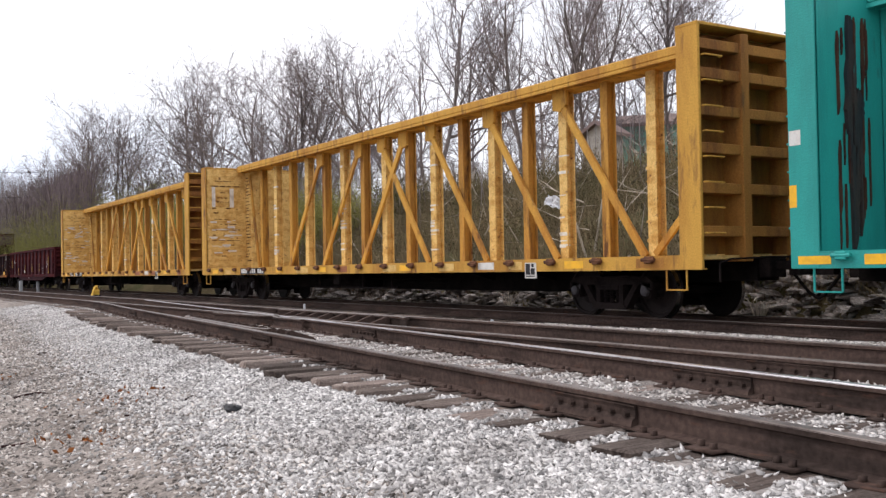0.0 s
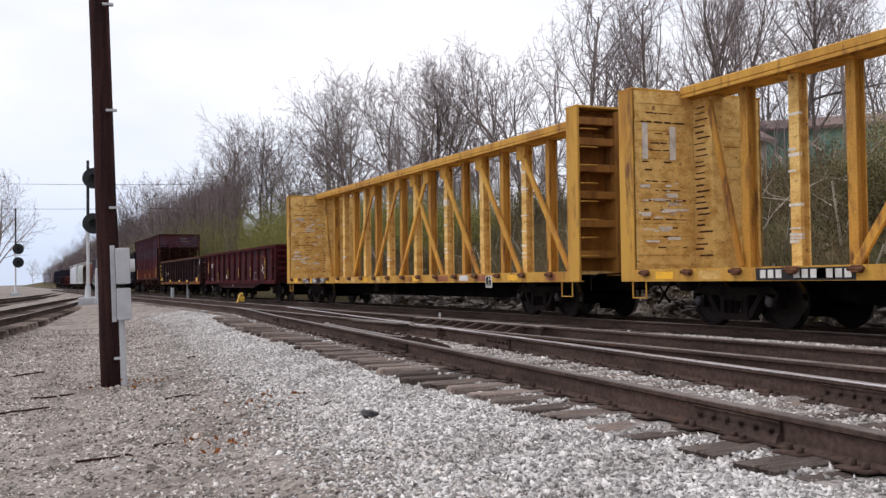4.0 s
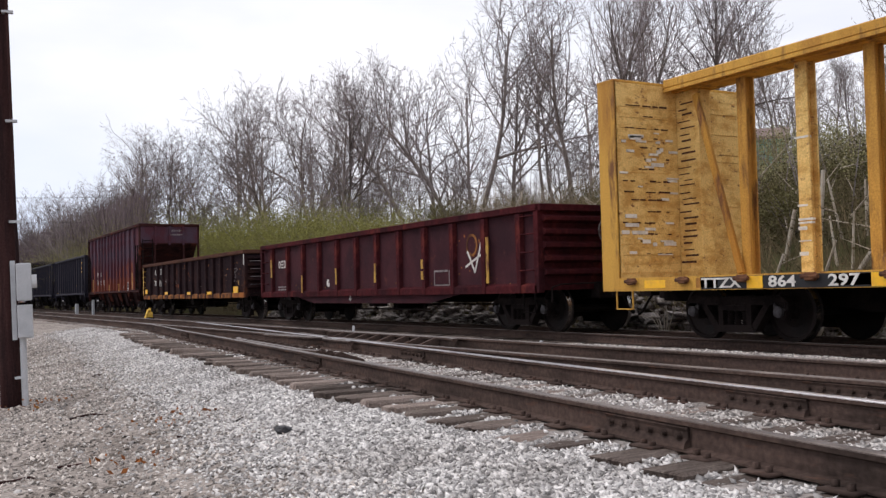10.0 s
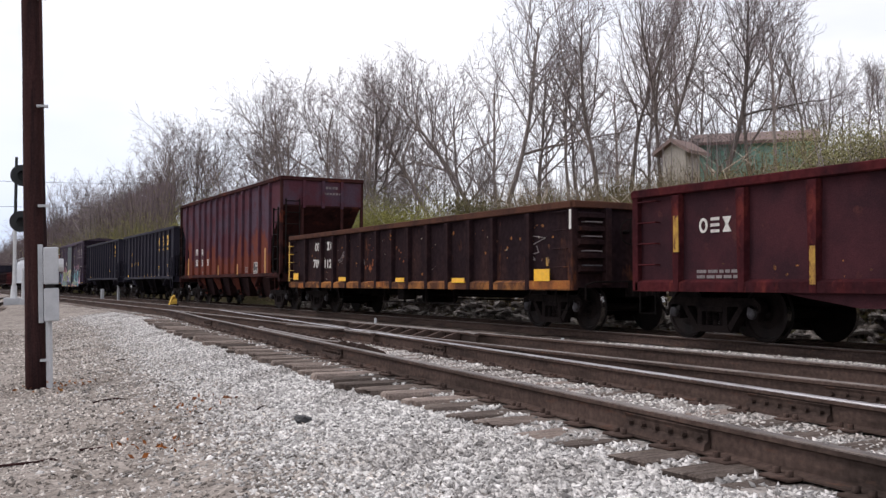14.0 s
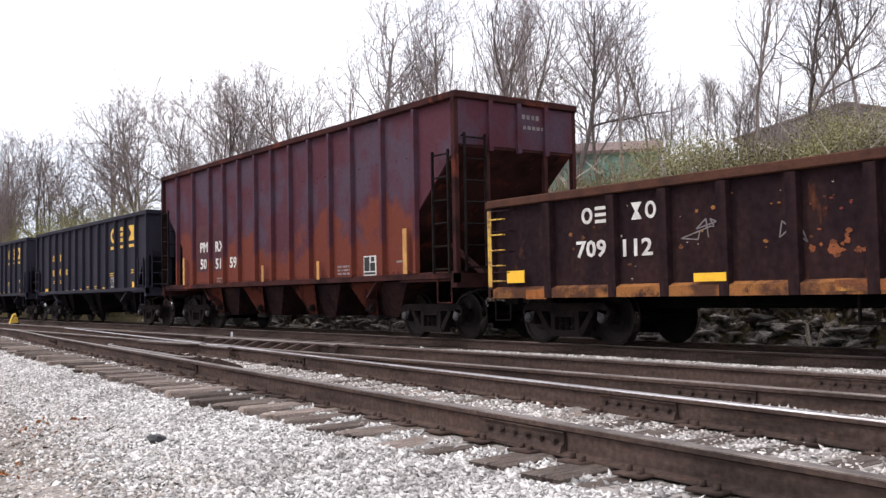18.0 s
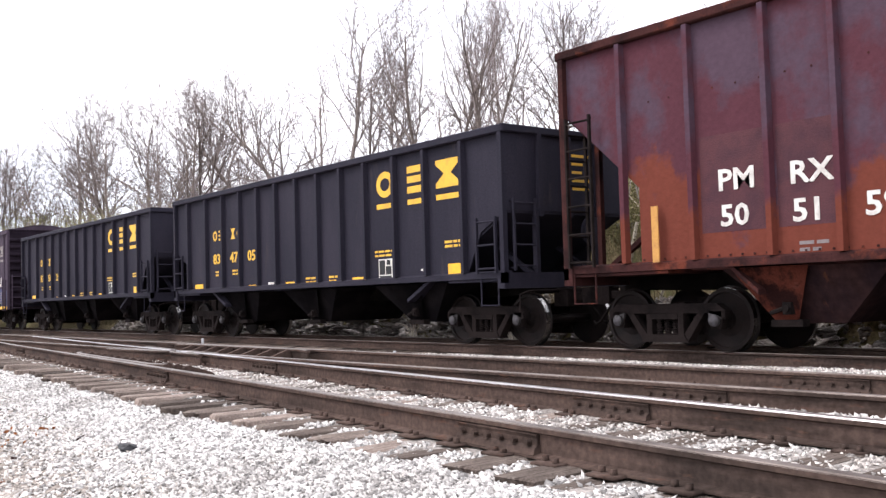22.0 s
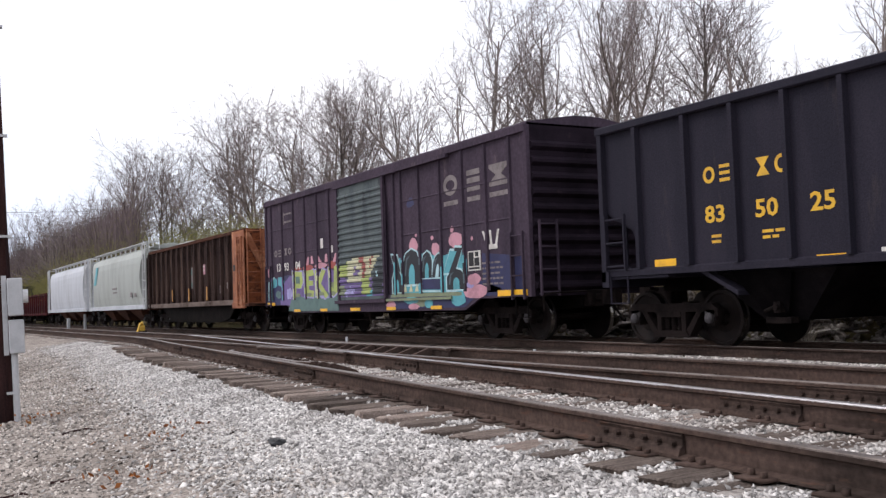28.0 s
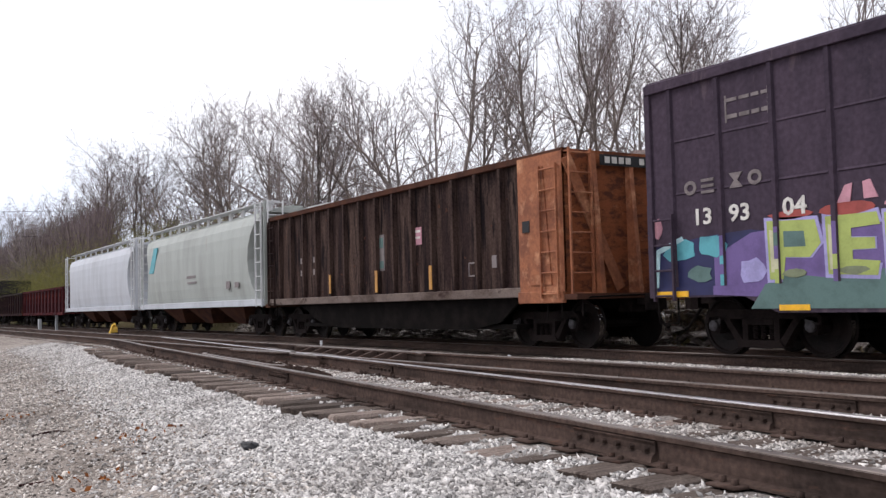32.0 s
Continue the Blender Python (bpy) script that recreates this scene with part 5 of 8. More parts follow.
# rows of dark scrapes where loads rubbed on the end bulkheads and the first partition sheet
for c in (cb1, cb2):
    bm = B()
    hh = max(abs(v.co.x) for o in c.children if o.name.startswith("deck") for v in o.data.vertices) + 0.1
    for i in range(15):
        z = 1.45 + i * 0.185 + rng.uniform(-0.03, 0.03)
        yy = -1.48 + rng.uniform(0, 0.25)
        while yy < -0.42:
            w = rng.uniform(0.05, 0.22)
            if rng.random() < 0.6:
                box(bm, -hh + 0.449, -hh + 0.474, yy, min(yy + w, -0.36), z, z + rng.uniform(0.012, 0.03))
            yy += w + rng.uniform(0.01, 0.10)
    part("scrawl", bm, "toprust", c, "rows of dark rub marks on the bulkhead")
# white tape and paper strips left round the worn posts
for c in (cb1, cb2):
    k = 0
    for o in [o for o in c.children if o.name.startswith("partition_post")][::2]:
        vs = [v.co.x for v in o.data.vertices]
        xm = (min(vs) + max(vs)) / 2
        bm = B()
        for j in range(rng.randrange(6, 13)):
            z0 = rng.uniform(1.25, 4.0)
            box(bm, xm - 0.14, xm + 0.14 - rng.uniform(0, 0.12), -0.1145 - 0.0006 * j, -0.05, z0, z0 + rng.uniform(0.015, 0.06))
        part("tape", bm, "decal_w" if k % 2 else "yellow_worn", c, "torn tape round a post")
        k += 1

g1, h = gondola(-76.20, -59.65, 2.42, "maroon", [x + 67.12 for x in (-74.3, -72.85, -71.5, -70.18, -68.83, -67.5, -66.2, -64.9, -63.55, -62.2, -60.85, -59.5)], "faded maroon gondola with tapered side ribs and yellow reflectors", "maroon", "maroon", 0.20)
YS = -HALF + 0.086
initials(g1, [(-6.72 + i * 0.26, -6.53 + i * 0.26, 1.74, 1.98) for i in range(3)], "decal_w", YS)
blocks(g1, [(-7.22, -7.10, 1.45, 2.05), (-4.42, -4.32, 0.92, 1.46), (-1.75, -1.65, 1.14, 1.60), (0.84, 0.94, 1.14, 1.64), (3.46, 3.57, 1.42, 1.64), (3.46, 3.57, 1.16, 1.36), (6.40, 6.50, 1.02, 2.0)], "reflex_old", -HALF - 0.016, "reflector")
bm = B()
for p, q in (((6.12, 2.05), (5.78, 1.27)), ((6.24, 1.72), (5.38, 1.4)), ((5.48, 1.74), (5.78, 1.27))):
    beam(bm, (p[0], YS - 0.004, p[1]), (q[0], YS - 0.004, q[1]), 0.008, 0.05)
part("scrawl", bm, "decal_w", g1, "white spray scrawl")
part("stencil", plates(text_rows(-6.78, 1.1, 1.0, 3, 0.05, 0.085, 2) + text_rows(3.95, 1.32, 0.7, 1) + [(3.92, 3.95, 1.0, 1.36), (4.62, 4.65, 1.0, 1.36), (3.92, 4.65, 1.0, 1.03)], YS, 0.004), "decal_g", g1)
part("paint_scar", plates([(-2.62, -2.50, 1.10, 1.24), (-2.52, -2.42, 1.08, 1.18), (-2.58, -2.46, 1.24, 1.29)], YS, 0.004), "decal_w", g1, "small white paint scar")
part("centre_mark", plates([(-0.97, -0.93, 0.66, 0.82), (-1.02, -0.88, 0.70, 0.74)], -HALF + 0.085, 0.004), "decal_w", g1)
bm = B()
for i in range(20):
    a, b = i * math.pi / 10, (i + 1) * math.pi / 10
    tube(bm, (h + 0.24, 0.05 + 0.28 * math.cos(a), 2.02 + 0.28 * math.sin(a)), (h + 0.24, 0.05 + 0.28 * math.cos(b), 2.02 + 0.28 * math.sin(b)), 0.016, seg=6)
    if i % 5 == 0:
        tube(bm, (h + 0.20, 0.05, 2.02), (h + 0.24, 0.05 + 0.28 * math.cos(a), 2.02 + 0.28 * math.sin(a)), 0.010, seg=5)
tube(bm, (h + 0.10, 0.05, 2.02), (h + 0.25, 0.05, 2.02), 0.03, seg=8)
part("brake_wheel", bm, "galv_dull", g1, "bare grey brake wheel")
ring_shape(g1, 5.42, 5.90, 1.62, 2.12, 0.055, "sillrust", YS - 0.001, "faded_emblem")

g2, h = gondola(-94.50, -78.05, 2.40, "brown", (-6.68, -5.23, -4.2, -3.15, -2.07, -1.0, 0.0, 1.0, 2.07, 3.15, 4.2, 5.23, 6.68), "dark weathered gondola with rust and old yellow paint along the sill", "brown", "toprust", 0.0, rib_w=(0.10, 0.10), low="sillrust", pocket=-0.75)
initials(g2, [(-5.94, -5.70, 1.96, 2.22), (-5.64, -5.40, 1.96, 2.22), (-4.88, -4.67, 1.96, 2.22), (-4.60, -4.39, 1.96, 2.22)], "decal_w", YS)
wording("709", 0.36, "decal_w", g2, -6.08, 1.44, YS - 0.004, "car_number", stretch=1.25)
wording("112", 0.36, "decal_w", g2, -5.14, 1.42, YS - 0.004, "car_number", stretch=1.25)
blocks(g2, [(-7.70, -7.25, 1.06, 1.27), (-3.65, -3.10, 1.0, 1.12), (0.35, 0.85, 0.97, 1.08), (3.45, 4.05, 0.95, 1.06), (6.95, 7.5, 0.98, 1.22)], "reflex", -HALF - 0.013, "reflector")
bm = B()
for cx, n in ((-3.6, 9), (-2.1, 5), (6.9, 7)):
    px_, pz_ = cx, 1.7
    for i in range(n):
        qx, qz = cx + rng.uniform(-0.35, 0.35), 1.65 + rng.uniform(-0.3, 0.3)
        beam(bm, (px_, YS - 0.003, pz_), (qx, YS - 0.003, qz), 0.006, 0.018)
        px_, pz_ = qx, qz
part("scrawl", bm, "decal_g", g2, "faint chalk scrawls")
for i in range(5):
    grab(g2, (-h + 0.1, -HALF + 0.02, 1.1 + 0.27 * i), (-h + 0.45, -HALF + 0.02, 1.1 + 0.27 * i), (0, -0.07, 0), "ypeel")
blocks(g2, [(-h - 0.005, -h + 0.10, 1.0, 2.35)], "ypeel", -HALF - 0.001, "yellow_corner")
blocks(g2, [(h - 0.07, h + 0.00, 1.98, 2.36)], "decal_w", -HALF - 0.001, "bleached_corner")
for i in range(4):
    grab(g2, (h + 0.02, -1.34, 1.28 + 0.28 * i), (h + 0.02, -0.95, 1.28 + 0.28 * i), (0.13, 0, 0.0), "decal_g" if i else "cap")
each("end_post", [(h, h + 0.16, -0.86, -0.72, 0.9, 2.4), (h, h + 0.16, 0.72, 0.86, 0.9, 2.4)], "brown", g2, 0.01)
bm = B()
for i in range(16):
    a, b = i * math.pi / 8, (i + 1) * math.pi / 8
    tube(bm, (h + 0.20, -0.30 + 0.25 * math.cos(a), 1.95 + 0.25 * math.sin(a)), (h + 0.20, -0.30 + 0.25 * math.cos(b), 1.95 + 0.25 * math.sin(b)), 0.014, seg=6)
    if i % 4 == 0:
        tube(bm, (h + 0.20, -0.30, 1.95), (h + 0.20, -0.30 + 0.25 * math.cos(a), 1.95 + 0.25 * math.sin(a)), 0.012, seg=5)
tube(bm, (h, -0.30, 1.95), (h + 0.20, -0.30, 1.95), 0.04, seg=8)
part("brake_wheel", bm, "truck", g2)
bm = B()
for y0, y1, z0, z1 in ((0.16, 0.22, 2.14, 2.24), (0.27, 0.33, 2.14, 2.24), (0.12, 0.17, 1.97, 2.07), (0.22, 0.27, 1.97, 2.07), (0.31, 0.37, 2.01, 2.03)):
    box(bm, h - 0.001, h + 0.012, y0, y1, z0, z1)
part("stencil", bm, "decal_w", g2)
blocks(g2, [(h - 0.98, h - 0.90, 1.28, 1.46), (h - 0.90, h - 0.86, 1.34, 1.42)], "ypeel", -HALF + 0.082, "yellow_scrape")
blocks(g2, [(h - 1.5, h - 0.05, 0.82, 0.99), (-h + 1.0, -h + 1.5, 0.78, 0.94), (-1.5, -0.4, 0.84, 0.98)], "rust", -HALF - 0.004, "sill_rust", 0.004)

pm, h = hopper(-110.75, -95.45, 4.60, "hopper_red", (-6.41, -5.17, -3.96, -3.0, -2.03, -1.0, -0.05, 0.92, 1.9, 2.87, 3.82, 5.06, 6.27), 1.26, 1.5, [-3.7, -1.1, 1.7, 4.4], "tall maroon coal hopper patched with red and purple paint", hood=3.72, trucks=1.55)
YH = -HALF + 0.10
part("repaint_patch", plates([(-5.06, -4.05, 1.66, 2.98), (-3.87, -3.08, 1.66, 2.98)], YH, 0.003), "repaint", pm, "dull repaint behind the numbers")
bm = B()
for i in range(66):
    x = -6.1 + i * 0.185
    box(bm, x - 0.014, x + 0.014, YH - 0.012, YH + 0.01, 1.335, 1.362)
    if i % 2:
        box(bm, x - 0.012, x + 0.012, YH - 0.01, YH + 0.01, 3.62, 3.644)
tagged(part("rivets", bm, "bay", pm, "rows of dark rivets"), kind="stuff")
for txt, x, z in (("PM", -4.78, 2.22), ("RX", -3.70, 2.20), ("50", -4.76, 1.74), ("51", -3.68, 1.72), ("59", -2.72, 1.72)):
    wording(txt, 0.40, "decal_w", pm, x, z, YH - 0.008, "car_number", stretch=1.15)
blocks(pm, [(-5.86, -5.74, 1.3, 2.1), (-0.56, -0.45, 1.29, 1.70), (2.32, 2.43, 1.28, 1.70), (5.88, 6.02, 1.31, 2.22)], "tape_o", -HALF - 0.004, "reflector")
label_panel(pm, 4.22, 1.31, 0.50, YH)
part("stencil", plates(text_rows(3.1, 1.52, 0.7, 3, 0.045, 0.08, 6) + text_rows(5.5, 1.55, 0.3, 1) + text_rows(-3.6, 1.42, 0.4, 2), YH, 0.004), "decal_g", pm)
bm = B()
for i in range(4):
    box(bm, h - 0.001, h + 0.008, 0.12 + 0.12 * i, 0.20 + 0.12 * i, 4.32, 4.41)
for i in range(6):
    box(bm, h - 0.001, h + 0.008, 0.02 + 0.12 * i, 0.10 + 0.12 * i, 4.12, 4.19)
part("stencil", bm, "decal_g", pm)


def coal_car(x0, x1, label, numbers, seed):
    car, h = hopper(x0, x1, 3.70, "black", (-6.1, -4.95, -3.94, -2.96, -2.0, -1.07, -0.10, 0.85, 1.81, 2.74, 3.78, 4.78, 5.90), 1.26, 1.1, [-3.6, 0.0, 3.9], label, name="coal_hopper_car", hood=2.35, trucks=1.15, rise=0.75, lift=0.4)
    y = -HALF + 0.10
    emblem(car, (3.11, 4.17, 5.08), 2.91, 0.60, 0.52, "decal_y", y)
    initials(car, [(-4.62, -4.38, 2.54, 2.80), (-4.28, -4.02, 2.54, 2.80), (-3.56, -3.32, 2.53, 2.80), (-3.22, -2.98, 2.53, 2.80)], "decal_y", y)
    for txt, x in zip(numbers, (-4.62, -3.62, -2.64)):
        wording(txt, 0.36, "decal_y", car, x, 1.94, y - 0.004, "car_number", stretch=1.2)
    blocks(car, [(-5.80, -5.30, 1.26, 1.43), (-2.58, -2.05, 1.27, 1.33), (-0.72, -0.20, 1.27, 1.35), (2.14, 2.66, 1.28, 1.36), (5.38, 5.84, 1.30, 1.50), (5.30, 5.86, 1.255, 1.275)], "reflex", y, "reflector")
    blocks(car, [(-1.58, -1.24, 1.26, 1.37), (4.55, 4.80, 1.40, 1.44)], "decal_w", y, "plate")
    label_panel(car, 3.13, 1.28, 0.48, y)
    part("stencil", plates(text_rows(3.0, 1.82, 0.7, 2, 0.04, 0.08, seed) + text_rows(5.3, 1.88, 0.55, 2, 0.045, 0.08, seed + 1) + text_rows(-4.5, 1.70, 0.3, 2) + text_rows(-3.5, 1.70, 0.4, 2) + text_rows(0.2, 1.38, 0.5, 2) + text_rows(1.2, 1.38, 0.35, 2), y, 0.004), "decal_y", car)
    bm = B()
    for i, w in enumerate((1.0, 0.55, 0.5, 0.9, 0.8)):
        box(bm, h - 0.001, h + 0.008, 0.1, 0.1 + w * 0.55, 3.35 - i * 0.15, 3.40 - i * 0.15)
    part("stencil", bm, "decal_y", car)
    return car, h


k1, h = coal_car(-126.22, -112.16, "black three bay coal hopper with yellow markings", ("83", "47", "05"), 21)
k2, h = coal_car(-142.05, -127.94, "black coal hopper coupled behind its twin, yellow markings", ("83", "50", "25"), 25)


# ---- the boxcar
def blob(cx, cz, rx, rz, seed, n=11, jag=0.35):
    r = random.Random(seed)
    return [(cx + rx * math.cos(2 * math.pi * i / n) * (1 - r.random() * jag), cz + rz * math.sin(2 * math.pi * i / n) * (1 - r.random() * jag)) for i in range(n)]


def clip(pts, z, above):
    """The part of an outline above or below a height."""
    out = []
    for p, q in zip(pts, list(pts[1:]) + [pts[0]]):
        pin, qin = (p[1] >= z) == above, (q[1] >= z) == above
        if pin:
            out.append(p)
        if pin != qin:
            u = (z - p[1]) / (q[1] - p[1])
            out.append((p[0] + (q[0] - p[0]) * u, z))
    return out


SILL_TOP = 1.062


def spray(car, pts, y, layer, material, name="graffiti"):
    """A painted area; what lies below the sheet's lower edge goes on the sill, which stands proud."""
    lift = 0.0025 * layer + 0.0004 * (len(car.children) % 6)
    pts = list(pts)
    for face, piece in (((y, pts),) if y < YB - 0.05 else ((y, clip(pts, SILL_TOP, True)), (-HALF + 0.004, clip(pts, SILL_TOP, False)))):
        if len(piece) > 2 and max(p[1] for p in piece) - min(p[1] for p in piece) > 0.02:
            bm = B()
            prism(bm, piece, "y", face - 0.002 - lift, face + 0.004)
            part(name, bm, material, car)


def grown(pts, d):
    """An outline pushed outwards from its middle."""
    cx, cz = sum(p[0] for p in pts) / len(pts), sum(p[1] for p in pts) / len(pts)
    w, t = max(abs(p[0] - cx) for p in pts), max(abs(p[1] - cz) for p in pts)
    return [(cx + (p[0] - cx) * (1 + d / w), cz + (p[1] - cz) * (1 + d / t)) for p in pts]


def vault(x0, x1, z0, z1, lean=0.0):
    """The outline of an arch with a rounded or peaked head."""
    c, w, t = (x0 + x1) / 2, (x1 - x0) / 2, z1 - z0
    return [(x0, z0), (x1, z0), (x1 + lean * 0.7, z0 + t * 0.62), (c + w * 0.62 + lean, z0 + t * 0.90), (c + lean * 1.2, z1), (c - w * 0.66 + lean, z0 + t * 0.88), (x0 + lean * 0.7, z0 + t * 0.6)]


def arch(car, x0, x1, z0, z1, y, edge, fill, core, lean=0.0):
    """A sprayed arch: pale edge, dark body, bright core and a streak of light on its shoulder."""
    body = vault(x0, x1, z0, z1, lean)
    spray(car, grown(body, 0.055), y, 2, edge)
    spray(car, body, y, 3, fill)
    w, t = x1 - x0, z1 - z0
    spray(car, vault(x0 + 0.36 * w, x1 - 0.30 * w, z0, z0 + t * 0.58, lean * 0.6), y, 4, core)
    spray(car, [(x0 + 0.10 * w, z0 + 0.25 * t), (x0 + 0.19 * w, z0 + 0.25 * t), (x0 + 0.26 * w + lean, z0 + 0.70 * t), (x0 + 0.44 * w + lean, z0 + 0.84 * t), (x0 + 0.20 * w + lean, z0 + 0.76 * t)], y, 4, "g_slate")


def slash(car, x0, z0, x1, z1, w, y, edge, fill):
    """A sprayed slanting stroke with an edge."""
    body = [(x0, z0), (x0 + w, z0), (x1 + w * 1.15, z1), (x1 - w * 0.1, z1 + 0.03)]
    spray(car, grown(body, 0.05), y, 3, edge)
    spray(car, body, y, 4, fill)


def within(pts, x, z):
    hit = False
    for (ax, az_), (bx_, bz) in zip(pts, list(pts[1:]) + [pts[0]]):
        if (az_ > z) != (bz > z) and x < (bx_ - ax) * (z - az_) / (bz - az_) + ax:
            hit = not hit
    return hit


def on_ridges(car, shapes, rows):
    """Paint that follows a ridged door: shapes are (outline, colour), the last one on top; rows are (z0, z1, depth in, depth out)."""
    meshes = {}
    for z0, z1, y0, y1 in rows:
        x = -1.52
        while x < 1.24:
            z = (z0 + z1) / 2
            mine = [m for pts, m in shapes if within(pts, x + 0.03, z)]
            if mine:
                bm = meshes.setdefault(mine[-1], B())
                prism(bm, ((y0, z0), (y1, z0 + 0.25 * (z1 - z0)), (y1, z0 + 0.75 * (z1 - z0)), (y0, z1)), "x", x, x + 0.06)
            x += 0.06
    for m, bm in meshes.items():
        tagged(part("graffiti", bm, m, car), kind="stuff")


for nm, c in (("g_grey", (0.15, 0.155, 0.175)), ("g_purple", (0.15, 0.10, 0.27)), ("g_lime", (0.38, 0.45, 0.13)), ("g_cyan", (0.10, 0.36, 0.42)), ("g_pink", (0.55, 0.27, 0.33)), ("g_navy", (0.022, 0.024, 0.085)), ("g_teal", (0.10, 0.17, 0.16)), ("g_cream", (0.55, 0.54, 0.36)), ("g_red", (0.34, 0.07, 0.06)), ("g_black", (0.012, 0.014, 0.02)), ("g_pale", (0.42, 0.62, 0.66)), ("g_slate", (0.075, 0.105, 0.125)), ("g_olive", (0.20, 0.23, 0.14)), ("g_lav", (0.36, 0.33, 0.60))):
    M[nm] = surface("spray paint " + nm[2:], c, tuple(v * 0.75 for v in c), 0.55, scale=3.0, grain=0.06, bump=0)

bx, h = car_at("box_car", "dark brown boxcar with a grey door and bright graffiti", -159.50, -144.25)
YB = -HALF + 0.05
for s in (-1, 1):
    bm = B()
    y = s * (HALF - 0.05)
    prism(bm, ((-h + 0.02, 0.95), (h - 0.02, 0.95), (h - 0.02, 4.30), (-h + 0.02, 4.30)), "y", min(y, y - s * 0.04), max(y, y - s * 0.04))
    part("side_sheet", bm, "boxbrown", bx)
    bm = B()
    prism(bm, ((-h + 0.02, 0.90), (-h + 1.9, 0.90), (-h + 2.5, 0.66), (h - 2.5, 0.66), (h - 1.9, 0.90), (h - 0.02, 0.90), (h - 0.02, 1.06), (-h + 0.02, 1.06)), "y", min(y + s * 0.045, y - s * 0.02), max(y + s * 0.045, y - s * 0.02))
    part("side_sill", bm, "boxbrown", bx)
    bm = B()
    box(bm, -h, h, min(y - s * 0.02, y + s * 0.07), max(y - s * 0.02, y + s * 0.07), 4.16, 4.32, 0.01)
    part("eave", bm, "boxbrown", bx)
    for x in (-7.1, -6.12, -5.13, -4.19, -3.23, -2.31, 1.78, 2.16, 3.08, 4.1, 5.1, 6.05, 6.98):
        def rib():
            bm = B()
            prism(bm, ((-0.05, -HALF + 0.05), (0.05, -HALF + 0.05), (0.035, -HALF + 0.004), (-0.035, -HALF + 0.004)), "z", 1.06, 4.16)
            return bm
        shared("boxrib", rib, "side_rib", "boxbrown", bx, at=pose(x, 0, 0, 0, 0, 0 if s < 0 else 180))
    xs = (-7.1, -6.12, -5.13, -4.19, -3.23, -2.31)
    for grp in (xs, (2.16, 3.08, 4.1, 5.1, 6.05, 6.98)):
        for a, b in zip(grp, grp[1:]):
            for z in (2.48, 3.30):
                bm = B()
                prism(bm, ((s * (HALF - 0.055), z), (s * (HALF - 0.034), z + 0.02), (s * (HALF - 0.055), z + 0.06)), "x", a + 0.07, b - 0.07)
                part("panel_bead", bm, "boxbrown", bx)
bm = B()
prism(bm, ((-HALF + 0.02, 4.30), (HALF - 0.02, 4.30), (HALF - 0.05, 4.36), (0.3, 4.55), (-0.3, 4.55), (-HALF + 0.05, 4.36)), "x", -h, h)
roof = part("roof", bm, "boxbrown", bx)
for i in range(13):
    bm = B()
    x = -h + 0.5 + i * (2 * h - 1.0) / 12
    prism(bm, ((-HALF + 0.05, 4.35), (HALF - 0.05, 4.35), (0.3, 4.60), (-0.3, 4.60)), "x", x - 0.05, x + 0.05)
    part("roof_rib", bm, "boxbrown", roof)
for s in (-1, 1):
    bm = B()
    box(bm, min(s * h, s * (h - 0.05)), max(s * h, s * (h - 0.05)), -HALF + 0.05, HALF - 0.05, 0.9, 4.34)
    # boxend holds the end's shade as well as its soot
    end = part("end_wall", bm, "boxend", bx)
    for i in range(10):
        bm = B()
        z = 1.0 + i * 0.31
        prism(bm, ((s * h, z), (s * (h + 0.10), z + 0.07), (s * (h + 0.10), z + 0.13), (s * h, z + 0.20)), "y", -HALF + 0.10, HALF - 0.10)
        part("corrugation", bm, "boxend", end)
    each("corner_post", [(s * (h - 0.10), s * (h + 0.02), e * (HALF - 0.10), e * HALF, 0.9, 4.30) for e in (-1, 1)], "boxbrown", bx, 0.01)
    ladder(bx, s * (h - 0.36), -HALF, 0.85, 2.2, 0.42, 4, "x", material="boxbrown", stand=0.05)
    ladder(bx, s * (h + 0.09), -1.2, 0.9, 2.4, 0.42, 4, "y", material="boxbrown", stand=0.06 * s)
    stirrup(bx, s * (h - 0.36), -HALF + 0.03, 0.9, 0.42, 0.4)
    truck(bx, s * (h - 1.75))
bm = B()
box(bm, -1.62, 1.34, YB - 0.065, YB - 0.02, 0.98, 4.10, 0.01)
door = part("sliding_door", bm, "boxdoor", bx, "grey green corrugated sliding door")
for i in range(17):
    bm = B()
    z = 1.12 + i * 0.165
    prism(bm, ((YB - 0.06, z), (YB - 0.10, z + 0.03), (YB - 0.10, z + 0.07), (YB - 0.06, z + 0.10)), "x", -1.55, 1.27)
    part("corrugation", bm, "boxdoor", door)
each("door_post", [(x - 0.05, x + 0.05, YB - 0.11, YB - 0.03, 0.98, 4.10) for x in (-1.58, 1.30)], "boxbrown", door)
each("door_track", [(-1.8, 4.6, YB - 0.13, YB - 0.03, 4.08, 4.17), (-1.8, 1.34, YB - 0.13, YB - 0.03, 0.89, 0.98)], "boxbrown", bx)
each("door_track", [(1.34, 4.6, YB - 0.10, YB - 0.03, 0.91, 0.97)], "g_olive", bx, label="paint-covered door track")
bm = B()
for z in (1.6, 2.6):
    tube(bm, (1.42, YB - 0.08, z), (1.42, YB - 0.08, z + 0.9), 0.02, seg=6)
part("door_lock_rod", bm, "boxbrown", bx)
underframe(bx, h, 0.92, 0.34, 0.0, 1.7)
couplers(bx, h + 0.1)
brake_gear(bx, 0.0)
G = YB - 0.001
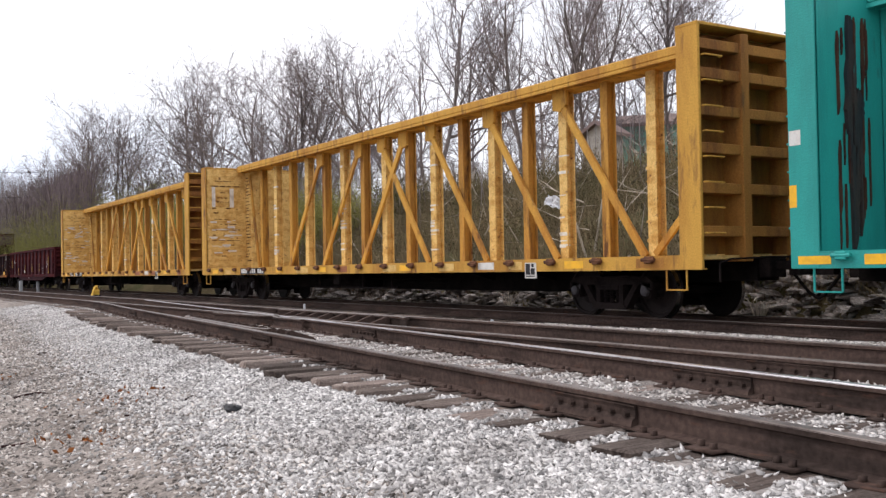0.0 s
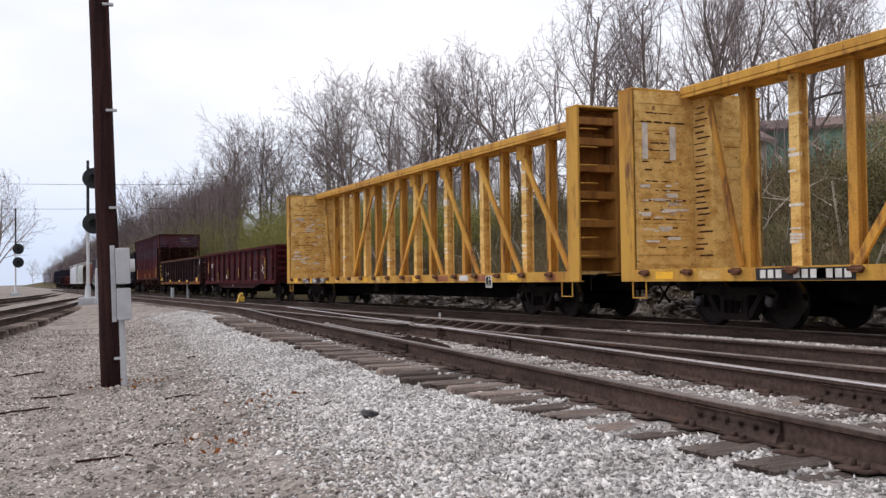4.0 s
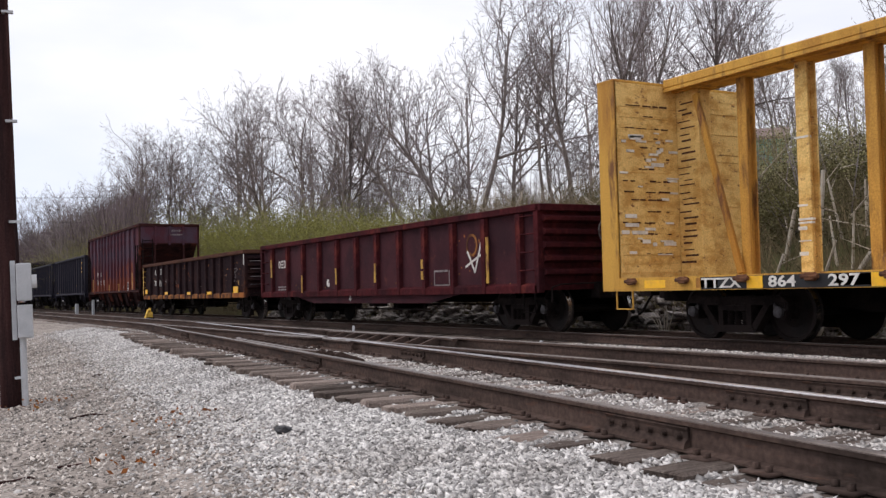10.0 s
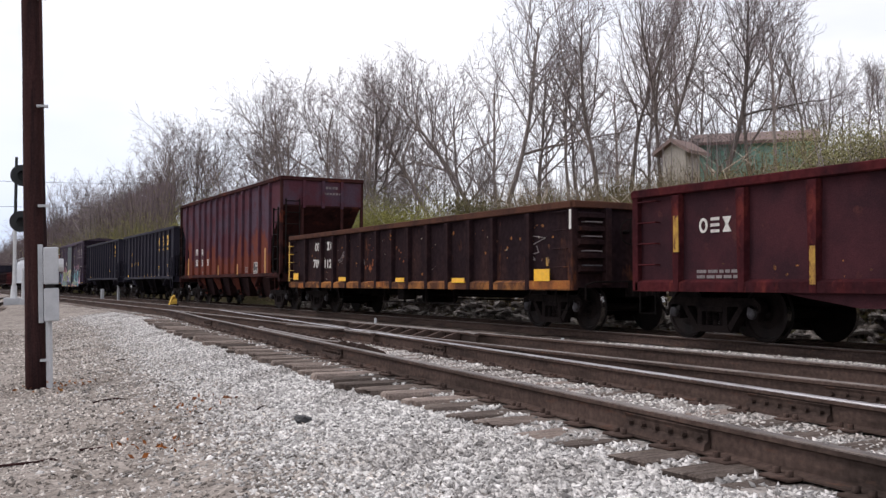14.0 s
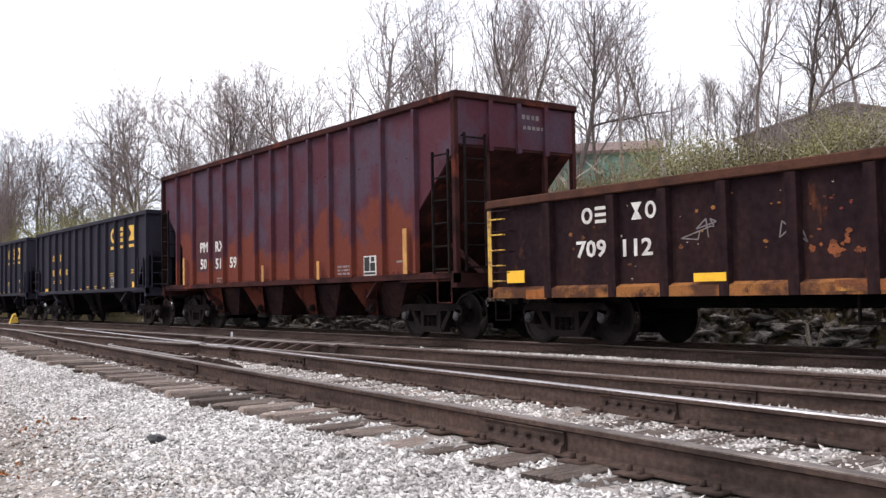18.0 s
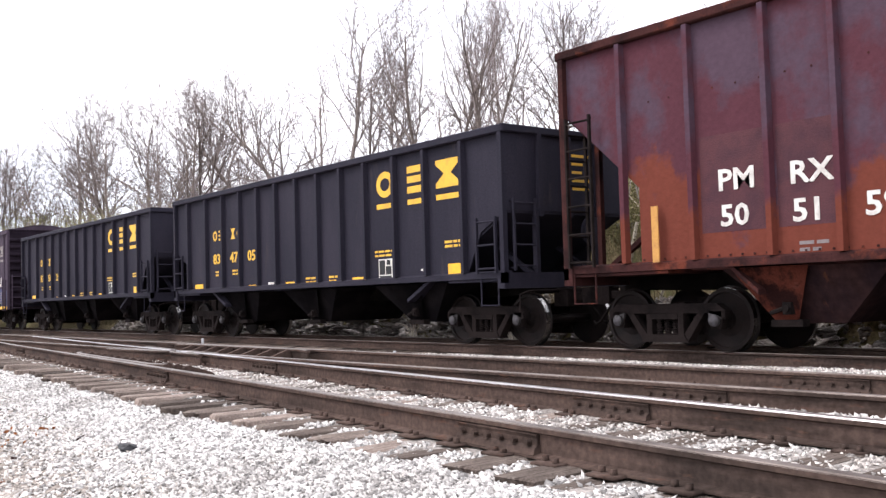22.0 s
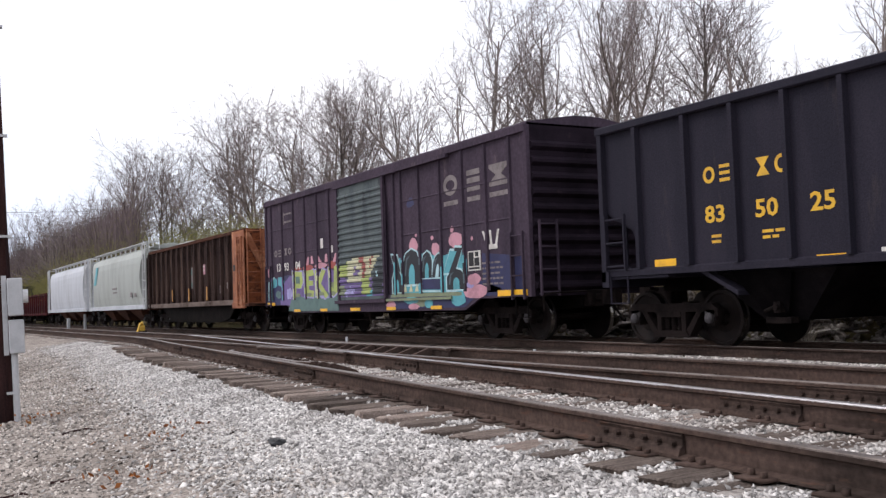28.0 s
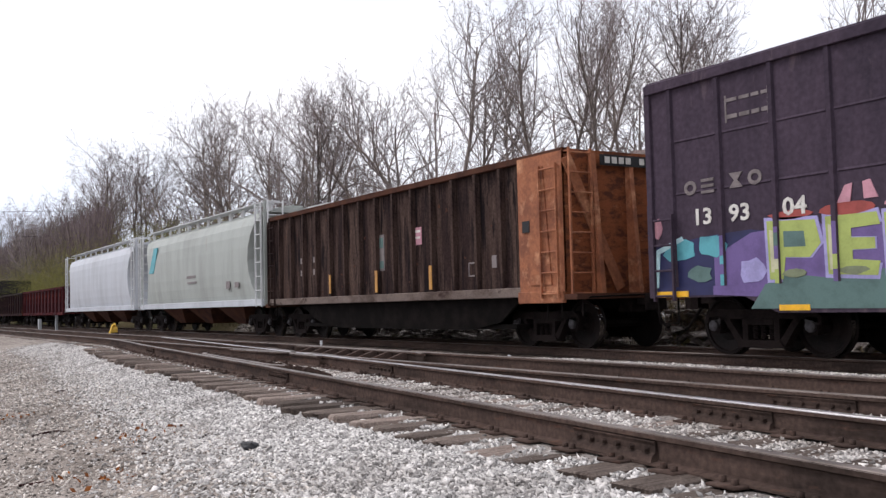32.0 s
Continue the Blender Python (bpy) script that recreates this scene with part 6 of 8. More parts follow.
# left of the door
spray(bx, ((-7.55, 0.93), (-5.4, 0.93), (-5.2, 1.35), (-4.9, 1.75), (-5.6, 1.85), (-6.4, 1.82), (-7.55, 1.70)), G, 0, "g_navy")
spray(bx, ((-6.3, 0.93), (-1.75, 0.72), (-1.75, 1.75), (-2.4, 1.92), (-3.6, 1.80), (-4.8, 1.85), (-5.6, 1.8), (-6.3, 1.5)), G, 1, "g_purple")
spray(bx, ((-5.6, 0.72), (-1.70, 0.70), (-1.70, 1.22), (-3.0, 1.28), (-4.2, 1.10), (-5.2, 1.22)), G, 2, "g_teal")
for i, (cx, cz, rx, rz, m) in enumerate(((-7.0, 1.62, 0.42, 0.22, "g_cyan"), (-6.35, 1.66, 0.34, 0.20, "g_cyan"), (-6.6, 1.25, 0.3, 0.15, "g_teal"), (-5.6, 1.25, 0.3, 0.22, "g_lav"), (-7.5, 2.0, 0.16, 0.2, "g_pink"), (-4.1, 1.25, 0.25, 0.14, "g_lav"), (-2.9, 1.15, 0.3, 0.12, "g_lav"), (-2.2, 1.35, 0.3, 0.2, "g_olive"))):
    spray(bx, blob(cx, cz, rx, rz, i), G, 3, m)
spray(bx, ((-7.55, 1.05), (-7.48, 1.05), (-7.42, 1.60), (-6.9, 1.78), (-6.95, 1.84), (-7.5, 1.66)), G, 4, "g_pale")
# broad lime letter shapes, each with its own cut-outs
LIME = (
    ([(-5.28, 1.12), (-5.05, 1.12), (-5.0, 1.42), (-4.60, 1.40), (-4.42, 1.58), (-4.50, 1.90), (-5.30, 1.94)], [[(-5.02, 1.56), (-4.66, 1.55), (-4.68, 1.76), (-5.02, 1.78)]]),
    ([(-4.32, 1.16), (-3.60, 1.12), (-3.56, 1.30), (-3.95, 1.34), (-3.95, 1.46), (-3.62, 1.46), (-3.62, 1.60), (-3.96, 1.62), (-3.96, 1.74), (-3.54, 1.76), (-3.58, 1.92), (-4.34, 1.92)], []),
    ([(-3.46, 1.14), (-3.24, 1.14), (-3.22, 1.40), (-2.70, 1.06), (-2.50, 1.14), (-3.02, 1.50), (-2.66, 1.86), (-2.92, 1.92), (-3.24, 1.62), (-3.26, 1.90), (-3.48, 1.90)], []),
    ([(-2.48, 1.92), (-2.30, 1.92), (-2.28, 1.40), (-2.10, 1.32), (-2.04, 1.95), (-1.86, 1.97), (-1.84, 1.22), (-2.16, 1.10), (-2.46, 1.28)], []))
for body, holes in LIME:
    spray(bx, grown(body, 0.05), G, 3, "g_lav")
    spray(bx, body, G, 4, "g_lime")
    for hole in holes:
        spray(bx, hole, G, 5, "g_teal")
    x0, x1 = min(p[0] for p in body), max(p[0] for p in body)
    spray(bx, [(x0 + 0.05, 1.22), (x0 + 0.11, 1.22), (x0 + 0.10, 1.80), (x0 + 0.04, 1.82)], G, 5, "g_cream")
    spray(bx, blob((x0 + x1) / 2, 1.20, 0.24, 0.07, int(-10 * x0), 9, 0.3), G, 5, "g_olive")
for i, (cx, cz, rx, rz) in enumerate(((-4.9, 2.0, 0.4, 0.07), (-4.0, 2.0, 0.45, 0.10), (-3.0, 2.02, 0.5, 0.09), (-2.2, 2.0, 0.30, 0.12))):
    spray(bx, blob(cx, cz, rx, rz, 80 + i, 13, 0.2), G, 3, "g_red" if i != 2 else "g_pink")
for i, (cx, cz, lean) in enumerate(((-4.15, 2.08, 0.08), (-3.75, 2.10, -0.06), (-3.15, 2.12, -0.25), (-2.70, 2.1, 0.0), (-2.12, 2.08, 0.10))):
    spray(bx, ((cx, cz), (cx + 0.2, cz), (cx + 0.16 + lean, cz + 0.24), (cx + 0.05 + lean, cz + 0.22)), G, 4, "g_pink")
# on the ridged door
DOOR_ART = [
    (((-1.6, 0.9), (1.3, 0.9), (1.3, 1.45), (0.4, 1.55), (-0.6, 1.45), (-1.6, 1.7)), "g_purple"),
    (blob(-0.9, 1.2, 0.45, 0.16, 3), "g_lav"), (blob(-1.4, 1.25, 0.3, 0.2, 4), "g_olive"), (blob(0.35, 1.15, 0.35, 0.12, 6), "g_cyan"),
    (((-1.6, 1.62), (-0.9, 1.66), (-0.9, 2.0), (-1.6, 1.95)), "g_lime"),
    (((-1.0, 1.50), (0.3, 1.42), (0.55, 1.7), (1.0, 2.10), (0.2, 2.14), (-0.6, 2.12), (-1.0, 1.95)), "g_cream"),
    (((-0.1, 1.15), (0.45, 1.15), (0.40, 1.6), (-0.05, 1.6)), "g_lime"),
    (((-0.55, 1.62), (-0.25, 1.60), (-0.2, 1.82), (-0.5, 1.84)), "g_purple"),
    (((-0.30, 2.12), (0.02, 2.12), (0.22, 1.85), (0.10, 1.55), (-0.08, 1.52), (0.0, 1.82)), "g_red"),
    (((0.38, 1.95), (0.55, 2.10), (0.62, 2.08), (0.48, 1.80)), "g_red"),
    (((0.55, 1.12), (1.20, 1.12), (1.20, 1.72), (0.95, 1.80), (0.60, 1.55)), "g_black"),
    (blob(0.85, 1.62, 0.16, 0.05, 9), "g_pale")]
on_ridges(bx, DOOR_ART, [(1.12 + i * 0.165, 1.22 + i * 0.165, YB - 0.058, YB - 0.1035) for i in range(7)] + [(1.0 + i * 0.165 + 0.055, 1.12 + i * 0.165, YB - 0.06, YB - 0.069) for i in range(7)])
# right of the door
spray(bx, ((1.5, 0.72), (5.1, 0.72), (5.6, 0.95), (6.6, 0.95), (6.5, 1.1), (5.4, 1.35), (4.6, 1.1), (1.5, 1.15)), G, 0, "g_navy")
spray(bx, ((1.52, 1.05), (5.12, 1.05), (5.18, 1.75), (4.9, 2.0), (4.2, 1.9), (3.5, 1.95), (2.6, 2.08), (1.7, 1.9)), G, 1, "g_cyan")
for i, (cx, cz, rx, rz, m) in enumerate(((1.55, 0.82, 0.30, 0.11, "g_pink"), (2.62, 0.92, 0.42, 0.10, "g_cyan"), (3.15, 0.86, 0.35, 0.12, "g_olive"), (2.75, 0.76, 0.30, 0.08, "g_pink"), (3.5, 0.82, 0.22, 0.12, "g_cyan"), (4.85, 0.92, 0.36, 0.2, "g_cyan"), (5.55, 1.05, 0.55, 0.16, "g_pink"), (5.45, 1.32, 0.30, 0.14, "g_pink"), (5.3, 1.2, 0.18, 0.08, "g_lav"))):
    spray(bx, blob(cx, cz, rx, rz, 120 + i, 15, 0.22), G, 2 + i % 2, m)
spray(bx, ((1.55, 1.00), (5.0, 0.98), (5.0, 1.06), (1.55, 1.10)), G, 4, "g_olive")
arch(bx, 1.60, 2.08, 1.12, 1.66, G, "g_pale", "g_black", "g_cyan")
slash(bx, 1.78, 1.62, 1.58, 2.02, 0.26, G, "g_pale", "g_black")
arch(bx, 2.16, 3.02, 1.30, 2.14, G, "g_pale", "g_black", "g_cyan", 0.03)
arch(bx, 3.10, 3.60, 1.42, 2.04, G, "g_pale", "g_black", "g_cyan", 0.04)
arch(bx, 3.62, 4.04, 1.42, 1.96, G, "g_pale", "g_black", "g_pale", 0.10)
spray(bx, ((3.15, 1.16), (4.05, 1.14), (4.06, 1.38), (3.15, 1.40)), G, 4, "g_navy")
spray(bx, ((3.12, 1.10), (4.06, 1.08), (4.06, 1.12), (3.12, 1.14)), G, 4, "g_pale")
slash(bx, 4.16, 1.50, 4.50, 1.96, 0.24, G, "g_pale", "g_cyan")
slash(bx, 4.40, 1.48, 4.72, 2.02, 0.26, G, "g_pale", "g_black")
arch(bx, 4.30, 5.08, 1.12, 1.58, G, "g_pale", "g_black", "g_cyan")
for x in (2.25, 2.55, 2.85):
    spray(bx, ((x - 0.09, 1.12), (x + 0.09, 1.12), (x + 0.03, 1.32)), G, 5, "g_cream")
for i, (cx, cz, rx, rz) in enumerate(((2.74, 2.20, 0.24, 0.22), (3.80, 2.08, 0.20, 0.17), (4.74, 2.22, 0.36, 0.20), (3.66, 2.34, 0.07, 0.06), (4.58, 2.46, 0.08, 0.08), (2.88, 2.47, 0.06, 0.06), (5.42, 2.2, 0.05, 0.05))):
    spray(bx, blob(cx, cz, rx, rz, 200 + i, 14, 0.25), G, 1, "g_pink")
spray(bx, ((5.82, 1.02), (7.3, 1.02), (7.3, 1.72), (5.82, 1.86)), G, 0, "g_navy")
spray(bx, blob(2.65, 3.25, 0.22, 0.14, 210), G, 0, "g_navy")
for x, lean in ((6.0, -0.16), (6.16, -0.04), (6.34, 0.10)):
    spray(bx, ((x, 2.0), (x + 0.07, 2.0), (x + 0.07 + lean, 2.32), (x + lean, 2.32)), G, 1, "decal_w")
spray(bx, ((5.98, 1.92), (6.42, 1.92), (6.42, 2.02), (5.98, 2.02)), G, 2, "decal_w")
# paint that runs over the side ribs
rng = random.Random(31)
for xs, palette, top in (((-7.1, -6.12), ("g_cyan", "g_navy", "g_purple"), 1.8), ((-5.13, -4.19, -3.23, -2.31), ("g_lime", "g_purple", "g_teal", "g_cream"), 1.85), ((1.78, 2.16, 3.08, 4.1, 5.1), ("g_cyan", "g_black", "g_cyan", "g_slate", "g_black"), 1.9)):
    for x in xs:
        z = 1.065
        while z < top:
            d = rng.uniform(0.12, 0.3)
            part("graffiti", plates([(x - 0.034, x + 0.034, z, min(z + d, top))], -HALF + 0.003, 0.003), rng.choice(palette), bx)
            z += d + 0.002
emblem(bx, (4.27, 5.3, 6.2), 3.22, 0.62, 0.46, "decal_g", YB - 0.002)
initials(bx, [(-6.85, -6.6, 2.46, 2.68), (-6.5, -6.25, 2.46, 2.68), (-5.95, -5.7, 2.48, 2.7), (-5.6, -5.35, 2.48, 2.7)], "decal_g", -HALF + 0.04)
for txt, x in (("13", -6.70), ("93", -5.98), ("04", -5.02)):
    wording(txt, 0.34, "decal_w", bx, x, 2.0, YB - 0.012, "car_number", stretch=1.2)
blocks(bx, [(-3.0, -2.82, 2.5, 2.8), (-2.20, -2.12, 2.35, 2.55)], "decal_w", YB - 0.002, "sticker")
blocks(bx, [(-7.55, -6.8, 0.91, 1.0), (-5.1, -4.6, 0.69, 0.77), (-3.0, -2.5, 0.69, 0.77), (-0.9, -0.3, 0.69, 0.77), (1.3, 1.8, 0.69, 0.77), (3.6, 4.1, 0.69, 0.77), (6.45, 7.52, 0.93, 1.05)], "reflex", -HALF - 0.006, "reflector")
label_panel(bx, 5.25, 1.5, 0.5, YB - 0.008)
part("stencil", plates(text_rows(-5.95, 3.75, 0.75, 1, 0.05) + text_rows(-5.95, 3.5, 0.75, 1, 0.06) + [(-5.98, -5.95, 3.45, 3.85), (-5.2, -5.17, 3.45, 3.85)] + text_rows(5.8, 1.62, 0.8, 5, 0.04, 0.11, 9), YB - 0.006, 0.004), "decal_g", bx)


# ---- high sided tub gondola, its end painted orange
og, h = car_at("tub_gondola_car", "rusty black tub gondola with ladders and an orange end", -176.20, -161.70, "freight car")
for s in (-1, 1):
    bm = B()
    y = s * (HALF - 0.14)
    prism(bm, ((-h + 0.1, 1.15), (h - 1.35, 1.15), (h - 1.35, 3.55), (-h + 0.1, 3.55)), "y", min(y, y - s * 0.03), max(y, y - s * 0.03))
    part("side_sheet", bm, "og_side", og)
    bm = B()
    box(bm, -h, h - 1.35, min(y, s * HALF), max(y, s * HALF), 0.98, 1.17, 0.012)
    part("side_ledge", bm, "ledgegrey", og)
    bm = B()
    box(bm, -h, h, min(y - s * 0.03, s * (HALF - 0.02)), max(y - s * 0.03, s * (HALF - 0.02)), 3.55, 3.68, 0.012)
    part("top_chord", bm, "toprust", og)
    bm = B()
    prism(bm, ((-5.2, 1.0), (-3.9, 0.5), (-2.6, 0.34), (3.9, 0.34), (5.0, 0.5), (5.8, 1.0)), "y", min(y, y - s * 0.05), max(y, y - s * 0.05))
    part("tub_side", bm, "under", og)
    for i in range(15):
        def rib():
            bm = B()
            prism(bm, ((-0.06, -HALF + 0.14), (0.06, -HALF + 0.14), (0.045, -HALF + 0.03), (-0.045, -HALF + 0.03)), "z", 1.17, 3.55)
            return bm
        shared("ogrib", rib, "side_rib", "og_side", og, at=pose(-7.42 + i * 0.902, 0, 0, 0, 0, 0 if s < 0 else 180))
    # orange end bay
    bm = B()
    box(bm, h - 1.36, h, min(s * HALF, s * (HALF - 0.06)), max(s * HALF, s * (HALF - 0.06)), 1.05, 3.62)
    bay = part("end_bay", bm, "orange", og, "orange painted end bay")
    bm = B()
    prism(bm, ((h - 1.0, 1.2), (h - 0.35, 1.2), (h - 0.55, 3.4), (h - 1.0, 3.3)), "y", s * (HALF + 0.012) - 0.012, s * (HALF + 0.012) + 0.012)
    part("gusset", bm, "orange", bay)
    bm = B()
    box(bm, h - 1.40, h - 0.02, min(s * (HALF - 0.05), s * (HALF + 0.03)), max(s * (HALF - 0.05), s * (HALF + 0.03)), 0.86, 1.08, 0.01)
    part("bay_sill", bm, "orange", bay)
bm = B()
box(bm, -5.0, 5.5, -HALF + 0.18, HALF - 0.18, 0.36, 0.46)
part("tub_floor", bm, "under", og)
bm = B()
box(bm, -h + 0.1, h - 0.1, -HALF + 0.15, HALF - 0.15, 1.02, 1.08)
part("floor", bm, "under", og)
for s in (-1, 1):
    col = "orange" if s > 0 else "og_side"
    bm = B()
    box(bm, min(s * h, s * (h - 0.06)), max(s * h, s * (h - 0.06)), -HALF + 0.02, HALF - 0.02, 1.0, 3.66)
    end = part("end_wall", bm, "endrust" if s > 0 else col, og)
    for e in (-0.9, 0.0, 0.9):
        bm = B()
        prism(bm, ((s * h, 1.0), (s * (h + 0.30), 1.0), (s * (h + 0.10), 3.6), (s * h, 3.6)), "y", e - 0.05, e + 0.05)
        part("end_post", bm, col, end)
    bm = B()
    beam(bm, (s * (h + 0.05), -1.5, 3.5), (s * (h + 0.05), -0.3, 1.1), 0.05, 0.22)
    part("end_diagonal", bm, col, end)
    bm = B()
    box(bm, min(s * (h - 0.05), s * (h + 0.35)), max(s * (h - 0.05), s * (h + 0.35)), -HALF, HALF, 0.92, 1.02)
    part("end_platform", bm, "toprust", end)
    ladder(og, s * h, -1.25, 0.95, 3.66, 0.5, 8, "y", material=col, stand=0.14 * s)
    ladder(og, s * (h - 0.34), -HALF, 0.95, 3.4, 0.5, 7, "x", material=col, stand=0.07)
    stirrup(og, s * (h - 0.34), -HALF + 0.03, 0.95, 0.42, 0.4)
    truck(og, s * (h - 1.3))
bm = B()
box(bm, h + 0.10, h + 0.13, -0.75, 0.9, 3.38, 3.58)
part("number_board", bm, "decal_k", og, "black board with pale marks")
bm = B()
for i in range(8):
    if i != 4:
        box(bm, h + 0.13, h + 0.137, -0.65 + i * 0.17, -0.53 + i * 0.17, 3.42, 3.54)
part("mark", bm, "decal_w", og)
YO = -HALF + 0.135
blocks(og, [(1.62, 1.92, 2.26, 2.66)], "g_pink", YO, "sticker")
blocks(og, [(1.66, 1.88, 2.54, 2.60), (1.66, 1.86, 2.40, 2.45)], "decal_w", YO - 0.006)
blocks(og, [(-0.20, 0.10, 1.74, 2.62)], "decal_g", YO, "poster")
blocks(og, [(-0.16, 0.06, 1.80, 1.98), (-0.14, 0.05, 2.30, 2.55)], "g_teal", YO - 0.006)
blocks(og, [(-2.90, -2.80, 1.25, 1.75), (-0.20, -0.08, 1.22, 1.75), (2.42, 2.54, 1.22, 1.75), (6.40, 6.50, 1.3, 2.4)], "tape_o", YO - 0.12, "reflector")
part("stencil", plates(text_rows(-5.1, 2.15, 0.35, 2, 0.16, 0.35, 3) + text_rows(-4.2, 2.15, 0.35, 2, 0.16, 0.35, 4) + [(3.87, 3.90, 1.45, 1.75), (4.30, 4.33, 1.45, 1.75), (3.87, 4.33, 1.45, 1.48), (3.87, 4.33, 1.72, 1.75), (4.75, 4.92, 1.6, 1.85)], YO, 0.004), "decal_g", og)
blocks(og, [(6.05, 6.28, 2.2, 2.42)], "decal_k", -HALF - 0.03, "black_plate")
underframe(og, h, 1.0, 0.3, 0.0, 1.3)
couplers(og, h + 0.2)


# ---- covered hoppers
def covered_hopper(x0, x1, paint, label, swoosh):
    car, h = car_at("covered_hopper_car", label, x0, x1)
    e = h - 1.55
    # curved side shell: x reach grows towards roof and sill
    zs = [1.12, 1.35, 1.7, 2.1, 2.5, 2.9, 3.3, 3.6, 3.85, 4.0]
    ys = [1.40, 1.46, 1.51, 1.54, 1.55, 1.55, 1.53, 1.48, 1.36, 1.15]
    bm = B()
    rows = []
    for z, y in zip(zs, ys):
        pull = 0.75 * math.sin(math.pi * min(1, max(0, (z - 1.12) / 2.75))) ** 0.8
        reach = e + 0.85 - pull
        rows.append([bm.verts.new((x, s * y, z)) for s in (-1, 1) for x in ((-reach, reach) if s < 0 else (reach, -reach))])
    for a, b in zip(rows, rows[1:]):
        for i in range(4):
            bm.faces.new((a[i], a[(i + 1) % 4], b[(i + 1) % 4], b[i]))
    bm.faces.new(rows[0][::-1])
    bm.faces.new(rows[-1])
    bmesh.ops.recalc_face_normals(bm, faces=bm.faces)
    part("shell", bm, paint, car, "rounded side shell")
    bm = B()
    prism(bm, ((-1.2, 3.97), (1.2, 3.97), (0.8, 4.14), (-0.8, 4.14)), "x", -h + 0.5, h - 0.5)
    roof = part("roof", bm, paint, car)
    for s in (-1, 1):
        bm = B()
        box(bm, -h + 0.35, h - 0.35, s * 1.05 - 0.22, s * 1.05 + 0.22, 4.30, 4.33)
        part("running_board", bm, "silver", roof)
        for i in range(12):
            x = -h + 0.6 + i * (2 * h - 1.2) / 11
            part("bracket", beam(B(), (x, s * 1.05, 4.02), (x, s * 1.05, 4.30), 0.04, 0.25), "silver", roof)
        bm = B()
        prism(bm, ((s * 1.56, 0.98), (s * 1.56, 1.18), (s * 1.40, 1.20), (s * 1.40, 0.98)), "x", -h + 0.1, h - 0.1)
        part("side_sill", bm, "white2", car, "bright white side sill")
        for q in (-1, 1):
            bm = B()
            beam(bm, (q * (h - 0.08), s * 1.45, 1.0), (q * (h - 0.08), s * 1.45, 4.28), 0.08, 0.08)
            part("corner_post", bm, paint, car)
    for i in range(10):
        bm = B()
        x = -h + 1.3 + i * (2 * h - 2.6) / 9
        tube(bm, (x, 0, 4.12), (x, 0, 4.26), 0.34, seg=12)
        part("hatch", bm, paint, roof)
    for q in (-1, 1):
        bm = B()
        prism(bm, ((q * (h - 0.85), 3.95), (q * (h - 0.80), 3.95), (q * (h - 2.3), 1.1), (q * (h - 2.4), 1.1)), "y", -1.35, 1.35)
        part("slope_sheet", bm, paint, car)
        bm = B()
        box(bm, min(q * (h - 1.2), q * h), max(q * (h - 1.2), q * h), -1.45, 1.45, 0.98, 1.06)
        part("end_platform", bm, paint, car)
        ladder(car, q * h, -1.15, 0.95, 4.3, 0.5, 9, "y", material="silver", stand=0.06 * q)
        ladder(car, q * (h - 0.4), -1.52, 0.95, 4.2, 0.5, 8, "x", material="silver", stand=0.04)
        truck(car, q * (h - 1.6))
    for x in (-3.6, 0.0, 3.6):
        bm = B()
        a = [bm.verts.new(p) for p in ((x - 1.6, -1.35, 1.1), (x + 1.6, -1.35, 1.1), (x + 1.6, 1.35, 1.1), (x - 1.6, 1.35, 1.1))]
        b = [bm.verts.new(p) for p in ((x - 0.4, -0.8, 0.38), (x + 0.4, -0.8, 0.38), (x + 0.4, 0.8, 0.38), (x - 0.4, 0.8, 0.38))]
        for i in range(4):
            bm.faces.new((a[i], a[(i + 1) % 4], b[(i + 1) % 4], b[i]))
        bm.faces.new(a[::-1])
        bm.faces.new(b)
        bmesh.ops.recalc_face_normals(bm, faces=bm.faces)
        part("hopper_bay", bm, "toprust", car, "dusty brown discharge bay")
    if swoosh:
        bm = B()
        prism(bm, ((-6.0, 2.5), (-5.3, 2.5), (-4.6, 3.55), (-5.2, 3.55)), "y", -1.57, -1.545)
        part("emblem", bm, "g_cyan", car, "faded teal slanted emblem")
        blocks(car, [(-0.5, 0.6, 2.1, 2.2), (-0.4, 0.7, 1.9, 1.97), (4.1, 4.5, 1.6, 1.85), (5.0, 5.4, 1.62, 1.8)], "decal_g", -1.552)
    underframe(car, h, 1.0, 0.3, 0.0, 1.6)
    couplers(car, h + 0.1)
    return car


covered_hopper(-192.1, -176.75, "white", "off white covered hopper with roof walkway and ladders", True)
covered_hopper(-210.0, -193.0, "white2", "pale blue white covered hopper, cleaner than its neighbour", False)
gondola(-227.1, -210.9, 2.42, "maroon", [-7.2 + i * 1.31 for i in range(12)], "dark red gondola far back in the train", "maroon", "maroon", 0.0)
gondola(-243.8, -227.8, 2.42, "brown", [-7.2 + i * 1.31 for i in range(12)], "dark brown gondola near the end of the train", "brown", "brown", 0.0)
hopper(-259.3, -244.7, 3.9, "black", [-6.0 + i * 1.09 for i in range(12)], 1.26, 1.2, [-3.6, 0.0, 3.6], "dark open hopper far back in the train", hood=2.9, name="far_hopper_car")
hopper(-274.8, -260.2, 3.9, "black", [-6.0 + i * 1.09 for i in range(12)], 1.26, 1.2, [-3.6, 0.0, 3.6], "dark open hopper at the end of the train", hood=2.9, name="far_hopper_car")


